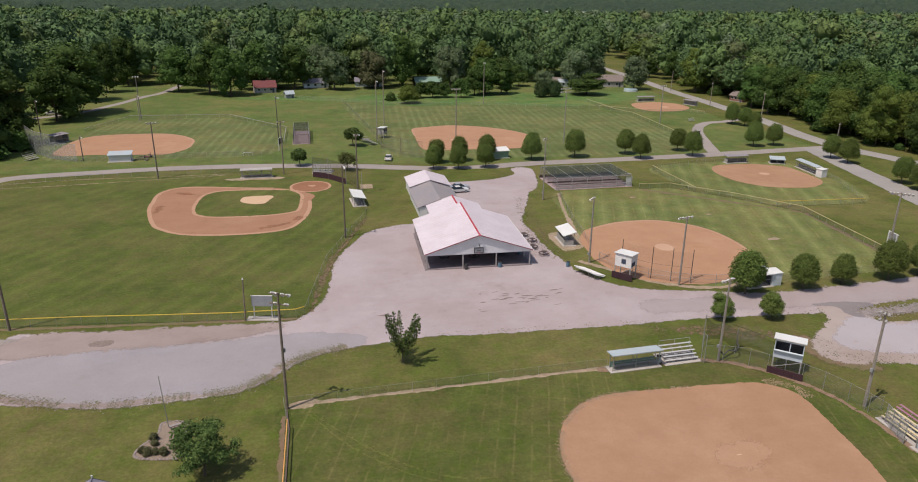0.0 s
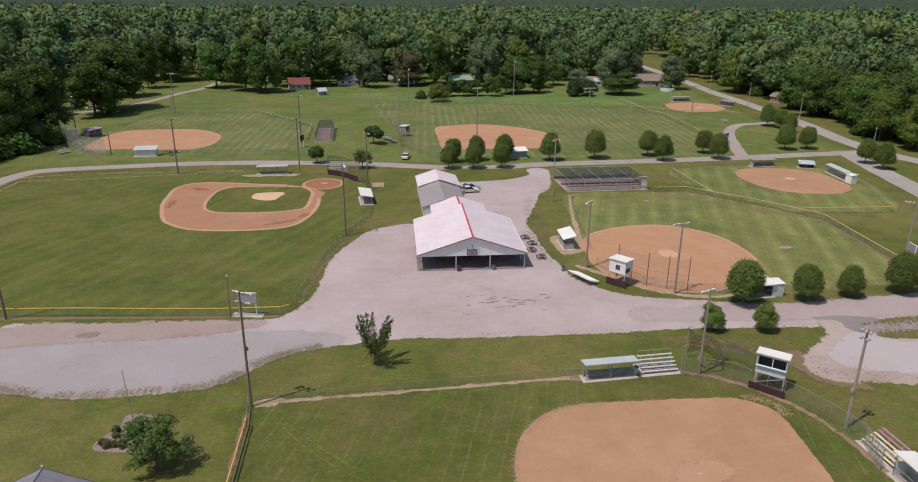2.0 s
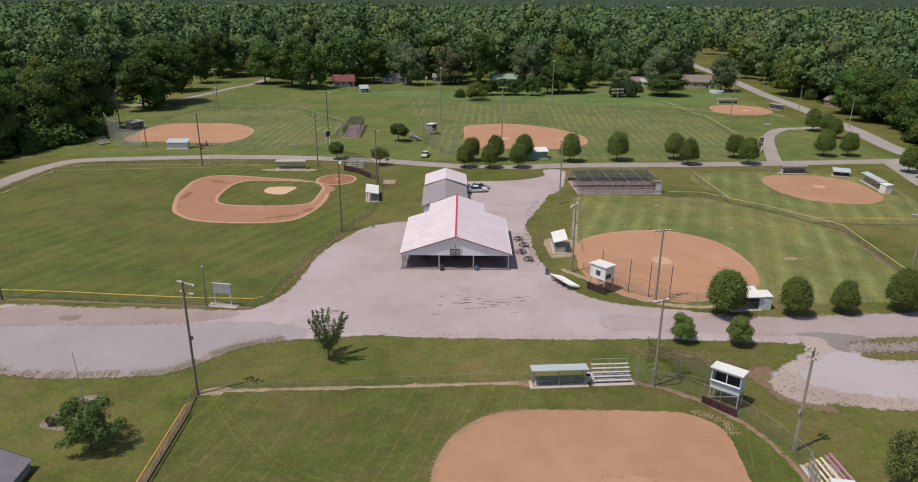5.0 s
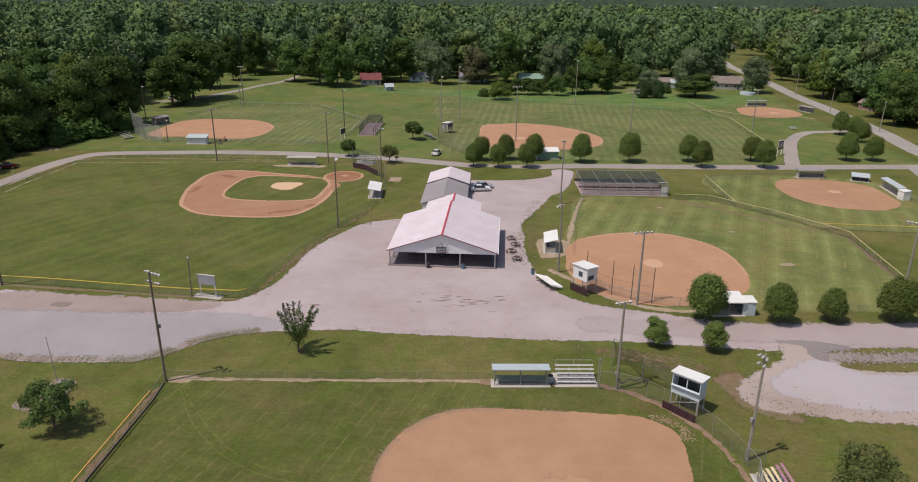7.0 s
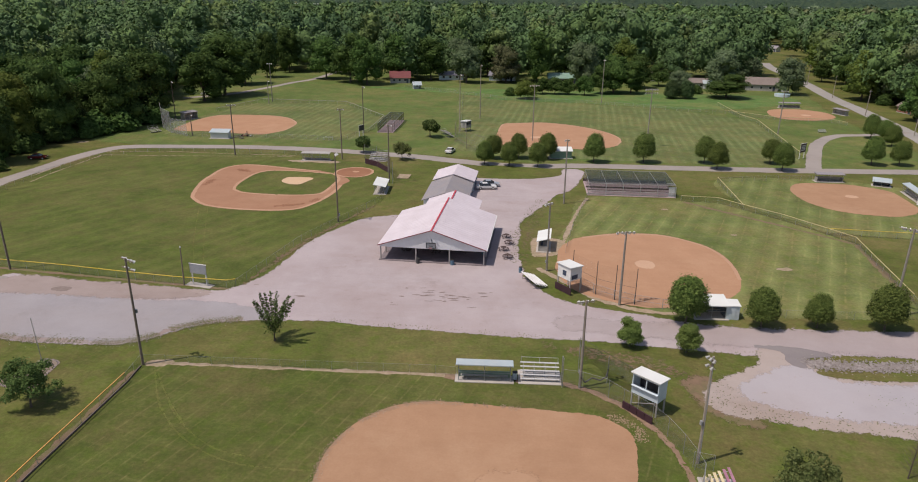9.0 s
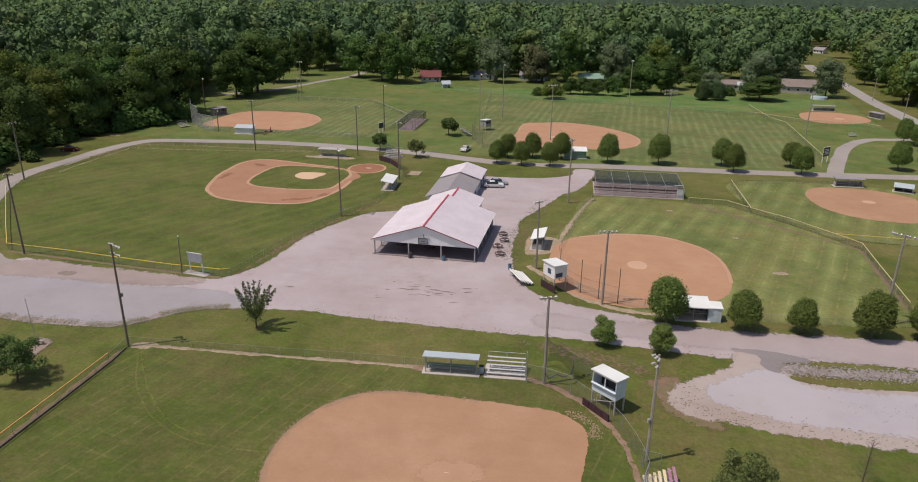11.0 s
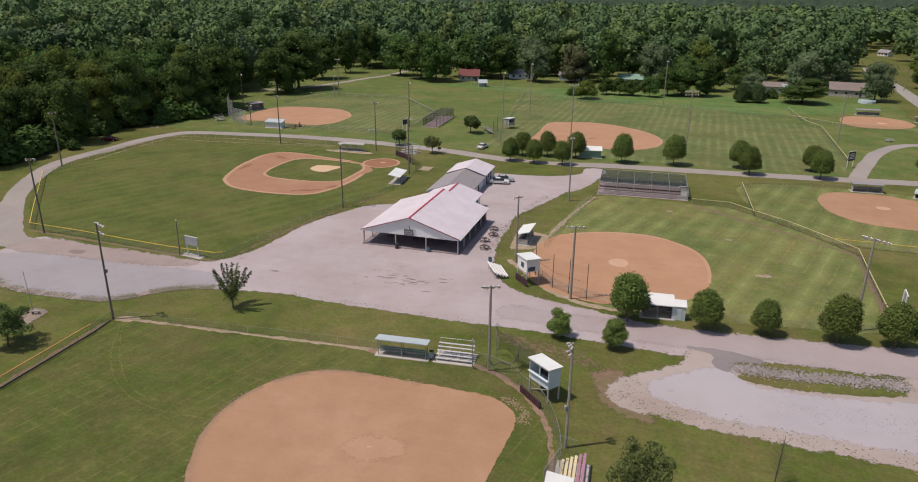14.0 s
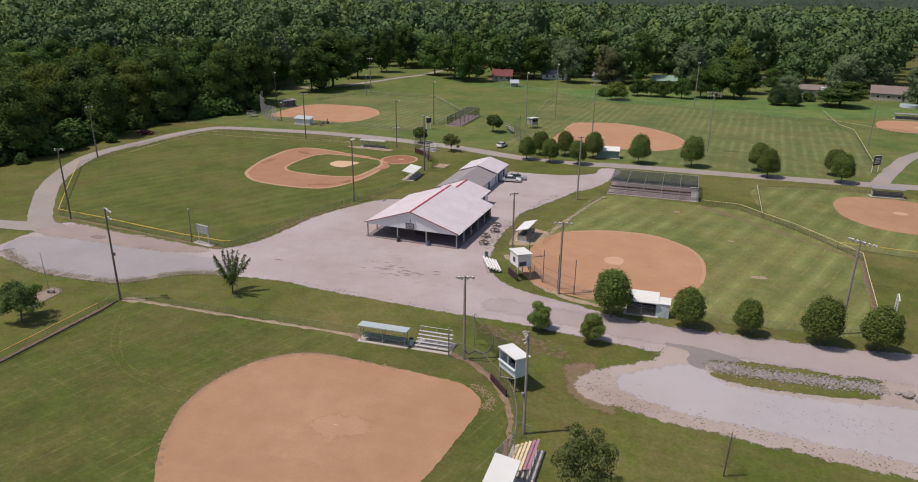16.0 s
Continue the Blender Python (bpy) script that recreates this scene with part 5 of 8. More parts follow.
# place, kind, breadth and height of the trees that stand free
FRONT = [(-85.3, 263.1, "o", 18.8, 18.1), (-83.6, 279.2, "o", 24.2, 22.9), (-89.4, 316.1, "o", 17.6, 18.7), (-88.8, 343.6, "o", 12.6, 21), (-85, 367.7, "o", 14.7, 21.9), (-57.8, 342.8, "o", 17.5, 18.6), (-42.6, 330.8, "o", 19.7, 21.7), (-32.8, 323.3, "o", 16.3, 20.2), (-20.3, 342.9, "o", 18, 21.2), (-5.3, 346, "o", 18.5, 18.8), (13.2, 338.5, "s", 16.8, 17.8), (8, 362, "s", 16, 20), (22, 366, "o", 17, 21), (62, 366, "o", 16, 21), (90, 356, "y", 15, 19), (32.3, 342.5, "b", 17, 17.5), (47.4, 347, "o", 16.8, 23), (69.3, 336.2, "s", 15.7, 20.6), (49.4, 304.7, "d", 8.1, 6.6), (54.8, 305.3, "d", 8.6, 6.2), (60.5, 305, "d", 7.4, 6.4), (67.5, 303, "d", 8.4, 7.4), (75, 309, "o", 11, 11.5), (81, 312.5, "o", 15, 15.5), (88.5, 312, "o", 13, 13.5), (94.1, 330.8, "o", 13.9, 13.9), (105.8, 340.9, "o", 10.5, 9.9), (109.3, 313, "s", 10.5, 10.5), (103.9, 299.8, "h", 6.9, 6.7), (110, 300.5, "h", 7, 6.7), (127.6, 304.3, "o", 18.7, 9.4), (133.2, 335.7, "s", 16.3, 18.3), (149.5, 349, "s", 14.5, 14.5), (158.2, 318.9, "s", 13.8, 16.4), (192.5, 370.7, "o", 10.7, 10), (209.7, 417.3, "y", 19.4, 17), (192.5, 343.1, "o", 11.7, 15.8), (183.8, 305.8, "y", 18.2, 18.3), (194.7, 302, "s", 17.6, 15.4), (199.1, 292.9, "o", 20.2, 18.3), (197, 281, "o", 17, 17), (186.5, 250, "o", 15, 15), (184, 236, "o", 15, 16), (182.5, 222, "y", 14, 15), (181, 209, "o", 15, 16), (178.5, 197, "o", 14, 15), (182, 186, "s", 13, 13), (191, 263, "y", 14, 15)]
FRONT_KINDS = {"o": (OAK, 7.0, 19.0, "large dark green shade tree on a lawn"), "s": (SILVER, 6.6, 17.5, "silvery green spreading tree on a house lawn"), "y": (YELLOWISH, 6.6, 18.5, "yellow-green shade tree beside the street"),
               "b": (RUDDY, 6.8, 17.0, "shade tree with ruddy brown-green leaves"), "d": (BROWNISH, 3.4, 6.4, "low spreading dark olive tree in a row by the houses"), "h": (EVERGREEN, 3.2, 7.6, "dark dense evergreen in a row by the houses")}
for i, (x, y, kind, wide, high) in enumerate(FRONT):
    meshes, R, H, label = FRONT_KINDS[kind]
    plant("lawn_tree", meshes[i % len(meshes)], x, y, 61 * i, (wide / 2 / R, wide / 2 / R, high * 1.14 / H), label, "tree", "shade trees on the lawns")
for i, (x, y, s) in enumerate([(42.2, 289, 4.3), (35.4, 298, 2.0), (118, 316, 2.2), (-87, 122, 1.5), (-86, 150, 1.6), (-90, 101, 2.4)]):
    b = new("shrub", OLIVE_BUSH if i == 0 else BUSH[i % 2])
    b.matrix_basis = pose(x, y, 0, 0, 0, 40 * i) @ Matrix.Diagonal((s * 1.15, s * 1.15, s, 1))
    tagged(b, "dense green shrub at the edge of the trees", "shrub", "shrubs at the wood's edge")


def far_leaf(name, stops, dark, relief):
    """Foliage of many trees in one mesh; each tree has its own hue, each spray its own tone."""
    m, N, L, P = shader(name)
    co = N.new("ShaderNodeTexCoord").outputs["Object"]
    at = N.new("ShaderNodeAttribute")
    at.attribute_name = "tree"
    ramp = N.new("ShaderNodeValToRGB")
    ramp.color_ramp.interpolation = "CONSTANT"
    while len(ramp.color_ramp.elements) < len(stops):
        ramp.color_ramp.elements.new(0.5)
    for e, (pos, c) in zip(ramp.color_ramp.elements, stops):
        e.position, e.color = pos, (*c, 1)
    L.new(at.outputs["Fac"], ramp.inputs["Fac"])
    stand = noise_tex(N, L, co, 0.011, 2.0, 0.5, 0.35, 0.65)
    col = mixrgb(N, L, mathn(N, L, "MULTIPLY", stand, 0.45), ramp.outputs["Color"], stops[1][1])
    geo = N.new("ShaderNodeNewGeometry")
    hsv = N.new("ShaderNodeHueSaturation")
    L.new(mathn(N, L, "ADD", mathn(N, L, "MULTIPLY", geo.outputs["Random Per Island"], 0.56), 0.70), hsv.inputs["Value"])
    L.new(col, hsv.inputs["Color"])
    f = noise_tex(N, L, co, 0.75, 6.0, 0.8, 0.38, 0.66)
    # shade between the leaf sprays, put into the colour as dark flecks
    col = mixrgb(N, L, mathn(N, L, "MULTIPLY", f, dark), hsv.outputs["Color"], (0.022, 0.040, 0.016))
    L.new(col, P.inputs["Base Color"])
    P.inputs["Roughness"].default_value = 0.8
    P.inputs["Specular IOR Level"].default_value = 0.15
    b = N.new("ShaderNodeBump")
    b.inputs["Strength"].default_value, b.inputs["Distance"].default_value = relief, 0.8
    L.new(f, b.inputs["Height"])
    L.new(b.outputs["Normal"], P.inputs["Normal"])
    return m


# leaf hues shifted towards blue to paint in air haze, most at the horizon
LEAF_DISTANT = far_leaf("hazed_distant_foliage", ((0.0, (0.084, 0.148, 0.056)), (0.2, (0.112, 0.182, 0.062)), (0.4, (0.070, 0.128, 0.054)), (0.56, (0.134, 0.186, 0.062)), (0.72, (0.092, 0.158, 0.066)), (0.90, (0.128, 0.178, 0.098)), (0.96, (0.124, 0.140, 0.066))), 0.15, 0.4)
LEAF_HORIZON = far_leaf("hazed_horizon_foliage", ((0.0, (0.044, 0.078, 0.048)), (0.25, (0.058, 0.094, 0.054)), (0.5, (0.038, 0.068, 0.046)), (0.75, (0.064, 0.096, 0.054)), (0.9, (0.070, 0.100, 0.066))), 0.4, 0.9)
protos = [clumped(70 + s, 7.8 - 0.2 * s, 0.6, 19.0 + s % 3, 13, 620, 1.08, 0.74, 0.42, (0.34, 0.56), (0.35, 0.8), 0.3, 0.7) for s in range(6)]
protos += [clumped(90 + s, 8.2 - 0.2 * s, 1.0, 19.0 + s % 3, 7, 235, 1.5, 0.78, 0.42, (0.42, 0.64), (0.3, 0.7), 0.3, 0.65) for s in range(6)]
protos += [clumped(110 + s, 8.8 - 0.2 * s, 2.0, 18.0 + s % 3, 4, 66, 2.5, 0.86, 0.42, (0.5, 0.72), (0.25, 0.6), 0.25, 0.6) for s in range(6)]
VT, FT, hue, bt = [], [], [], 0
for d, x, y in spots[NEAR:]:
    vt, ft = protos[sizes.randrange(6) + (0 if d < 390 else 6 if d < 640 else 12)]
    a, s = sizes.uniform(0, 6.28), sizes.triangular(0.75, 1.5, 1.0) * (1.16 if y < 520 else 1.05)
    M = np.array([[math.cos(a), math.sin(a), 0], [-math.sin(a), math.cos(a), 0], [0, 0, sizes.uniform(0.9, 1.25)]]) * s
    VT.append(vt @ M + (x, y, 0))
    FT.append(ft + bt)
    hue.append(np.full(len(vt), sizes.random()))
    bt += len(vt)
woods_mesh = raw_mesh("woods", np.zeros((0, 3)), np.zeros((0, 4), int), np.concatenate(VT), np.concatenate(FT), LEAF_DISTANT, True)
woods_mesh.attributes.new("tree", "FLOAT", "POINT").data.foreach_set("value", np.concatenate(hue).astype(np.float32))
woods = tagged(new("woods", woods_mesh), "dense green town woods behind the ball fields", "woods", "", "stuff")

# rolling tops of the woods towards the horizon, opened by fields
na, nr = 460, 150
ang = np.radians(np.linspace(-52, 50, na))
rad = 1100 * np.exp(np.linspace(0, math.log(4.0), nr))
AA, RR = np.meshgrid(ang, rad)
X, Y = 35 + RR * np.sin(AA), -2 + RR * np.cos(AA)


def cells(X, Y, size, seed):
    """Distance to the nearest of scattered tree tops, and that tree's own random number."""
    g = np.random.default_rng(seed)
    tab = g.random((256, 256, 3))
    ix, iy = np.floor(X / size).astype(int), np.floor(Y / size).astype(int)
    best, tone = np.full(X.shape, 9.0), np.zeros(X.shape)
    for dx in (-1, 0, 1):
        for dy in (-1, 0, 1):
            t = tab[(ix + dx) % 256, (iy + dy) % 256]
            d = np.hypot(ix + dx + t[..., 0] - X / size, iy + dy + t[..., 1] - Y / size)
            tone = np.where(d < best, t[..., 2], tone)
            best = np.minimum(best, d)
    return best, tone


d1, t1 = cells(X, Y, 16.0, 3)
d2, _ = cells(X, Y, 8.0, 4)
dome = np.sqrt(np.clip(1 - (d1 / 0.66) ** 2, 0, 1))
top = (8 + 11 * t1) * (0.3 + 0.7 * dome) - 4.0 * d2 + np.random.default_rng(2).normal(0, 1.0, X.shape)
wide = np.zeros(X.shape)
for j in range(0, nr, 3):
    for k in range(0, na, 4):
        wide[j:j + 3, k:k + 4] = noise.noise((X[j, k] * 0.0034, Y[j, k] * 0.0058, 2.0))
openness = np.clip((RR - 900) / 900, 0, 1)
fields = np.zeros(X.shape, bool)
for cx, cy, rx, ry in ((-537.7, 1795.7, 330, 420), (665.5, 2173.2, 380, 480), (973.4, 1195.7, 150, 260), (98.7, 2282.6, 260, 330)):
    fields |= ((X - cx) / rx) ** 2 + ((Y - cy) / ry) ** 2 < 1
Z = np.where((wide > 0.55 - 0.3 * openness) | fields, -3.0, top * np.where(RR > 1500, 1.1, 1.0))
Z = Z + 62 * np.clip((RR - 2300) / 2400, 0, 1) ** 1.5
Vf = np.stack([X, Y, Z], -1).reshape(-1, 3)
ii = (np.arange(nr - 1)[:, None] * na + np.arange(na - 1)[None, :]).reshape(-1)
Ff = np.stack([ii, ii + 1, ii + na + 1, ii + na], 1)
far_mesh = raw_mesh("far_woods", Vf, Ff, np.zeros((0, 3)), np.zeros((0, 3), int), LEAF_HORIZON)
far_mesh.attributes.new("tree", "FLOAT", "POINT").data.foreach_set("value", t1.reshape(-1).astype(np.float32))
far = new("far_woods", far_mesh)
tagged(far, "distant woods and hedgerows towards the horizon", "woods", "", "stuff")

under = random.Random(21)
for i in range(46):
    y = 92 + 126 * i / 46 + under.uniform(-1, 1)
    b = new("shrub", BUSH[i % 2])
    s = under.uniform(1.2, 4.2)
    b.matrix_basis = pose(left_edge(y) + 0.5 + under.uniform(-5.0, 1.5), y, -0.15, 0, 0, 40 * i) @ Matrix.Diagonal((s * 1.2, s * 1.2, s, 1))
    tagged(b, "dense undergrowth shrub at the foot of the wood", "shrub", "undergrowth along the wood")
for i in range(14):
    y = under.uniform(158, 300)
    b = new("shrub", BUSH[i % 2])
    s = under.uniform(1.0, 3.0)
    b.matrix_basis = pose(float(np.interp(y, (160, 175, 182, 200, 225, 242, 271, 307), (182, 174, 171, 171, 177, 180, 190, 188))) + under.uniform(-2, 6), y, -0.15, 0, 0, 40 * i) @ Matrix.Diagonal((s * 1.2, s * 1.2, s, 1))
    tagged(b, "dense undergrowth shrub beside the street trees", "shrub", "undergrowth along the street")

CROP = surf("pale_crop_field", (0.18, 0.22, 0.16), (0.25, 0.29, 0.22), 0.05, 0.01, (0.30, 0.31, 0.25), 0.6, 0.95, 0.0, fray=True)
for cx, cy, rx, ry in ((-537.7, 1795.7, 330, 420), (665.5, 2173.2, 380, 480), (973.4, 1195.7, 150, 260), (98.7, 2282.6, 260, 330)):
    patch("crop_field", ellipse(cx, cy, rx, ry), 0.15, CROP, "pale green crop field far off", "field", 2.0, 40.0, fray=10.0)

# ---------------- poles ----------------
bm = B()
rod(bm, (0, 0, 0), (0, -0.26, -0.09), 0.08, 0.13, 8)
rod(bm, (0, -0.24, -0.08), (0, -0.42, -0.14), 0.14, 0.21, 10)
FLOOD = to_mesh("floodlight", bm, LAMP_WHITE)
bm = B()
rod(bm, (0, 0, 0), (0, -0.2, -0.07), 0.07, 0.11, 8)
rod(bm, (0, -0.19, -0.06), (0, -0.34, -0.12), 0.12, 0.17, 10)
FLOOD_SMALL = to_mesh("floodlight", bm, LAMP_GREY)


def light_pole(x, y, h, yaw, arms=((0.0, 4),), pale=False, span=2.4, box_at=0.0, label="", small=False):
    t = thing("light_pole", label or "tall wooden floodlight pole with white lamps", "light pole", x, y, 0, yaw, "floodlight poles")
    wood = PALE_POLE if pale else POLE_WOOD
    part("pole", rod(B(), (0, 0, -0.2), (0, 0, h), 0.165, 0.11, 10), wood, t)
    for drop, n in arms:
        z = h - 0.25 - drop
        part("crossarm", box(B(), (0, -0.13, z), (span, 0.1, 0.12), bevel=0.015), wood, t)
        for i in range(n):
            u = -span / 2 + span * (i + 0.5) / n
            f = part("floodlight", FLOOD_SMALL if small else FLOOD, None, t)
            f.matrix_basis = pose(u, -0.12, z + 0.12, 18 + 7 * (i % 3), 0, (i % 3 - 1) * 24)
    if box_at:
        part("meter_box", box(B(), (0.0, -0.26, box_at), (0.3, 0.2, 0.45), bevel=0.02), GREY_PAINT, t)
    part("cable_pipe", rod(B(), (0.17, 0, 0), (0.13, 0, h * 0.9), 0.03, 0.03, 6), GREY_PAINT, t)
    return t


light_pole(-3.35, 65.6, 13.7, 150, ((0.0, 4), (1.1, 2)), box_at=7.0, label="dark wooden floodlight pole at a fence corner")
light_pole(58.7, 53.7, 11.6, -65, ((0.0, 3), (0.8, 2)), True, 1.1, 4.6, "pale wooden floodlight pole behind the backstop", True)
light_pole(48.4, 65.9, 11.0, 200, ((0.0, 4),), True, 2.2, 2.0, "pale wooden floodlight pole beside the net")
light_pole(-39.6, 91.6, 13.9, 200, ((0.0, 3),), False, 1.6)
light_pole(-74.6, 133.6, 13.5, 230, ((0.0, 3),), False, 1.8)
light_pole(6, 121.1, 13.6, 90, ((0.0, 3),), False, 1.6, 1.5)
light_pole(45.6, 100.5, 11.5, 220, ((0.0, 3),), True, 1.6, 1.6)
light_pole(55.7, 88.7, 11.3, 190, ((0.0, 5),), True, 2.8)
light_pole(93.2, 88.6, 13.2, 140, ((0.0, 7),), True, 3.6)
light_pole(50.3, 138.7, 13.8, 200, ((0.0, 2),), True, 1.2, 1.6)
light_pole(-36, 173.4, 13.7, 190, ((0.0, 4),), False, 2.6)
light_pole(-6.3, 172.4, 13.4, 170, ((0.0, 3),), False, 2.0)
light_pole(10.5, 150.6, 13.7, 150, ((0.0, 3),), False, 1.4)
light_pole(-8.6, 208.7, 14.4, 120, ((0.0, 4),), False, 2.2)
light_pole(-58.7, 266.4, 15.0, 10, ((0.0, 3),), True, 2.2)
light_pole(21.2, 214.2, 18.0, 100, ((0.0, 2),), True, 1.2)
light_pole(26.1, 239.5, 18.5, 100, ((0.0, 2),), True, 1.2)
light_pole(44.2, 203.5, 16.6, 190, ((0.0, 5),), True, 3.0)
light_pole(72.8, 283.3, 17.0, 20, ((0.0, 2),), True, 1.2)
light_pole(77.2, 198.4, 16.8, 190, ((0.0, 6), (1.0, 6)), True, 3.8)
light_pole(122.1, 222.6, 14.0, 170, ((0.0, 4),), True, 2.4)
light_pole(-77.1, 222.5, 12.9, 120, ((0.0, 3),), False, 1.6)
light_pole(-57.9, 260.3, 9.0, 120, ((0.0, 3),), True, 2.4)
light_pole(-59.1, 196.9, 6.5, 120, ((0.0, 1),), False, 0.5)


def utility_pole(x, y, h, lean=0.0):
    t = thing("utility_pole", "bare weathered wooden utility pole", "utility pole", x, y, 0, 20, "utility poles")
    part("pole", rod(B(), (0, 0, -0.2), (lean, 0, h), 0.16, 0.1, 8), PALE_POLE, t)
    part("crossarm", box(B(), (lean * 0.95, -0.1, h - 0.6), (1.4, 0.09, 0.1), bevel=0.01), PALE_POLE, t)
    part("insulator", rod(B(), (lean * 0.95 - 0.5, -0.1, h - 0.55), (lean * 0.95 - 0.5, -0.1, h - 0.3), 0.06, 0.04, 6), LAMP_WHITE, t)
    return t


for x, y, h in ((150.5, 170.3, 9.0), (165.9, 227.6, 10.0), (176.3, 178.3, 8.0), (167.7, 265.5, 9.5), (174.7, 312.3, 9.5), (182.2, 361.3, 9.5)):
    utility_pole(x, y, h, 0.3)
t = thing("slim_post", "slim dark wooden post beside the scoreboard", "post", -9.4, 88.7)
part("shaft", rod(B(), (0, 0, -0.1), (0.15, 0, 6.1), 0.11, 0.08, 8), POLE_WOOD, t)
part("cap", rod(B(), (0.15, 0, 6.1), (0.15, 0, 6.35), 0.13, 0.06, 8), LAMP_WHITE, t)
t = thing("flagpole", "thin bare metal flagpole in the planting bed", "flagpole", -15.2, 64.4)
part("shaft", rod(B(), (0, 0, 0), (-0.25, 0, 6.0), 0.05, 0.03, 8), STEEL, t)
part("finial", rod(B(), (-0.25, 0, 6.0), (-0.25, 0, 6.12), 0.06, 0.05, 8), STEEL, t)

# ---------------- fences ----------------
_post = {}


def post_mesh(h, r):
    key = (h, r)
    if key not in _post:
        _post[key] = to_mesh("post", rod(B(), (0, 0, -0.1), (0, 0, h), r, r, 6), STEEL)
    return _post[key]


def fence(points, h, spacing=3.0, cap=None, mesh=None, label="low chain-link fence with steel posts", r=0.022, rails=(1.0,), name="chain_link_fence"):
    t = thing(name, label, "fence")
    P = [Vector(p) for p in points]
    for a, b in zip(P, P[1:]):
        d = b - a
        n = max(1, round(d.length / spacing))
        for i in range(n + (b == P[-1])):
            p = part("post", post_mesh(h, r), STEEL, t)
            p.location = (*(a + d * (i / n)), 0)
        for f in rails:
            part("rail", rod(B(), (*a, h * f), (*b, h * f), r * 0.55, r * 0.55, 6), GREY_PAINT, t)
        bm = B()
        bm.faces.new([bm.verts.new(v) for v in ((*a, 0.05), (*b, 0.05), (*b, h - 0.03), (*a, h - 0.03))])
        part("wire_mesh", bm, mesh or CHAIN, t)
        if cap:
            yaw = math.degrees(math.atan2(d.y, d.x))
            part("cap", box(B(), ((a.x + b.x) / 2, (a.y + b.y) / 2, h + 0.04), (d.length, 0.1, 0.09), yaw), cap, t, "plastic fence cap")
    return t


fence([(-43.6, 92.7), (-30.8, 91.5), (-20.9, 90.1), (-11.2, 88.9), (-2.6, 88.4), (-1.4, 89)], 1.25, 3.0, YELLOW, None, "low chain-link outfield fence with yellow cap")
fence([(-43.6, 92.7), (-51.5, 101.6), (-71.6, 124.8)], 1.25, 3.0, YELLOW, None, "low chain-link outfield fence with yellow cap")
fence([(-71.6, 124.8), (-73.4, 147), (-70.3, 166), (-64, 173.2), (-52, 176), (-36.4, 176.4), (-20, 176), (-12.6, 174)], 1.2, 3.2)
fence([(-1.4, 89), (2.3, 109.6), (6.2, 120.8), (10.7, 133.3), (11.4, 137.6)], 1.2, 3.0)
fence([(-3.5, 66), (13.2, 66.5), (31.7, 67.2), (34.2, 67)], 1.2, 3.0, None, None, "low rusty chain-link fence beside the near field", 0.014, (1.0,))
fence([(-3.7, 66), (-3.2, 61.6)], 1.2, 2.0)
fence([(-3.2, 61.6), (-3.3, 56.8), (-3.5, 46.9), (-3.6, 36), (-2, 22)], 1.25, 3.0, ORANGE, None, "low chain-link outfield fence with orange cap")
t = thing("edging_board", "weathered dark board along the fence's foot", "board")
for a, b in (((-3.2, 61.6), (-3.3, 56.8)), ((-3.3, 56.8), (-3.5, 46.9)), ((-3.5, 46.9), (-3.6, 36)), ((-3.5, 65.2), (-3.2, 61.6))):
    d = Vector(b) - Vector(a)
    part("board", box(B(), ((a[0] + b[0]) / 2 + 0.1, (a[1] + b[1]) / 2, 0.09), (d.length - 0.03, 0.12, 0.22), math.degrees(math.atan2(d.y, d.x))), BROWN_WALL, t)
fence([(75.6, 143.4), (83.2, 142.8), (87.1, 138.2), (92.8, 132.4), (98.4, 124.4), (101.5, 119.7), (100.3, 109), (98.8, 94.6)], 1.25, 3.0, CREAM, None, "low chain-link outfield fence with yellow cap")
fence([(87.6, 160.4), (87.1, 138.2)], 1.25, 3.0, CREAM, None, "low chain-link fence with faded yellow cap")
fence([(98.4, 124.2), (119.4, 122.8)], 1.25, 3.0, YELLOW, None, "low chain-link fence with yellow cap")
fence([(49.1, 109.1), (51.4, 123.9), (55.8, 144.1)], 1.2, 3.0)
fence([(98.8, 94.6), (97.6, 88.6), (84.2, 87.2), (72.4, 87)], 1.2, 3.0)
fence([(119.4, 122.8), (127.6, 141.5), (129.6, 156.1)], 1.2, 3.0)
fence([(87.6, 160.4), (103, 164.8), (111, 165)], 1.2, 3.2)
fence([(-13.4, 316.1), (14.3, 299.1), (33.8, 284.4), (66.6, 279.5), (87.9, 272.2), (107.2, 262.8), (116.4, 262.5)], 1.3, 4.0, None, None, "low weathered chain-link outfield fence far off")
fence([(116.4, 263.3), (130.3, 250.9), (148.7, 248.1), (151.6, 242.7)], 1.2, 4.0, CREAM, None, "low fence with faded cap round the street field")
fence([(118.5, 282.3), (119, 253.6), (122, 243.5)], 1.3, 4.0, CREAM, None, "low fence with faded yellow cap")
fence([(122, 243.5), (117.6, 190.9)], 1.3, 4.0, CREAM, None, "low outfield fence with faded yellow cap")
fence([(-59.4, 195.5), (-44.1, 197.2), (-23.5, 196.9), (-12.9, 195.3), (-7.2, 210.3)], 1.2, 4.0)
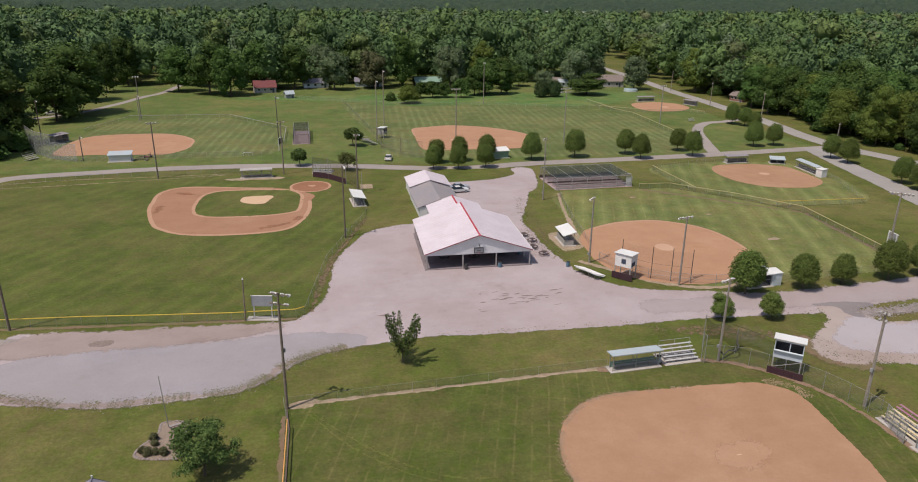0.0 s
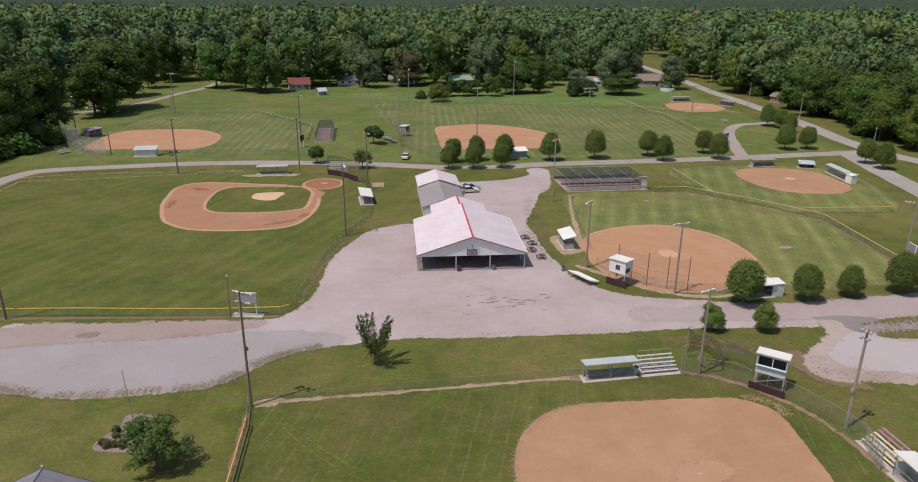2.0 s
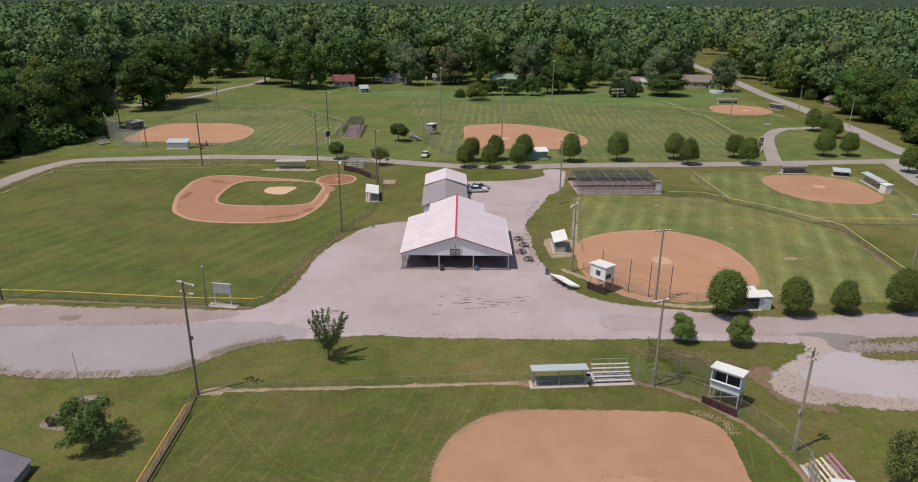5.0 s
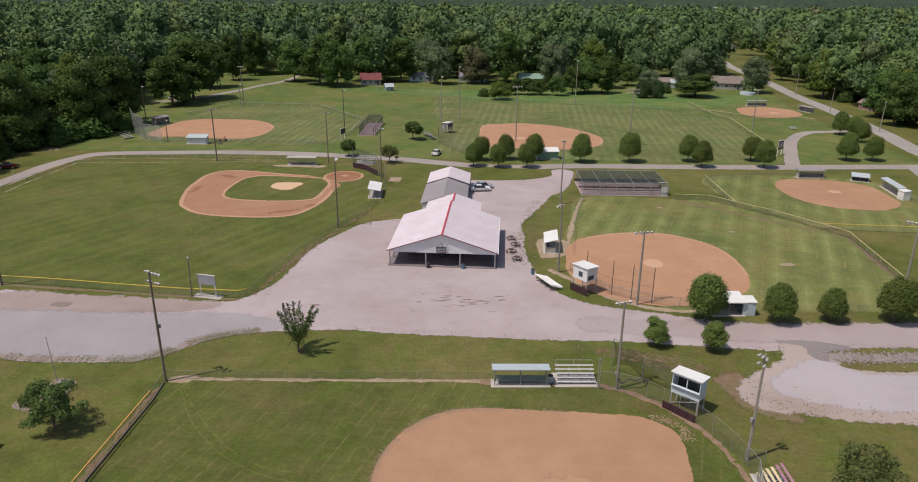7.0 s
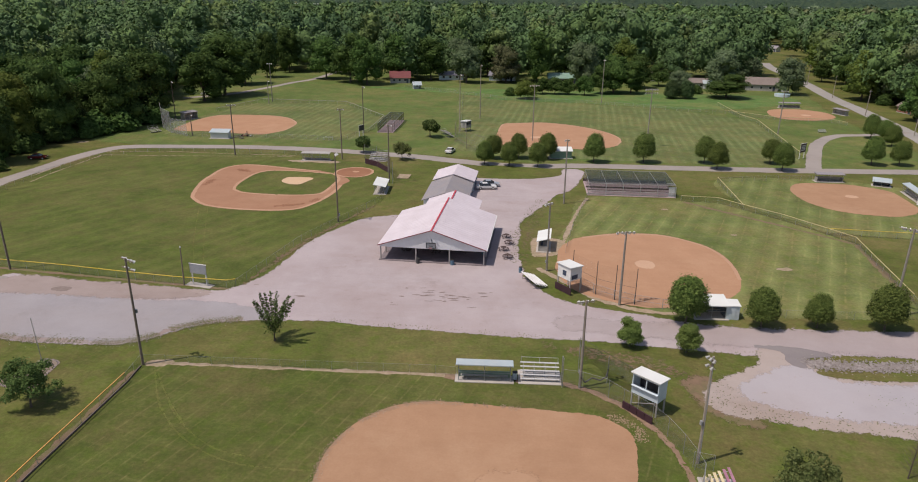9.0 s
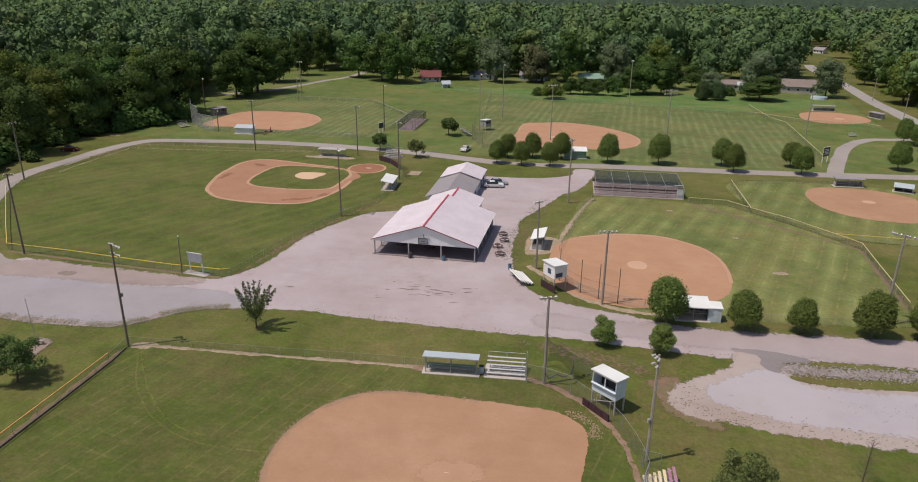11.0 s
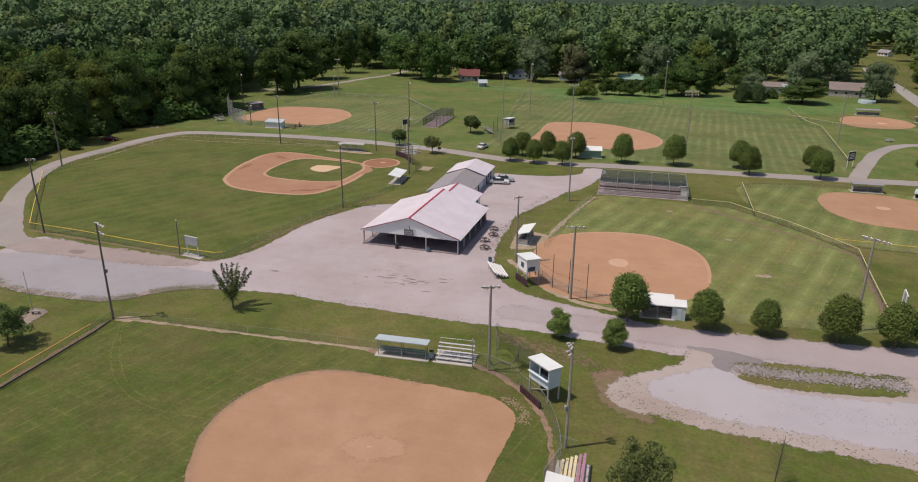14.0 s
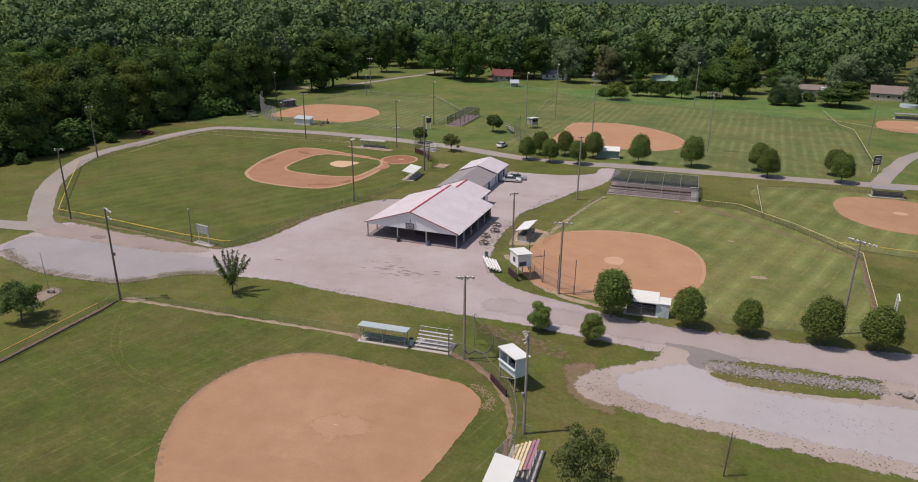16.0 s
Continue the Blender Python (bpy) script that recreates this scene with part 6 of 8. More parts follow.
fence([(-7.2, 210.3), (-7, 233.9), (-27.7, 263.4), (-61.9, 265.3), (-70.5, 240.7)], 1.2, 4.0, GREY_PLANK, None, "low outfield fence with weathered grey cap")
fence([(15.1, 297.9), (21.1, 220.1)], 1.2, 4.5)

# near backstop: tall posts, low rail and a sagging net
fence([(46.3, 66.3), (46.4, 65.8)], 3.8, 2.2, None, None, "tall steel gate post of the backstop", 0.05)
fence([(46.4, 65.8), (48.6, 65.4), (51.4, 64.1)], 2.4, 2.6, None, None, "chain-link backstop fence of the near field", 0.028, (1.0,))
fence([(51.4, 64.1), (52.8, 62.5), (55.4, 59.7), (56.6, 57.6), (57.6, 54.9), (58.2, 52.6), (58.5, 50.6)], 2.3, 2.4, None, None, "chain-link fence curving behind home plate", 0.026, (1.0,))
fence([(58.5, 50.6), (57.4, 47)], 2.3, 1.5, None, CHAIN_DENSE, "short dense chain-link fence beside the dugout", 0.045)
fence([(58.1, 53), (59.9, 52.6)], 1.8, 1.6)
t = thing("safety_net", "torn dark netting sagging between tall posts", "net", 0, 0)
bm = B()
ends = [Vector((48.5, 69.7)), Vector((51.6, 67.3)), Vector((56.1, 63.6))]
cols = []
for i in range(17):
    u = i / 16
    p = ends[0].lerp(ends[1], u * 2) if u < 0.5 else ends[1].lerp(ends[2], u * 2 - 1)
    hi = 4.4 - 1.6 * u - 0.5 * math.sin(u * math.pi * 3) ** 2
    lo = 0.5 + 0.9 * abs(math.sin(u * 7.0))
    cols.append([bm.verts.new((p.x + 0.3 * math.sin(5 * u + k), p.y + 0.25 * math.cos(4 * u + k), lo + (hi - lo) * k / 4)) for k in range(5)])
for c0, c1 in zip(cols, cols[1:]):
    for k in range(4):
        bm.faces.new((c0[k], c1[k], c1[k + 1], c0[k + 1]))
part("netting", bm, NET, t)
for p, h in ((ends[0], 4.5), (ends[1], 3.5), (ends[2], 3.0)):
    part("post", rod(B(), (*p, -0.1), (*p, h), 0.05, 0.05, 6), STEEL, t)
line = ((48.45, 65.75, 1.5), (48.9, 65.7, 0.9), (49.7, 66, 1.35), (50.6, 66, 1.1), (51.3, 66.3, 1.4), (51.6, 67.2, 1.9))
bm = B()
for a, b in zip(line, line[1:]):
    rod(bm, a, b, 0.1, 0.07, 6)
part("net_bundle", bm, DARK_METAL, t, "black net gathered into a sagging roll")
part("rope", rod(B(), (*ends[0], 4.4), (*ends[2], 2.9), 0.02, 0.02, 6), DARK_METAL, t)

# softball backstop
fence([(47.6, 101), (49.1, 96.9), (52.3, 92.4), (55.1, 90.4), (57.8, 89.1), (61.6, 88), (66.9, 87.5)], 1.6, 3.0, None, None, "chain-link backstop fence of the softball field", 0.04, (1.0, 0.5))
t = thing("backstop_net", "tall black backstop netting on slim steel posts", "backstop")
tall = [(49.4, 96.3, 5.4), (52.6, 92.1, 5.4), (55.2, 90.5, 5.5), (57.9, 89.2, 5.6)]
for x, y, h in tall:
    part("post", rod(B(), (x, y, -0.1), (x, y, h), 0.06, 0.05, 6), DARK_METAL, t)
for (x0, y0, h0), (x1, y1, h1) in zip(tall, tall[1:]):
    bm = B()
    bm.faces.new([bm.verts.new(v) for v in ((x0, y0, 1.0), (x1, y1, 1.0), (x1, y1, h1 - 0.5), (x0, y0, h0 - 0.5))])
    part("netting", bm, mesh_material("fine_netting", (0.06, 0.06, 0.06), 0.07), t)
    part("cable", rod(B(), (x0, y0, 2.6), (x1, y1, 2.6), 0.015, 0.015, 5), DARK_METAL, t)

# backstops of the other fields
t = thing("backstop", "tall grey chain-link backstop behind home plate", "backstop")
for a, b in (((-79.1, 216.8), (-73.8, 207.3)), ((-73.8, 207.3), (-67.5, 200.4)), ((-67.5, 200.4), (-60.2, 196.1))):
    h = 6.6 if a[0] < -68 else (4.6 if a[0] < -63.5 else 2.6)
    part("post", rod(B(), (*a, -0.1), (*a, h), 0.07, 0.06, 6), STEEL, t)
    bm = B()
    bm.faces.new([bm.verts.new(v) for v in ((*a, 0.05), (*b, 0.05), (*b, h), (*a, h))])
    part("wire_mesh", bm, CHAIN_DENSE, t)
    part("rail", rod(B(), (*a, h), (*b, h), 0.05, 0.05, 6), STEEL, t)
t = thing("backstop", "low dark-padded backstop with tall netting posts", "backstop")
for a, b in (((0.8, 168.5), (4.5, 165.7)), ((4.5, 165.7), (8.4, 160)), ((8.4, 160), (10.9, 152.1))):
    d = Vector(b) - Vector(a)
    yaw = math.degrees(math.atan2(d.y, d.x))
    if a[0] < 8:
        part("padding", box(B(), ((a[0] + b[0]) / 2, (a[1] + b[1]) / 2, 0.7), (d.length, 0.12, 1.3), yaw), MAROON, t)
    part("post", rod(B(), (*a, -0.1), (*a, 5.2), 0.07, 0.06, 6), STEEL, t)
    bm = B()
    bm.faces.new([bm.verts.new(v) for v in ((*a, 1.35), (*b, 1.35), (*b, 5.0), (*a, 5.0))])
    part("wire_mesh", bm, NET, t)
part("post", rod(B(), (11.4, 150, -0.1), (11.4, 150, 5.2), 0.07, 0.06, 6), STEEL, t)
t = thing("backstop", "tall rusty chain-link backstop on pipe posts", "backstop")
for a, b in (((20.5, 209.3), (21.1, 199.6)), ((21.1, 199.6), (25.4, 189.8)), ((25.4, 189.8), (30.9, 184.3))):
    part("post", rod(B(), (*a, -0.1), (*a, 5.0), 0.06, 0.06, 6), POLE_WOOD, t)
    bm = B()
    bm.faces.new([bm.verts.new(v) for v in ((*a, 0.05), (*b, 0.05), (*b, 4.6), (*a, 4.6))])
    part("wire_mesh", bm, CHAIN, t)
    for z in (1.2, 4.6):
        part("rail", rod(B(), (*a, z), (*b, z), 0.04, 0.04, 6), POLE_WOOD, t)

# ---------------- dugouts, booths, bleachers ----------------


def dugout(x, y, yaw, w, d, h0, h1, roof, wall, label, back=1.2, sides=True, screen=True, bench=GREY_PLANK, pad=CONCRETE):
    """Origin at the middle of the open front; depth runs along its own +y. h0, h1: the roof's height at front and back."""
    t = thing("dugout", label, "dugout", x, y, 0, yaw, "dugouts")
    part("slab", box(B(), (0, d / 2, 0.04), (w + 0.8, d + 0.7, 0.12), bevel=0.02), pad, t)
    ov = 0.3
    s = (h1 - h0) / d
    part("roof", slab(B(), [(-w / 2 - ov, -ov, h0 - s * ov + 0.1), (w / 2 + ov, -ov, h0 - s * ov + 0.1), (w / 2 + ov, d + ov, h1 + s * ov + 0.1), (-w / 2 - ov, d + ov, h1 + s * ov + 0.1)], 0.12), roof, t)
    part("back_wall", box(B(), (0, d - 0.06, 0.1 + back / 2), (w, 0.1, back)), wall, t)
    if sides:
        for u in (-1, 1):
            part("side_wall", box(B(), (u * (w / 2 - 0.05), d / 2, 0.1 + back / 2), (0.1, d - 0.25, back)), wall, t)
    n = max(2, round(w / 2.6))
    for i in range(n + 1):
        u = -w / 2 + w * i / n
        part("post", rod(B(), (u, 0.02, 0.1), (u, 0.02, h0), 0.05, 0.05, 6), STEEL, t)
        part("post", rod(B(), (u, d - 0.16, 0.1), (u, d - 0.16, h1), 0.05, 0.05, 6), STEEL, t)
    bb = part("bench", box(B(), (0, d - 0.55, 0.55), (w - 0.5, 0.36, 0.06), bevel=0.01), bench, t)
    for u in (-w / 3, 0, w / 3):
        part("bench_leg", box(B(), (u, d - 0.55, 0.31), (0.08, 0.3, 0.42)), GREY_PAINT, t)
    if screen:
        bm = B()
        bm.faces.new([bm.verts.new(v) for v in ((-w / 2, 0, 0.1), (w / 2, 0, 0.1), (w / 2, 0, h0 - 0.1), (-w / 2, 0, h0 - 0.1))])
        part("wire_mesh", bm, CHAIN, t)
        part("rail", rod(B(), (-w / 2, 0, 1.2), (w / 2, 0, 1.2), 0.03, 0.03, 6), STEEL, t)
    return t


def bleacher(x, y, yaw, w, rows, label, planks=ALU, last=None, pad=True, rise=0.32, run=0.62, rail=True):
    """Origin at the middle of the lowest front; rows climb along its own +y."""
    t = thing("bleacher", label, "bleachers", x, y, 0, yaw, "bleachers")
    if pad:
        part("slab", box(B(), (0, rows * run / 2, 0.03), (w + 0.5, rows * run + 0.8, 0.1), bevel=0.02), CONCRETE, t)
    for i in range(rows):
        z, v = 0.42 + rise * i, 0.2 + run * i
        mat = last if last and i >= rows - 2 else planks
        part("seat_plank", box(B(), (0, v, z), (w, 0.27, 0.05), bevel=0.01), mat, t)
        if i:
            part("foot_plank", box(B(), (0, v - 0.30, z - 0.34), (w, 0.2, 0.04), bevel=0.01), planks if not last else GREY_PLANK, t)
    top = 0.42 + rise * (rows - 1)
    for u in (-w * 0.42, -w * 0.14, w * 0.14, w * 0.42):
        bm = B()
        rod(bm, (u, 0.15, 0.36), (u, 0.2 + run * (rows - 1), top - 0.05), 0.03, 0.03, 6)
        rod(bm, (u, 0.1, 0.08), (u, 0.3 + run * (rows - 1), 0.08), 0.03, 0.03, 6)
        for i in range(rows):
            rod(bm, (u, 0.2 + run * i, 0.08), (u, 0.2 + run * i, 0.40 + rise * i), 0.025, 0.025, 6)
        part("frame", bm, GREY_PAINT, t)
    if rail:
        v = 0.35 + run * (rows - 1)
        for u in (-w / 2 + 0.1, 0, w / 2 - 0.1):
            part("rail_post", rod(B(), (u, v, top - 0.3), (u, v, top + 0.6), 0.025, 0.025, 6), STEEL, t)
        part("hand_rail", rod(B(), (-w / 2 + 0.1, v, top + 0.6), (w / 2 - 0.1, v, top + 0.6), 0.03, 0.03, 6), STEEL, t)
    return t


def press_box(x, y, yaw, w, d, floor_z, top_z, label, wall, side, open_front=True):
    """A small box on stilts; its window side looks along its own -y. Origin under its middle."""
    t = thing("announcer_booth", label, "booth", x, y, 0, yaw)
    for u in (-1, 1):
        for v in (-1, 1):
            part("stilt", box(B(), (u * (w / 2 - 0.08), v * (d / 2 - 0.08), floor_z / 2 - 0.05), (0.14, 0.14, floor_z + 0.1)), GREY_PLANK, t)
    part("floor", box(B(), (0, 0, floor_z + 0.05), (w, d, 0.12)), wall, t)
    hh = top_z - floor_z - 0.15
    part("back_wall", box(B(), (0, d / 2 - 0.04, floor_z + 0.1 + hh / 2), (w, 0.07, hh)), side, t)
    for u in (-1, 1):
        part("side_wall", box(B(), (u * (w / 2 - 0.035), 0, floor_z + 0.1 + hh / 2), (0.07, d - 0.16, hh - 0.05)), side, t)
    if open_front:
        part("front_wall", box(B(), (0, -d / 2 + 0.04, floor_z + 0.1 + hh * 0.2), (w, 0.07, hh * 0.4)), wall, t)
        part("lintel", box(B(), (0, -d / 2 + 0.04, top_z - 0.12), (w, 0.07, 0.14)), wall, t)
        for u in (-w / 2 + 0.06, 0.08, w / 2 - 0.06):
            part("mullion", box(B(), (u, -d / 2 + 0.03, floor_z + 0.1 + hh * 0.66), (0.09, 0.09, hh * 0.52)), wall, t)
        part("counter", box(B(), (0, -d / 2 - 0.1, floor_z + 0.1 + hh * 0.41), (w, 0.32, 0.05)), wall, t)
        part("inner_lining", box(B(), (0, d / 2 - 0.12, floor_z + 0.1 + hh / 2), (w - 0.2, 0.03, hh - 0.1)), DARK_IN, t)
    else:
        part("front_wall", box(B(), (0, -d / 2 + 0.04, floor_z + 0.1 + hh / 2), (w, 0.07, hh)), wall, t)
        part("hatch", box(B(), (0.1, -d / 2 - 0.01, floor_z + 0.1 + hh * 0.45), (0.75, 0.05, hh * 0.42)), BLUE_PAINT, t)
    o = 0.18
    part("roof", slab(B(), [(-w / 2 - o, -d / 2 - o, top_z + 0.18), (w / 2 + o, -d / 2 - o, top_z + 0.18), (w / 2 + o, d / 2 + o, top_z + 0.02), (-w / 2 - o, d / 2 + o, top_z + 0.02)], 0.1), ROOF_PALE, t)
    part("brace", rod(B(), (-w / 2 + 0.1, -d / 2 + 0.08, 0.4), (w / 2 - 0.1, -d / 2 + 0.08, floor_z - 0.1), 0.04, 0.04, 6), GREY_PLANK, t)
    return t


# near field
dugout(37.5, 66.1, 2, 6.0, 1.05, 2.2, 2.1, ROOF_BLUE, GREEN_PAINT, "open dugout with pale blue metal roof and green bench wall", 0.75, False)
bleacher(43.9, 66.5, 2, 4.5, 5, "aluminium bleacher of five rows on concrete", ALU, None, True, 0.27, 0.46)
press_box(55.35, 62.5, -41, 3.2, 1.7, 1.75, 4.1, "pale blue announcer booth on stilts with open windows", PALE_BLUE, PALE_BLUE)
t = thing("kickboard", "dark maroon padded board along the backstop", "padding", 54.05, 61.0, 0, -48)
for i in range(4):
    part("pad", box(B(), (-1.5 + 1.0 * i, 0.0, 0.45), (0.98, 0.14, 0.9), bevel=0.03), MAROON, t)
dugout(58.0, 43.2, -90, 5.8, 1.8, 2.55, 2.3, ROOF_PALE, PALE_BLUE, "dugout with white metal roof beside the bleachers", 1.5)
bleacher(58.55, 48.9, -90, 4.8, 6, "bleacher with cream planks and faded purple upper planks", TAN_PLANK, PINK_PLANK, True, 0.22, 0.4, False)
# softball field by the pavilion
dugout(46.3, 111.5, 86, 4.9, 1.8, 2.5, 2.0, ROOF_PALE, BLOCK, "sloping white-roofed dugout beside the softball field", 1.0, True, True, BLUE_PAINT)
booth = press_box(48.7, 93.3, -50, 2.75, 2.3, 2.2, 4.2, "white announcer booth on stilts behind the softball backstop", WHITE_PAINT, WHITE_PAINT, False)
part("side_window", box(B(), (1.38, -0.3, 2.7), (0.06, 1.2, 0.65)), BLUE_PAINT, booth)
part("doorway", box(B(), (-1.38, 0.35, 3.0), (0.06, 0.85, 1.6)), DARK_IN, booth)
part("skirt", box(B(), (0, -1.2, 0.6), (3.4, 0.08, 1.1)), MAROON, booth, "dark padded panel under the booth")
bleacher(44.6, 95.9, 116, 4.8, 5, "low white-planked bleacher on the gravel edge", WHITE_PAINT, None, False, 0.18, 0.5, False)
dugout(67.8, 85.6, 2, 3.9, 2.6, 2.1, 2.4, ROOF_PALE, BLUE_PAINT, "white-roofed dugout half hidden by a pear tree", 1.5)
t = thing("storage_shed", "small white storage shed beside the dugout", "shed", 70.6, 86.6, 0, 0)
part("wall", box(B(), (0, 0, 1.05), (1.8, 1.9, 2.1), bevel=0.02), PALE_BLUE, t)
part("roof", box(B(), (0, 0, 2.16), (2.0, 2.1, 0.1), tilt=4), ROOF_PALE, t)
part("door", box(B(), (0, -0.96, 0.95), (0.85, 0.05, 1.8), bevel=0.01), PALE_BLUE, t)
# baseball field
dugout(8.85, 143.9, -86, 6.2, 2.2, 2.15, 1.75, ROOF_PALE, GREY_PLANK, "white-roofed dugout beside the baseball field", 0.6, False)
dugout(-12.7, 169.8, 1, 7.0, 1.2, 2.0, 2.1, GREY_PLANK, GREY_PLANK, "grey chain-link players' bench shelter behind the baseball fence", 0.5, False, True)
patch("bare_earth", [(-20, 169.6), (-16, 170.2), (-12, 169.5), (-8, 170.4), (-6, 169), (-8.5, 167.6), (-13, 168.2), (-17.5, 168)], 0.0235, SANDY, "pale worn ground round the players' bench", "soil", 0.3, 0.4, fray=0.8, bare=0.5)
t = thing("field_drag", "small rusty infield drag and rake parked beside the dugout", "machine", -43.2, 198.4, 0, 12)
part("frame", box(B(), (0, 0, 0.34), (2.2, 0.9, 0.1), bevel=0.02), RAKE_TRIM, t)
part("tow_bar", rod(B(), (-1.1, 0, 0.34), (-2.2, 0.05, 0.45), 0.05, 0.05, 6), DARK_METAL, t)
part("upright", box(B(), (0.7, 0, 0.95), (0.16, 0.5, 1.3), bevel=0.03), RAKE_TRIM, t)
part("seat", box(B(), (0.35, 0, 0.78), (0.5, 0.5, 0.1), bevel=0.03), DARK_METAL, t)
for u, v in ((-0.8, -0.55), (-0.8, 0.55), (0.8, -0.55), (0.8, 0.55)):
    part("wheel", rod(B(), (u, v - 0.09, 0.27), (u, v + 0.09, 0.27), 0.27, 0.27, 14), RUBBER, t)
part("rake", box(B(), (1.7, 0, 0.2), (0.5, 1.8, 0.12), bevel=0.02), GREY_PAINT, t)
patch("brush_pile", ellipse(-86.3, 184, 1.6, 0.9, 15), 0.03, SANDY, "pale heap of sand and brush at the wood's edge", "soil", 0.3, 0.3, fray=0.4)
bleacher(3.1, 171.7, -8, 4.6, 5, "aluminium bleacher behind the baseball backstop")
t = thing("concrete_pad", "square pale concrete pad in the grass", "slab", 12.9, 156.7, 0, -2)
part("slab", box(B(), (0, 0, 0.05), (2.9, 3.9, 0.14), bevel=0.02), SANDY, t)
# corner field
dugout(-49.3, 196.0, 182, 5.4, 2.2, 2.4, 1.9, ROOF_BLUE, WHITE_METAL, "pale slatted dugout with blue-grey roof at the corner field", 1.7)
dugout(-72, 223.6, 62, 5.0, 2.4, 2.4, 2.6, SHINGLE, BLOCK, "grey-roofed block dugout under the trees", 2.0)
bleacher(-72, 200.1, 60, 3.4, 4, "small weathered bleacher at the wood's edge", GREY_PLANK, None, False)
for x, y, yaw in ((-44.4, 195.3, 20), (-42.4, 194.6, 75)):
    bleacher(x, y, yaw, 1.9, 2, "small dark players' bench beside the corner field", BROWN_PLANK, None, False, 0.3, 0.4, False)
# far field
dugout(51.45, 183.0, 186, 5.6, 2.4, 2.6, 2.1, ROOF_PALE, GREEN_PAINT, "green dugout with white roof beside the far field", 1.9)
press_box(23, 216.2, 60, 2.8, 2.2, 1.2, 3.2, "small grey announcer booth behind the far backstop", BLOCK, BLOCK)
bleacher(17.9, 210.6, 140, 3.4, 4, "small weathered bleacher behind the far backstop", GREY_PLANK, None, False)
bleacher(19.8, 206.2, 120, 3.0, 4, "small weathered bleacher on the lawn", GREY_PLANK, None, False)
# small field by the street
dugout(114.7, 164, 1, 6.0, 1.5, 1.9, 2.0, SHINGLE, GREY_PLANK, "low dark dugout of the small field", 1.0)
dugout(125.2, 161.2, -24, 3.4, 1.7, 1.2, 1.6, ROOF_BLUE, BLUE_PAINT, "low blue-roofed booth behind the small field", 1.3, True, False)
dugout(127.3, 152.5, -97, 9.2, 0.9, 2.0, 2.15, ROOF_BLUE, GREY_PLANK, "long narrow pale-roofed dugout of the small field", 0.9, False)
t = thing("storage_shed", "small white shed at the dugout's end", "shed", 126.9, 146.2, 0, -80)
part("wall", box(B(), (0, 0, 1.0), (1.8, 1.8, 2.0), bevel=0.02), WHITE_PAINT, t)
part("roof", box(B(), (0, 0, 2.06), (2.0, 2.0, 0.1), tilt=4), ROOF_PALE, t)
dugout(145.5, 279.9, 0, 7.6, 1.5, 1.9, 2.0, SHINGLE, GREY_PLANK, "far chain-link dugout beside the street field", 0.9)
dugout(158.6, 266.5, -70, 6.0, 1.5, 1.9, 2.0, SHINGLE, BLOCK, "far grey-roofed dugout beside the street field", 1.4)
bleacher(138.1, 228.3, 10, 2.6, 3, "small bench on the lawn by the street", ALU, None, False, 0.3, 0.4, False)

# ---------------- batting cages ----------------


def cage(x0, y0, x1, y1, h, bays, label, top, side, concrete=CONCRETE, yellow=False):
    t = thing("batting_cage", label, "batting cage", (x0 + x1) / 2, (y0 + y1) / 2)
    w, d = (x1 - x0) / 2, (y1 - y0) / 2
    part("slab", box(B(), (0, 0, 0.03), (2 * w + 0.6, 2 * d + 0.6, 0.1), bevel=0.02), concrete, t)
    along_x = w > d
    n = bays
    for i in range(n + 1):
        u = -1 + 2 * i / n
        ends = ((u * w, -d), (u * w, d)) if along_x else ((-w, u * d), (w, u * d))
        for e in ends:
            part("post", rod(B(), (*e, 0), (*e, h), 0.06, 0.06, 6), STEEL if along_x else DARK_METAL, t)
        part("beam", rod(B(), (*ends[0], h), (*ends[1], h), 0.035, 0.035, 6), GREY_PAINT if along_x else DARK_METAL, t)
    for v in (-1, 1):
        a, b = ((-w, v * d), (w, v * d)) if along_x else ((v * w, -d), (v * w, d))
        for z in (h, h * 0.36):
            part("rail", rod(B(), (*a, z), (*b, z), 0.05, 0.05, 6), GREY_PLANK if yellow else STEEL, t)
    corners = [(-w, -d), (w, -d), (w, d), (-w, d)]
    for a, b in zip(corners, corners[1:] + corners[:1]):
        bm = B()
        bm.faces.new([bm.verts.new(v) for v in ((*a, 0.1), (*b, 0.1), (*b, h), (*a, h))])
        part("side_netting", bm, side, t)
    bm = B()
    nx, ny = 14, 8
    grid = [[bm.verts.new((-w + 2 * w * i / nx, -d + 2 * d * j / ny, h - 0.02 - 0.22 * abs(math.sin(math.pi * i * n / nx)) * math.sin(math.pi * j / ny))) for j in range(ny + 1)] for i in range(nx + 1)]
    for i in range(nx):
        for j in range(ny):
            bm.faces.new((grid[i][j], grid[i + 1][j], grid[i + 1][j + 1], grid[i][j + 1]))
    part("top_netting", bm, top, t)
    return t


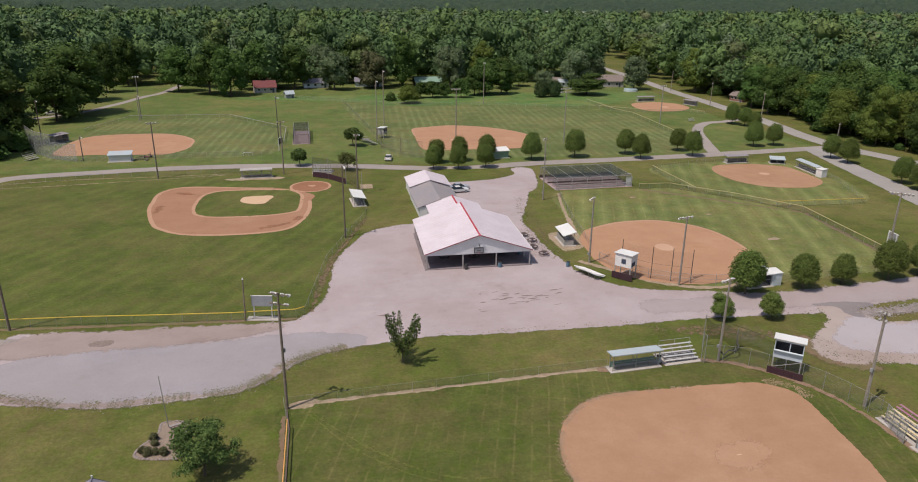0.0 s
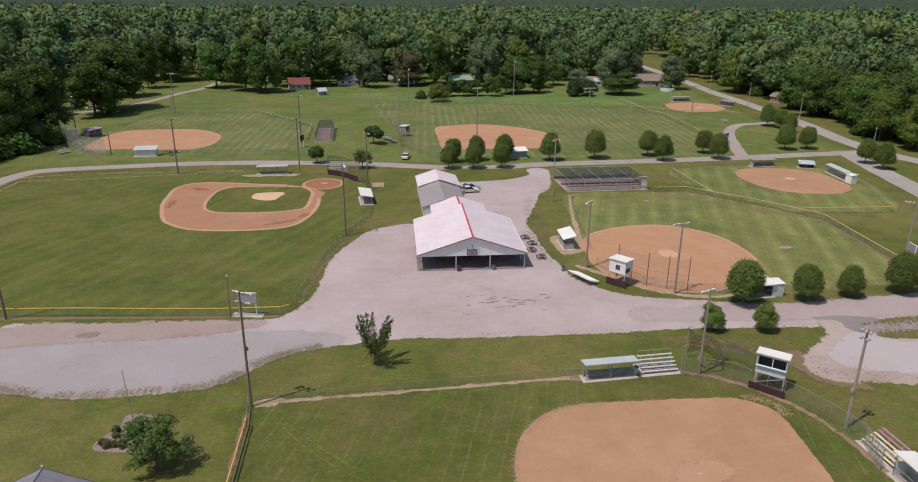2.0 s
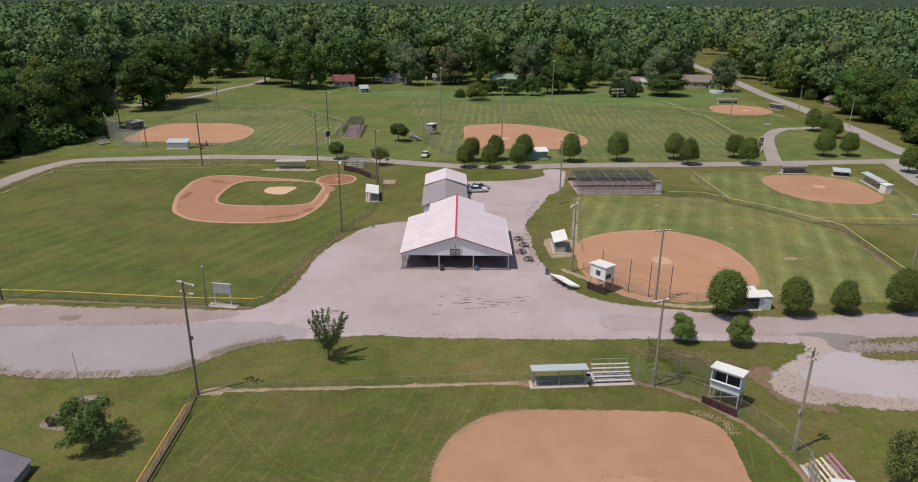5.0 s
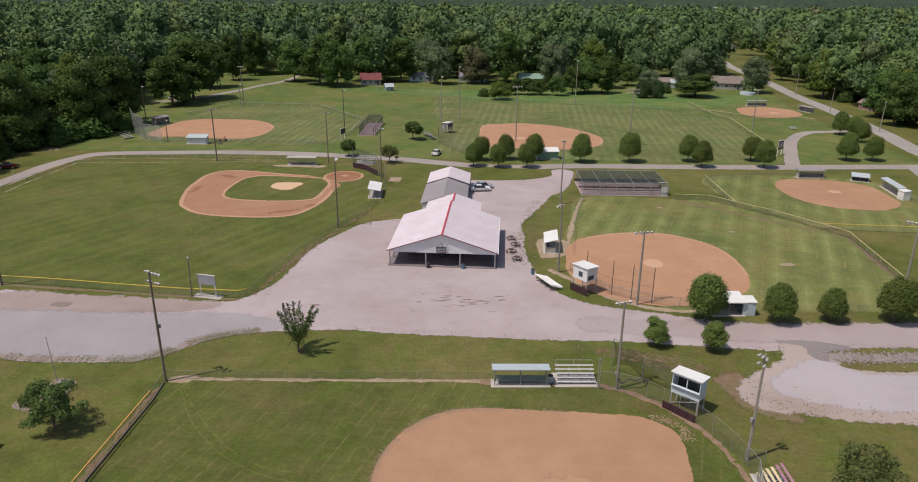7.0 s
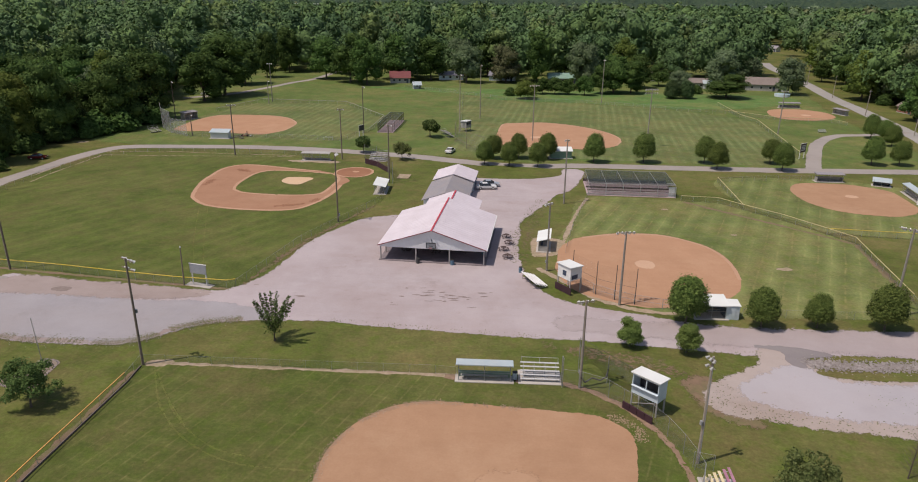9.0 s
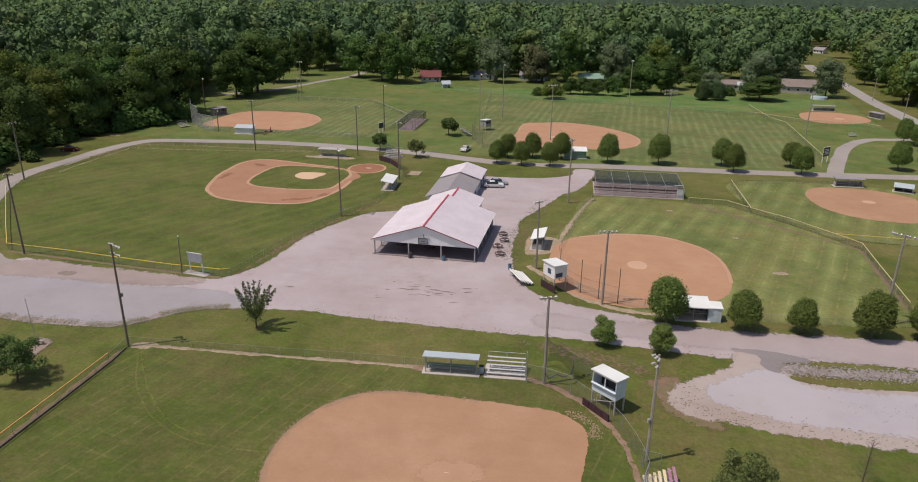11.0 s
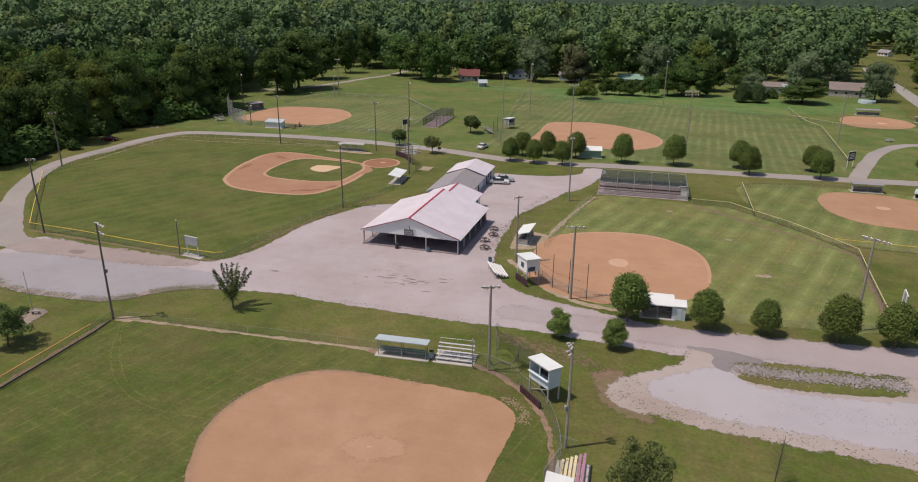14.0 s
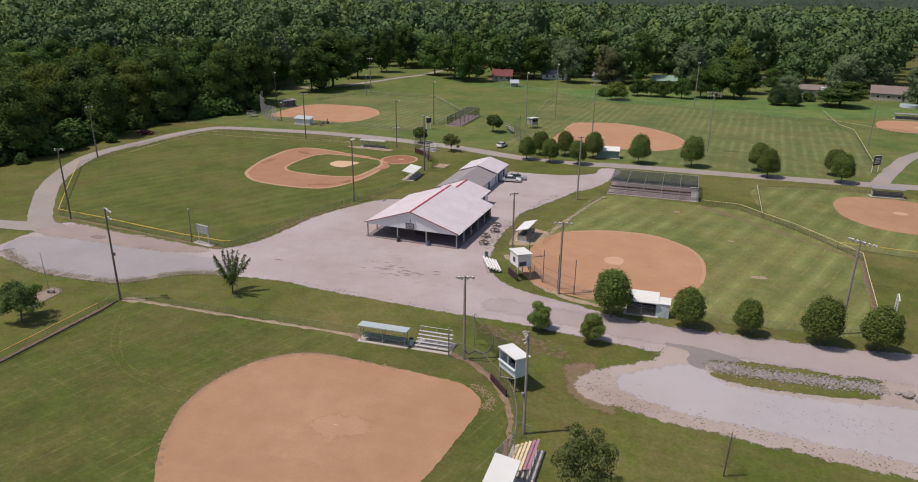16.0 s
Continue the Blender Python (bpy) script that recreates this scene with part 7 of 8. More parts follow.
big = cage(56.1, 146.0, 74.8, 158.0, 2.75, 5, "large batting cage with dark green roof netting and steel frame", NET_GREEN, CHAIN, PINK_FLOOR, True)
for v in (-3.4, 0.0, 3.4):
    bm = B()
    bm.faces.new([bm.verts.new(p) for p in ((-9.5, v, 0.1), (9.5, v, 0.1), (9.5, v, 3.0), (-9.5, v, 3.0))])
    part("divider_netting", bm, CHAIN, big)
part("curb", box(B(), (0, -5.6, 0.16), (19.4, 0.2, 0.26)), GREY_PLANK, big)
part("mid_rail", rod(B(), (-9.7, -5.7, 1.15), (9.7, -5.7, 1.15), 0.07, 0.07, 6), BROWN_PLANK, big)
part("back_board", box(B(), (0, 5.6, 0.4), (19.4, 0.1, 0.7)), BROWN_PLANK, big)
part("floor_board", box(B(), (0, 0.0, 0.25), (19.0, 0.1, 0.3)), BROWN_PLANK, big)
part("gate_panel", box(B(), (8.8, -5.85, 1.2), (1.6, 0.08, 2.3), bevel=0.02), WHITE_PAINT, big)
part("gate_panel", box(B(), (8.5, -4.0, 2.5), (1.8, 2.6, 0.08), tilt=-18), WHITE_PAINT, big)
cage(-4.4, 210.0, 0.2, 231.5, 2.9, 5, "narrow batting cage of dark netting on a concrete strip", NET, NET, PINK_FLOOR)

# ---------------- scoreboards and signs ----------------


def board(name, x, y, yaw, w, h, z, label, face=SCREEN, bars=3):
    t = thing(name, label, "scoreboard", x, y, 0, yaw)
    for u in (-w * 0.42, w * 0.42):
        part("post", box(B(), (u, 0, (z + h) / 2 - 0.05), (0.14, 0.14, z + h + 0.1)), WHITE_PAINT, t)
    part("panel", box(B(), (0, -0.12, z + h / 2), (w, 0.1, h), bevel=0.02), face, t)
    part("rim", box(B(), (0, -0.12, z + h + 0.05), (w + 0.1, 0.14, 0.08)), WHITE_PAINT, t)
    for i in range(bars):
        part("lettering_bar", box(B(), (0, -0.18, z + h * (0.25 + 0.5 * i / max(1, bars - 1))), (w * 0.7, 0.02, h * 0.09)), LAMP_WHITE, t)
    return t


board("scoreboard", -7.0, 89.0, -12, 2.9, 1.5, 1.9, "grey scoreboard on white posts behind the fence", SCREEN, 0)
part("slab", box(B(), (0, -0.1, 0.03), (4.4, 1.4, 0.08), bevel=0.02), CONCRETE, bpy.data.objects["scoreboard"])
board("scoreboard", 117.2, 189.2, 40, 2.6, 2.4, 1.8, "weathered brown and white scoreboard beside the outfield fence", BROWN_PLANK, 4)
board("scoreboard", 101.0, 96.0, 80, 2.6, 1.4, 1.9, "small grey scoreboard behind the outfield fence", GREY_PAINT, 2)
board("scoreboard", -7.9, 202, 60, 2.0, 1.6, 2.0, "dark scoreboard beside the corner field", DARK_METAL, 0)
t = thing("soccer_goal", "small white goal frame on the grass", "goal", -16.6, 196.1, 0, 4)
part("crossbar", rod(B(), (-1.3, 0, 0.9), (1.3, 0, 0.9), 0.05, 0.05, 6), LAMP_WHITE, t)
for u in (-1.3, 1.3):
    part("upright", rod(B(), (u, 0, 0), (u, 0, 0.9), 0.05, 0.05, 6), LAMP_WHITE, t)
    part("stay", rod(B(), (u, 0, 0.9), (u, 0.9, 0), 0.04, 0.04, 6), LAMP_WHITE, t)

# ---------------- pavilion and buildings ----------------


def gable(parent, x0, x1, y0, y1, eave, ridge, roof, ov=0.35, thick=0.1, rib=0.0, trim=None):
    """Two roof slopes with the ridge along y."""
    xm = (x0 + x1) / 2
    s = (ridge - eave) / (xm - x0)
    for u, xe in ((-1, x0 - ov), (1, x1 + ov)):
        ze = eave - s * ov
        part("roof_slope", slab(B(), [(xe, y0 - ov, ze), (xm, y0 - ov, ridge), (xm, y1 + ov, ridge), (xe, y1 + ov, ze)][::u], thick), roof, parent)
        if rib:
            bm = B()
            n = int((y1 - y0 + 2 * ov) / rib)
            for i in range(1, n):
                yy = y0 - ov + (y1 - y0 + 2 * ov) * i / n
                rod(bm, (xe, yy, ze + 0.004), (xm, yy, ridge + 0.004), 0.016, 0.016, 4)
            part("roof_ribs", bm, roof, parent)
        if trim:
            part("gable_trim", slab(B(), [(xe, y0 - ov - 0.06, ze + 0.06), (xm, y0 - ov - 0.06, ridge + 0.06), (xm, y0 - ov + 0.07, ridge + 0.06), (xe, y0 - ov + 0.07, ze + 0.06)][::u], 0.12), RAKE_TRIM, parent)
    return s


pav = thing("pavilion", "open picnic pavilion with pale metal gable roof and red trim", "pavilion", 0, 0)
pav.matrix_basis = Matrix.Translation((26.75, 101.6, 0)) @ pose(0, 0, 0, 0, 0, -2.6) @ Matrix.Translation((-26.975, -101.8, 0))
X0, X1, Y0, Y1 = 18.2, 35.75, 102.1, 120.7
XM0 = (X0 + X1) / 2
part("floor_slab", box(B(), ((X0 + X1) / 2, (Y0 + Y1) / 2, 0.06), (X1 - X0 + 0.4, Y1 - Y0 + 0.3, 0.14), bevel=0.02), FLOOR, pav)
bm = B()
bm.faces.new([bm.verts.new(p) for p in ((X0, Y1, 2.7), (X1, Y1, 2.7), (XM0, Y1, 5.6))])
part("rear_gable", bm, WHITE_METAL, pav)
gable(pav, X0, X1, Y0, Y1, 2.85, 5.75, ROOF_WHITE, 0.3, 0.1, 0.9, RED_TRIM)
XM = (X0 + X1) / 2
part("ridge_cap", box(B(), (XM, (Y0 + Y1) / 2 - 0.2, 5.79), (0.28, Y1 - Y0 + 0.9, 0.06)), RED_TRIM, pav, "red ridge cap")
bm = B()
f = [bm.verts.new(v) for v in ((X0, Y0, 2.45), (X1, Y0, 2.45), (X1, Y0, 2.7), (XM, Y0, 5.58), (X0, Y0, 2.7))]
g = [bm.verts.new((v.co.x, v.co.y + 0.08, v.co.z)) for v in f]
bm.faces.new(f)
bm.faces.new(g[::-1])
for i in range(5):
    bm.faces.new((f[i], g[i], g[(i + 1) % 5], f[(i + 1) % 5]))
bmesh.ops.recalc_face_normals(bm, faces=bm.faces)
part("gable_wall", bm, WHITE_METAL, pav, "white ribbed metal gable")
for i in range(1, 40):
    x = X0 + (X1 - X0) * i / 40
    part("siding_rib", rod(B(), (x, Y0 - 0.005, 2.46), (x, Y0 - 0.005, 2.7 + 2.88 * (1 - abs(x - XM) / (XM - X0)) - 0.03), 0.012, 0.012, 4), WHITE_METAL, pav)
for x in (X0 + 0.15, 24.3, 29.9, X1 - 0.15):
    part("post", box(B(), (x, Y0 + 0.12, 1.35), (0.2, 0.2, 2.7), bevel=0.02), GREY_PLANK, pav)
for i in range(1, 6):
    y = Y0 + (Y1 - Y0) * i / 5 - (0.1 if i == 5 else 0)
    for x in (X0 + 0.15, X1 - 0.15):
        part("post", box(B(), (x, y, 1.38), (0.2, 0.2, 2.75), bevel=0.02), GREY_PLANK, pav)
for i in range(1, 6):
    y = Y0 + (Y1 - Y0) * i / 6
    bm = B()
    rod(bm, (X0, y, 2.72), (X1, y, 2.72), 0.06, 0.06, 6)
    rod(bm, (X0, y, 2.75), (XM, y, 5.5), 0.06, 0.06, 6)
    rod(bm, (X1, y, 2.75), (XM, y, 5.5), 0.06, 0.06, 6)
    for u in (0.35, 0.65):
        rod(bm, (X0 + (X1 - X0) * u, y, 2.72), (X0 + (X1 - X0) * u, y, 4.6), 0.05, 0.05, 6)
    part("roof_truss", bm, GREY_PLANK, pav)
part("back_wall", box(B(), (XM, Y1 - 0.12, 1.45), (X1 - X0 - 0.6, 0.12, 2.7)), BROWN_WALL, pav, "dark serving wall at the back")
part("counter", box(B(), (XM, Y1 - 0.5, 1.0), (8.0, 0.5, 0.08)), GREY_PLANK, pav)
part("gutter", box(B(), (X1 + 0.36, (Y0 + Y1) / 2, 2.66), (0.12, Y1 - Y0 + 0.5, 0.1)), WHITE_PAINT, pav)
t = thing("basketball_hoop", "dark framed hoop hung on the gable", "hoop", 26.65, 101.85, 0, -2.6)
bm = B()
for u in (-0.75, 0.75):
    box(bm, (u, -0.12, 3.1), (0.1, 0.1, 0.95))
for z in (2.66, 3.55):
    box(bm, (0, -0.12, z), (1.6, 0.1, 0.1))
box(bm, (0.0, -0.12, 3.05), (0.7, 0.06, 0.1))
part("frame", bm, DARK_METAL, t)
part("backboard", box(B(), (0, -0.08, 3.1), (1.4, 0.05, 0.8)), SCREEN, t)
bm = B()
for i in range(14):
    a, b = 2 * math.pi * i / 14, 2 * math.pi * (i + 1) / 14
    rod(bm, (0.23 * math.cos(a), -0.42 + 0.23 * math.sin(a), 2.8), (0.23 * math.cos(b), -0.42 + 0.23 * math.sin(b), 2.8), 0.015, 0.015, 5)
part("rim", bm, RED_TRIM, t)
part("bracket", rod(B(), (0, 0.1, 4.3), (0.25, -0.12, 3.5), 0.05, 0.05, 6), DARK_METAL, t)

kit = thing("concession_building", "white metal concession annex with a red ridge", "building", 27.8, 125.6, 0, -2.4)
part("wall", box(B(), (0, 0, 1.35), (9.8, 8.8, 2.7)), WHITE_METAL, kit)
gable(kit, -5.1, 5.1, -4.5, 4.5, 2.75, 4.45, ROOF_WHITE, 0.3, 0.1, 0.9)
for y in (-4.38, 4.3):
    part("gable_infill", slab(B(), [(-4.9, y, 2.68), (4.9, y, 2.68), (0.05, y, 4.3), (-0.05, y, 4.3)], 0.06), WHITE_METAL, kit)
part("ridge_cap", box(B(), (0, 0, 4.5), (0.32, 9.6, 0.06)), RED_TRIM, kit, "red ridge cap")
part("door", box(B(), (4.93, 1.8, 1.05), (0.06, 0.95, 2.05), bevel=0.01), BLUE_PAINT, kit)
old = thing("block_building", "older building with weathered grey shingle roof", "building", 25.8, 137.7, 0, -1)
part("wall", box(B(), (0, 0, 1.15), (8.6, 14.6, 2.3)), WHITE_METAL, old)
gable(old, -4.4, 4.4, -7.1, 7.1, 2.3, 3.85, SHINGLE, 0.35, 0.12)
for y in (-7.2, 7.15):
    part("gable_infill", slab(B(), [(-4.2, y, 2.28), (4.2, y, 2.28), (0.05, y, 3.7), (-0.05, y, 3.7)], 0.06), WHITE_METAL, old)
part("window", box(B(), (4.33, -2.0, 1.45), (0.06, 1.2, 0.9), bevel=0.01), GLASS, old)
part("door", box(B(), (4.33, 2.4, 1.03), (0.06, 1.0, 2.05), bevel=0.01), DARK_IN, old)
store = thing("storage_building", "white metal building with white gable roof", "building", 26.2, 149.7, 0, -1)
part("wall", box(B(), (0, 0, 1.3), (8.7, 8.8, 2.6)), WHITE_METAL, store)
gable(store, -4.45, 4.45, -4.5, 4.4, 2.68, 4.1, ROOF_WHITE, 0.3, 0.1, 0.9)
for y in (-4.4, 4.34):
    part("gable_infill", slab(B(), [(-4.3, y, 2.62), (4.3, y, 2.62), (0.05, y, 3.98), (-0.05, y, 3.98)], 0.06), WHITE_METAL, store)
for y in (-2.6, 1.6):
    part("door", box(B(), (4.38, y, 1.05), (0.06, 1.0, 2.05), bevel=0.01), BLUE_PAINT, store)
part("window", box(B(), (4.38, -0.6, 1.7), (0.06, 0.9, 1.0), bevel=0.01), GLASS, store)
part("awning", box(B(), (4.6, -1.4, 2.3), (0.6, 2.6, 0.06)), BLUE_PAINT, store)

# ---------------- picnic tables and bins ----------------


def round_table(x, y, yaw, label="round dark picnic table with curved attached benches"):
    t = thing("picnic_table", label, "picnic table", x, y, 0.0, yaw, "round picnic tables")
    part("tabletop", rod(B(), (0, 0, 0.72), (0, 0, 0.77), 0.72, 0.72, 20), BROWN_PLANK, t)
    for k in range(4):
        bm = B()
        steps = 6
        for i in range(steps):
            a0, a1 = radians(90 * k + 10 + 70 * i / steps), radians(90 * k + 10 + 70 * (i + 1) / steps)
            o = [bm.verts.new((r * math.cos(a), r * math.sin(a), z)) for z in (0.43, 0.48) for r, a in ((0.98, a0), (1.3, a0), (1.3, a1), (0.98, a1))]
            for q in ((0, 1, 2, 3), (4, 5, 6, 7), (0, 1, 5, 4), (1, 2, 6, 5), (2, 3, 7, 6), (3, 0, 4, 7)):
                bm.faces.new([o[j] for j in q])
        bmesh.ops.recalc_face_normals(bm, faces=bm.faces)
        part("bench", bm, BROWN_PLANK, t)
        a = radians(90 * k + 45)
        bm = B()
        rod(bm, (0.2 * math.cos(a), 0.2 * math.sin(a), 0.3), (1.12 * math.cos(a), 1.12 * math.sin(a), 0.4), 0.03, 0.03, 6)
        rod(bm, (1.12 * math.cos(a), 1.12 * math.sin(a), 0.0), (1.12 * math.cos(a), 1.12 * math.sin(a), 0.43), 0.03, 0.03, 6)
        part("leg", bm, DARK_METAL, t)
    part("pedestal", rod(B(), (0, 0, 0), (0, 0, 0.72), 0.08, 0.06, 8), DARK_METAL, t)
    return t


first = round_table(38.7, 115.6, 10)
first.scale = (0.72, 0.72, 0.9)
for i, (x, y) in enumerate([(39.3, 112.3), (38.4, 109), (39.2, 105.4)]):
    copy_thing(first, pose(x, y, 0.03, 0, 0, 35 * i + 20))
for i, (x, y) in enumerate([(21.8, 106.6), (26.9, 106), (31.9, 106.9), (21.3, 112.3), (26.9, 112.7), (32.3, 113.1), (24.2, 116.9), (29.9, 117.3)]):
    copy_thing(first, pose(x, y, 0.13, 0, 0, 27 * i))


def barrel(x, y, mat, label, z=0.03):
    t = thing("trash_barrel", label, "trash barrel", x, y, z, 0, "trash barrels")
    bm = B()
    rod(bm, (0, 0, 0), (0, 0, 0.88), 0.29, 0.29, 14)
    for q in (0.3, 0.6):
        rod(bm, (0, 0, q), (0, 0, q + 0.03), 0.305, 0.305, 14)
    part("drum", bm, mat, t)
    bm = B()
    rod(bm, (0, 0, 0.86), (0, 0, 0.9), 0.31, 0.31, 14)
    part("rim", bm, DARK_METAL, t)
    part("lining", rod(B(), (0, 0, 0.85), (0, 0, 0.905), 0.26, 0.26, 14), RUBBER, t)
    return t


barrel(24.5, 101.5, DARK_METAL, "dark steel trash barrel by a pavilion post")
barrel(30.2, 101.4, BLUE_BARREL, "blue plastic trash barrel by a pavilion post")
barrel(41.4, 99.5, BLUE_BARREL, "blue plastic trash barrel beside the bleacher")
for x, y in ((35.1, 106.5), (35, 112), (35.1, 118.8)):
    barrel(x, y, BLUE_BARREL if y < 110 else DARK_METAL, "trash barrel inside the pavilion's edge", 0.13)
barrel(41, 67.1, ROOF_BLUE, "pale trash barrel between dugout and bleacher")

# ---------------- cars ----------------


def car(x, y, yaw, colour, label, length=4.6):
    t = thing("car", label, "car", x, y, 0.05, yaw)
    L, W = length, 1.78

    def shell(profile, inset):
        bm = B()
        rows = []
        for v in (-1, 1):
            rows.append([bm.verts.new((px * L, v * (W / 2 - inset * (pz > 0.95) * 1.0), pz)) for px, pz in profile])
        n = len(profile)
        bm.faces.new(rows[0])
        bm.faces.new(rows[1][::-1])
        for i in range(n):
            bm.faces.new((rows[0][i], rows[1][i], rows[1][(i + 1) % n], rows[0][(i + 1) % n]))
        bmesh.ops.recalc_face_normals(bm, faces=bm.faces)
        bmesh.ops.bevel(bm, geom=bm.edges[:], offset=0.05, segments=2, affect="EDGES")
        return bm

    part("body", shell([(-.5, .3), (.5, .3), (.5, .62), (.47, .76), (.22, .88), (-.34, .92), (-.48, .86), (-.5, .6)], 0.0), colour, t)
    part("cabin", shell([(-.36, .86), (.24, .86), (.1, 1.3), (.02, 1.38), (-.18, 1.38), (-.26, 1.3)], 0.2), GLASS, t)
    part("roof", box(B(), (-0.08 * L, 0, 1.39), (0.24 * L, W - 0.5, 0.06), bevel=0.02), colour, t)
    for u in (-0.31, 0.31):
        for v in (-1, 1):
            w = part("wheel", rod(B(), (u * L, v * (W / 2 - 0.2), 0.31), (u * L, v * (W / 2 + 0.01), 0.31), 0.32, 0.32, 16), RUBBER, t)
            part("rim", rod(B(), (u * L, v * (W / 2 - 0.02), 0.31), (u * L, v * (W / 2 + 0.025), 0.31), 0.2, 0.18, 12), ALU, w)
    for v in (-1, 1):
        part("headlight", box(B(), (0.488 * L, v * 0.62, 0.68), (0.08, 0.34, 0.13), bevel=0.02), LAMP_WHITE, t)
        part("taillight", box(B(), (-0.497 * L, v * 0.66, 0.74), (0.05, 0.3, 0.13), bevel=0.01), RED_TRIM, t)
    part("bumper", box(B(), (0.5 * L, 0, 0.42), (0.1, W - 0.1, 0.2), bevel=0.03), DARK_METAL, t)
    return t


car(33.3, 148.2, 8, CAR_WHITE, "white parked sedan beside the white building")
car(33.9, 150.6, 8, CAR_SILVER, "silver-blue parked sedan behind the white one")
car(21.3, 184.3, 78, CAR_WHITE, "white parked sedan on the grass beyond the lane", 4.4)
car(-84.8, 162.6, 15, CAR_RED, "dark red parked car in the shade of the wood", 4.4)
car(-91.9, 279.6, 20, CAR_WHITE, "white vehicle parked on the driveway", 4.6)

# ---------------- houses ----------------


def house(x, y, yaw, w, d, wall_h, rise, wall, roof, label, chimney=False, ell=False, windows=3):
    """A low house with its ridge along its own x; the park side is -y."""
    t = thing("house", label, "house", x, y, 0, yaw)
    part("wall", box(B(), (0, 0, wall_h / 2), (w, d, wall_h)), wall, t)
    o = 0.45
    ze = wall_h - rise * o / (d / 2)
    for v in (-1, 1):
        r = part("roof", slab(B(), [(-w / 2 - o, v * (d / 2 + o), ze + 0.12), (w / 2 + o, v * (d / 2 + o), ze + 0.12), (w / 2 + o, 0, wall_h + rise + 0.12), (-w / 2 - o, 0, wall_h + rise + 0.12)][::v], 0.16), roof, t)
        if chimney and v == 1:
            part("chimney", box(B(), (w * 0.2, d * 0.12, wall_h + rise), (0.8, 0.7, 1.6), bevel=0.03), BRICK_WALL, r)
    for u in (-1, 1):
        bm = B()
        a = [bm.verts.new((u * (w / 2 - 0.02), -d / 2, wall_h - 0.02)), bm.verts.new((u * (w / 2 - 0.02), d / 2, wall_h - 0.02)), bm.verts.new((u * (w / 2 - 0.02), 0, wall_h + rise))]
        b = [bm.verts.new((v.co.x - u * 0.1, v.co.y, v.co.z)) for v in a]
        bm.faces.new(a)
        bm.faces.new(b[::-1])
        for i in range(3):
            bm.faces.new((a[i], b[i], b[(i + 1) % 3], a[(i + 1) % 3]))
        bmesh.ops.recalc_face_normals(bm, faces=bm.faces)
        part("gable", bm, wall, t)
    for i in range(windows):
        u = -w / 2 + w * (i + 0.7) / (windows + 0.6)
        win = part("window", box(B(), (u, -d / 2 - 0.01, 1.55), (1.3, 0.08, 1.15), bevel=0.01), WHITE_PAINT, t)
        part("pane", box(B(), (u, -d / 2 - 0.045, 1.55), (1.1, 0.03, 0.95)), GLASS, win)
    part("door", box(B(), (w * 0.36, -d / 2 - 0.02, 1.05), (0.95, 0.08, 2.05), bevel=0.01), BLUE_PAINT, t)
    part("foundation", box(B(), (0, 0, 0.12), (w + 0.1, d + 0.1, 0.26)), BLOCK, t)
    return t


house(-18.9, 335, 10, 9.5, 7.5, 2.7, 2.6, BLOCK, SHINGLE_RED, "dark house with a faded red gable roof", True)
house(-7.5, 313.4, 20, 3.4, 2.8, 2.0, 1.1, SCREEN, ROOF_BLUE, "small pale garden shed with grey roof", False, False, 1)
house(4.5, 351, 4, 12, 8, 2.5, 1.6, PALE_BLUE, SLATE, "pale blue low house under the trees")
house(30.5, 352, -4, 13, 8, 2.6, 1.6, PALE_BLUE, SLATE, "pale low house under the trees")
house(60.5, 347, 3, 15, 8, 2.6, 2.0, BROWN_WALL, GREEN_PAINT, "low house with faded green metal roof")
house(105.5, 363, 0, 10, 7, 2.6, 1.7, WHITE_PAINT, SHINGLE_BROWN, "low white house behind the trees")
house(121.5, 338.5, -4, 12, 7.5, 2.7, 1.6, BLOCK, SHINGLE_BROWN, "low grey house with brown roof and pale annex")
house(128.6, 336.5, -4, 6.5, 6.5, 2.5, 1.2, WHITE_PAINT, ROOF_BLUE, "white annex with pale blue metal roof", False, False, 2)
house(151.4, 335, -10, 14, 9.5, 3.0, 2.6, BLOCK, SHINGLE_BROWN, "house with broad grey-brown shingle roof near the street")
house(-108.1, 478.6, 10, 10, 8, 3.0, 2.6, WHITE_PAINT, SHINGLE, "pale house far behind the lawn trees")
house(216, 416, -60, 11, 8, 3.0, 2.6, WHITE_PAINT, SHINGLE, "white house across the street")
house(187.5, 274, -70, 6.5, 5.5, 2.6, 1.5, BRICK_WALL, SHINGLE_BROWN, "red-brown house among the roadside trees")
house(-213, 512.1, 22, 15, 9, 3.4, 3.2, BROWN_WALL, SHINGLE_RED, "house with a broad red-brown roof among far trees")
house(-343.5, 816.4, 20, 38, 15, 6.0, 2.6, BLOCK, ROOF_PALE, "long low building with pale roof in the far town", False, False, 5)
house(-375.2, 795.3, 20, 18, 11, 4.5, 2.2, WHITE_PAINT, SHINGLE, "grey-roofed building in the far town", False, False, 3)
house(233, 568, -50, 8, 6, 2.6, 1.8, WHITE_PAINT, SHINGLE, "pale house set back from the street", False, False, 3)
t = thing("swimming_pool", "round above-ground pool with pale rim", "pool", 154, 313.5)
part("wall", rod(B(), (0, 0, 0), (0, 0, 1.1), 3.2, 3.2, 28), PALE_BLUE, t)
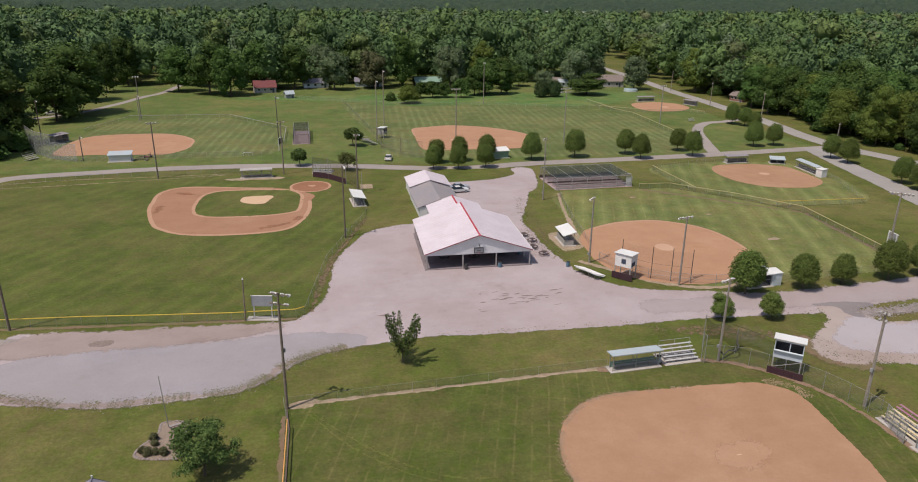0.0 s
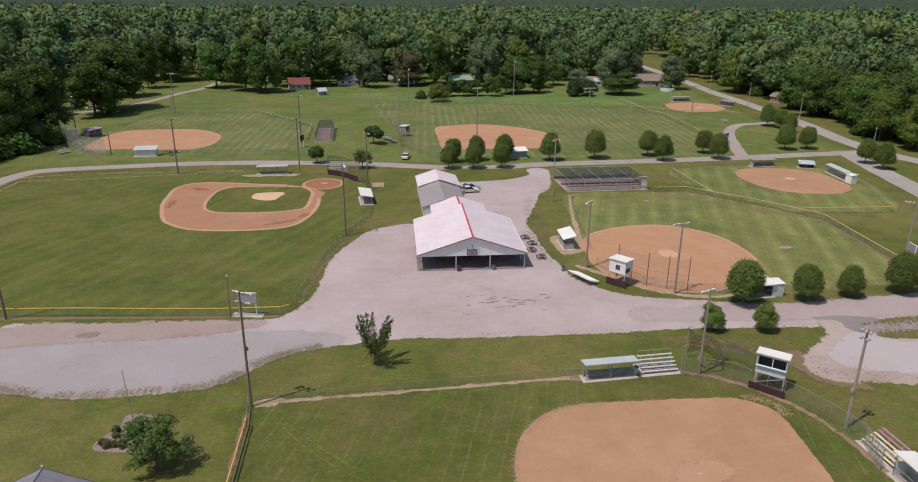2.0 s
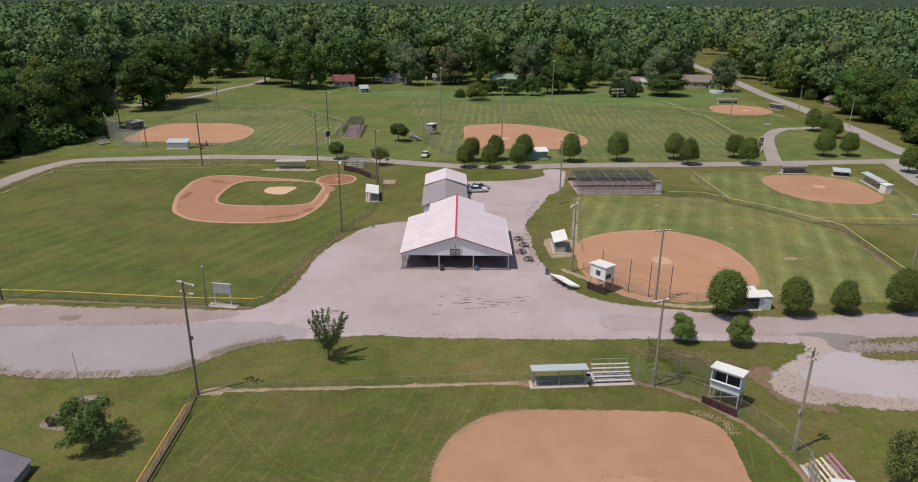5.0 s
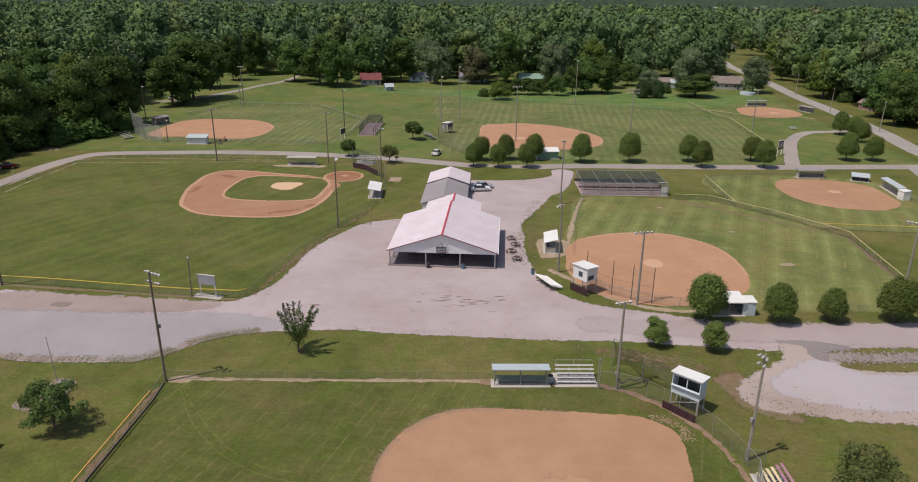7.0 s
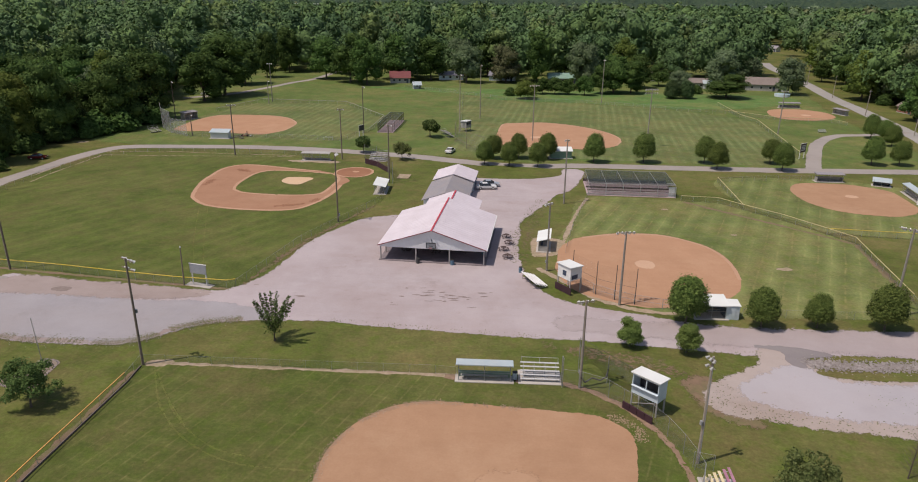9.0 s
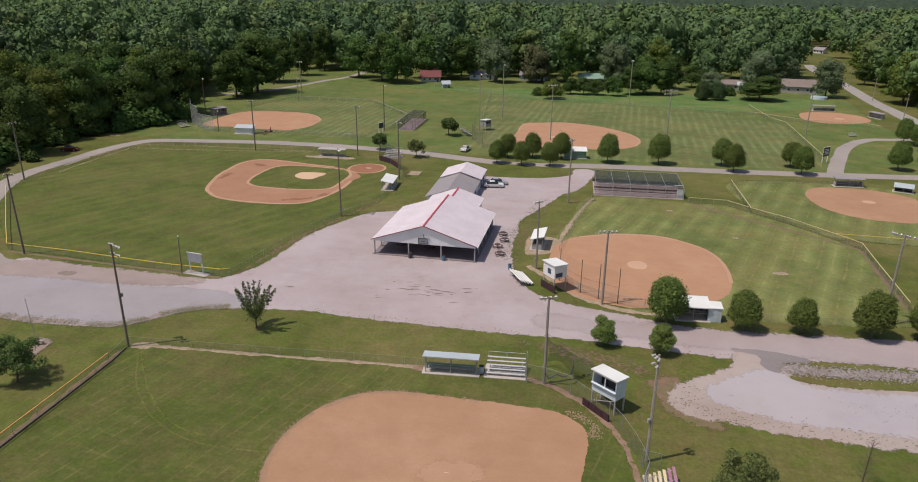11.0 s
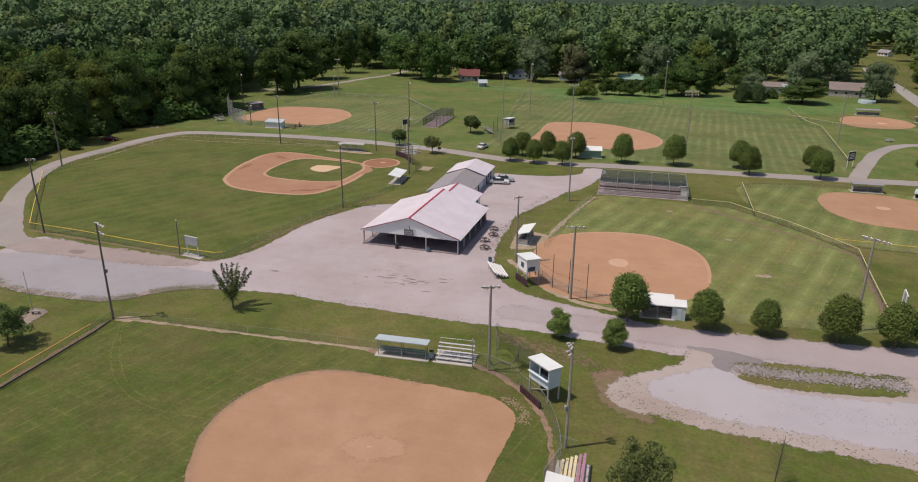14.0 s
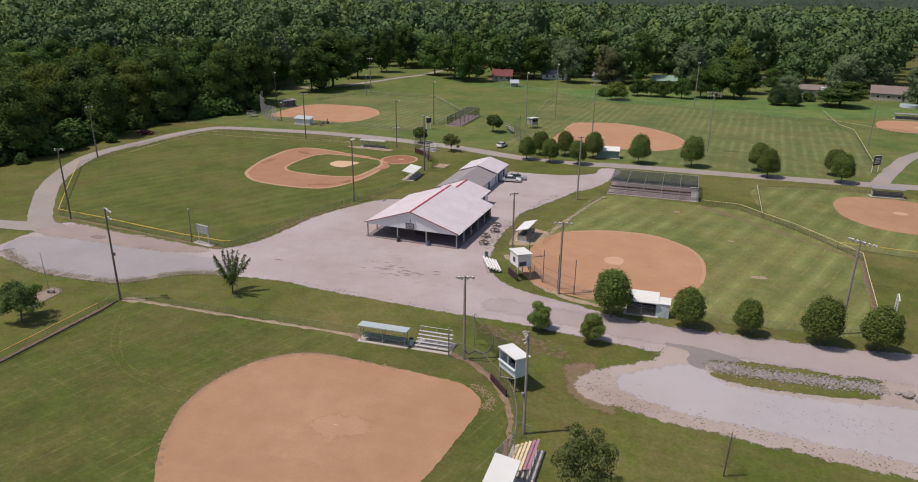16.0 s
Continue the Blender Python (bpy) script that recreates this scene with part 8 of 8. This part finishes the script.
part("water", rod(B(), (0, 0, 1.08), (0, 0, 1.12), 3.0, 3.0, 28), POOL_WATER, t)
for i in range(10):
    a = 2 * math.pi * i / 10
    part("upright", box(B(), (3.22 * math.cos(a), 3.22 * math.sin(a), 0.56), (0.12, 0.12, 1.12), math.degrees(a)), WHITE_PAINT, t)

# ---------------- low shelter near the planting bed ----------------
shed = thing("storage_shelter", "low storage shelter with a slate-blue metal gable roof", "shelter", -19.1, 53.2)
for sx in (-1, 1):
    part("roof", slab(B(), [(0, 0, 3.12), (0, -8, 3.12), (sx * 4.45, -8, 1.02), (sx * 4.45, 0, 1.02)][::-sx], 0.06), SLATE, shed)
    part("side_wall", box(B(), (sx * 4.2, -4, 0.5), (0.12, 7.6, 1.1)), GREY_PAINT, shed)
    part("rake_trim", rod(B(), (0, 0.02, 3.1), (sx * 4.47, 0.02, 1.0), 0.05, 0.05, 6), DARK_METAL, shed)
    for i in range(1, 9):
        part("roof_seam", rod(B(), (sx * 0.05, -i * 0.9, 3.12), (sx * 4.4, -i * 0.9, 1.06), 0.02, 0.02, 4), SLATE, shed)
part("gable_wall", prism(B(), [(-4.2, -0.2), (4.2, -0.2), (4.2, -0.12), (-4.2, -0.12)], 0, 1.0), GREY_PAINT, shed)
part("ridge_cap", rod(B(), (0, 0, 3.14), (0, -8, 3.14), 0.06, 0.06, 6), SLATE, shed)
part("finial", rod(B(), (0, 0, 3.1), (0, 0, 3.4), 0.05, 0.08, 8), LAMP_WHITE, shed)

# ---------------- planting bed ----------------
patch("planting_bed", [(-17.5, 60), (-17.3, 61.6), (-16.1, 63.4), (-15.9, 65.4), (-13.7, 65), (-13.3, 62.4), (-13, 59.3), (-15.1, 59.1)], 0.05, BED, "tan gravel planting bed edged with stones", "planting bed", 0.1, 0.3)
bed = thing("stone_edging", "row of pale stones round the planting bed", "edging", 0, 0)
ring = curve_through([(-17.5, 60), (-17.3, 61.6), (-16.1, 63.4), (-15.9, 65.4), (-13.7, 65), (-13.3, 62.4), (-13, 59.3), (-15.1, 59.1)], True, 7)
stone_rng = random.Random(4)


def stone_mesh(seed):
    r = np.random.default_rng(seed)
    V, F = ICO1
    bm = B()
    vs = [bm.verts.new(v * (1, 0.8, 0.6) * r.uniform(0.75, 1.15)) for v in V]
    for f in F:
        bm.faces.new([vs[i] for i in f])
    return to_mesh("stone", bm, STONE)


STONES = [stone_mesh(s) for s in range(4)]
for p in ring:
    o = part("stone", STONES[stone_rng.randrange(4)], STONE, bed)
    o.matrix_basis = pose(p.x, p.y, 0.06, 0, 0, stone_rng.uniform(0, 360)) @ Matrix.Scale(stone_rng.uniform(0.12, 0.2), 4)
for i, (x, y, s) in enumerate([(-17, 60.6, .42), (-16.4, 60.1, .45), (-15.7, 60.1, .4), (-14.9, 59.9, .46), (-16, 61.6, .4), (-16.3, 62.5, .45), (-13.6, 60.3, .4)]):
    b = new("shrub", BED_BUSH[i % 2])
    b.matrix_basis = pose(x, y, 0.04, 0, 0, 60 * i) @ Matrix.Scale(s, 4)
    tagged(b, "small clipped shrub in the planting bed", "shrub", "shrubs in the bed")
t = thing("memorial_bench", "small stone bench in the planting bed", "bench", -14.5, 64.1, 0.03, 20)
part("seat", box(B(), (0, 0, 0.45), (1.1, 0.4, 0.1), bevel=0.02), STONE, t)
for u in (-0.4, 0.4):
    part("leg", box(B(), (u, 0, 0.2), (0.12, 0.34, 0.4)), STONE, t)

# ---------------- rock strip and loose gravel ----------------


def scatter(name, spots, mats, label, category):
    vs, fs, n = [], [], 0
    V, F = ICO1
    r = np.random.default_rng(9)
    for x, y, z, s in spots:
        w = V * r.uniform(0.7, 1.2, (len(V), 1)) * np.array([1, 1, 0.6]) * s + (x, y, z)
        vs.append(w)
        fs.append(F + n)
        n += len(V)
    ob = new(name, raw_mesh(name, np.zeros((0, 3)), np.zeros((0, 4), int), np.concatenate(vs), np.concatenate(fs), mats))
    return tagged(ob, label, category, "", "stuff")


pts = []
rr = random.Random(12)
line = curve_through([(76.6, 74.4), (82.5, 74.2), (89, 74.7), (95.2, 75.2)], False, 40)
for _ in range(2600):
    p = line[rr.randrange(len(line))]
    pts.append((p.x + rr.gauss(0, 0.5), p.y + rr.gauss(0, 0.7), 0.05, rr.uniform(0.05, 0.17)))
scatter("rock_strip", pts, STONE, "strip of pale broken limestone rocks", "rocks")
patch("lawn_strip", [(77.3, 72.4), (82.4, 72.3), (88.6, 72.6), (93.6, 73.2), (93, 72.3), (88.3, 71.5), (82.4, 71.2), (78.4, 71.6)], 0.048, GRASS, "grass strip beside the rocks", "grass", 0.25)

boulders = thing("boulder_pile", "low pile of grey boulders in the gravel lot", "boulders", 97.6, 74.2, 0.03)
for i, (x, y, s) in enumerate(((0, 0, .7), (1.0, -.5, .55), (1.7, .2, .75), (-.8, .4, .45), (.6, .8, .5), (2.5, -.4, .5))):
    part("boulder", STONES[i % 4], STONE, boulders).matrix_basis = pose(x, y, s * 0.3, 0, 0, 70 * i) @ Matrix.Scale(s, 4)
dark_bits = random.Random(18)
scatter("grass_tufts", [(88 + dark_bits.gauss(0, 4.5), 66.6 + dark_bits.gauss(0, 1.2), 0.04, dark_bits.uniform(0.02, 0.07)) for _ in range(150)], WEEDS, "scattered weeds growing through the gravel", "grass")
bare = thing("bare_sapling", "thin leafless sapling with upswept twigs on the verge", "tree", 77.8, 53.4)
part("stem", rod(B(), (0, 0, -0.1), (0.15, 0, 5.2), 0.07, 0.015, 7), BARK, bare)
twig_rng = random.Random(3)
for i in range(60):
    h = 0.5 + 4.2 * (i / 60) ** 0.9
    a, k = 2.4 * i, twig_rng.uniform(0.5, 1.5) * (1.15 - h / 6.5)
    part("twig", rod(B(), (0.03 * h, 0, h), (0.03 * h + k * math.cos(a), k * math.sin(a), h + k * twig_rng.uniform(0.5, 1.1)), 0.02, 0.006, 4), BARK, bare)

# ---------------- wheel tracks, tufts and clods ----------------
for i, (line, w) in enumerate((([(-1.7, 65.2), (3, 57.5), (8.4, 52.1), (14, 49.3), (19, 48.8), (22.4, 48.8)], 0.32), ([(0.6, 62.3), (5.6, 55.9), (11.2, 51.4), (16, 50.1)], 0.3), ([(-0.6, 64), (2.6, 59.6), (7, 54.6)], 0.25), ([(-23, 127.3), (-15.2, 108.3), (-9, 94.4)], 0.22), ([(-24.5, 126.5), (-16.8, 107.6), (-10.8, 95.1)], 0.22))):
    ribbon("wheel_track", line, (w, w), 0.018 + 0.0012 * i, TRACK, "faint pale wheel track worn into the grass", "track", 0.05, 0.5, fray=0.3, bare=0.62)


def along(points, closed, n, spread, seed, s0, s1, z=0.02, skew=0.0):
    r = random.Random(seed)
    line = ragged(curve_through(points, closed), closed, 0.0, 0.5)
    out = []
    for _ in range(n):
        i = r.randrange(len(line) - 1)
        p, q = line[i], line[i + 1]
        d = (q - p).normalized()
        off = r.gauss(skew, spread)
        keep = noise.noise((p.x * 0.5, p.y * 0.5, seed))
        if keep < -0.25:
            continue
        out.append((p.x - d.y * off + r.uniform(-0.3, 0.3), p.y + d.x * off + r.uniform(-0.3, 0.3), z, r.uniform(s0, s1)))
    return out


south_edge = [(-36.5, 75), (-31.4, 72.6), (-25.8, 70.6), (-20, 70.1), (-14.2, 70.2), (-9.5, 70.4), (-6.2, 72.3), (-4.8, 74.2), (-2.5, 76.1), (0.2, 77.5), (3.8, 78.6)]
ribbon("gravel_edge", south_edge, (1.1, 1.0), 0.0445, GRAVEL_BROWN, "trodden brownish margin of the gravel", "gravel", 0.35, 0.4, fray=0.9, bare=0.62)
scatter("grass_tufts", along(south_edge, False, 5200, 0.5, 31, 0.02, 0.085, 0.04, 0.1), TUFT, "green tufts creeping into the gravel edge", "grass")
scatter("loose_stones", along(south_edge, False, 2400, 0.6, 32, 0.02, 0.075, 0.035, 0.1), STONE, "loose pale stones along the gravel edge", "stones")
east_edge = [(65.3, 68.1), (63.4, 66), (63.8, 63.6), (67.2, 62.6), (71.2, 61.9), (80.7, 60.7), (95, 59.6), (104, 58.9)]
scatter("loose_stones", along(east_edge, False, 700, 0.6, 33, 0.03, 0.07, 0.03, 0.5), STONE, "loose pale stones along the overflow lot", "stones")
scatter("grass_tufts", along(east_edge, False, 500, 0.8, 34, 0.03, 0.1, 0.03, 0.4) + along([(61.5, 70.9), (66.4, 71.8), (71.3, 76.3), (65.4, 76.1)], False, 100, 0.6, 41, 0.03, 0.1, 0.03), GRASS, "green tufts along the overflow lot", "grass")
scatter("dirt_clods", along([(27.3, 37.6), (24.6, 42.5), (23, 47.4), (23.1, 52.4), (24.9, 56.6), (27.6, 59.5), (30.9, 61.1), (35.2, 61.3), (42, 61)], False, 3200, 0.16, 35, 0.02, 0.07, 0.045), CLOD, "crumbled pale clods along the infield edge", "soil")
scatter("dirt_clods", along([(49.5, 60.6), (52.2, 60.2), (54, 58.4), (53.8, 56.4)], False, 420, 0.34, 36, 0.03, 0.10, 0.02), CLOD, "pale clods and trampled soil by home plate", "soil")
scatter("grass_tufts", along([(40.4, 103.7), (40.5, 111.9), (40.9, 120.1), (42.9, 130.4), (46, 141.7)], False, 450, 0.5, 37, 0.04, 0.11, 0.03), GRASS, "rough tufts along the lot beside the tables", "grass")
scatter("grass_tufts", along([(13.9, 79.7), (23.9, 79.2), (36.2, 78.4), (48.1, 77.4), (58.6, 76)], False, 300, 0.3, 38, 0.03, 0.08, 0.03), GRASS, "rough tufts along the lot's near edge", "grass")
scatter("grass_tufts", along([(-2.2, 87.8), (0.7, 94.3), (2.5, 103.5), (7.1, 120.9), (11.4, 125.3), (17.8, 125.6)], False, 350, 0.4, 39, 0.03, 0.09, 0.03), GRASS, "rough tufts along the lot's far edge", "grass")
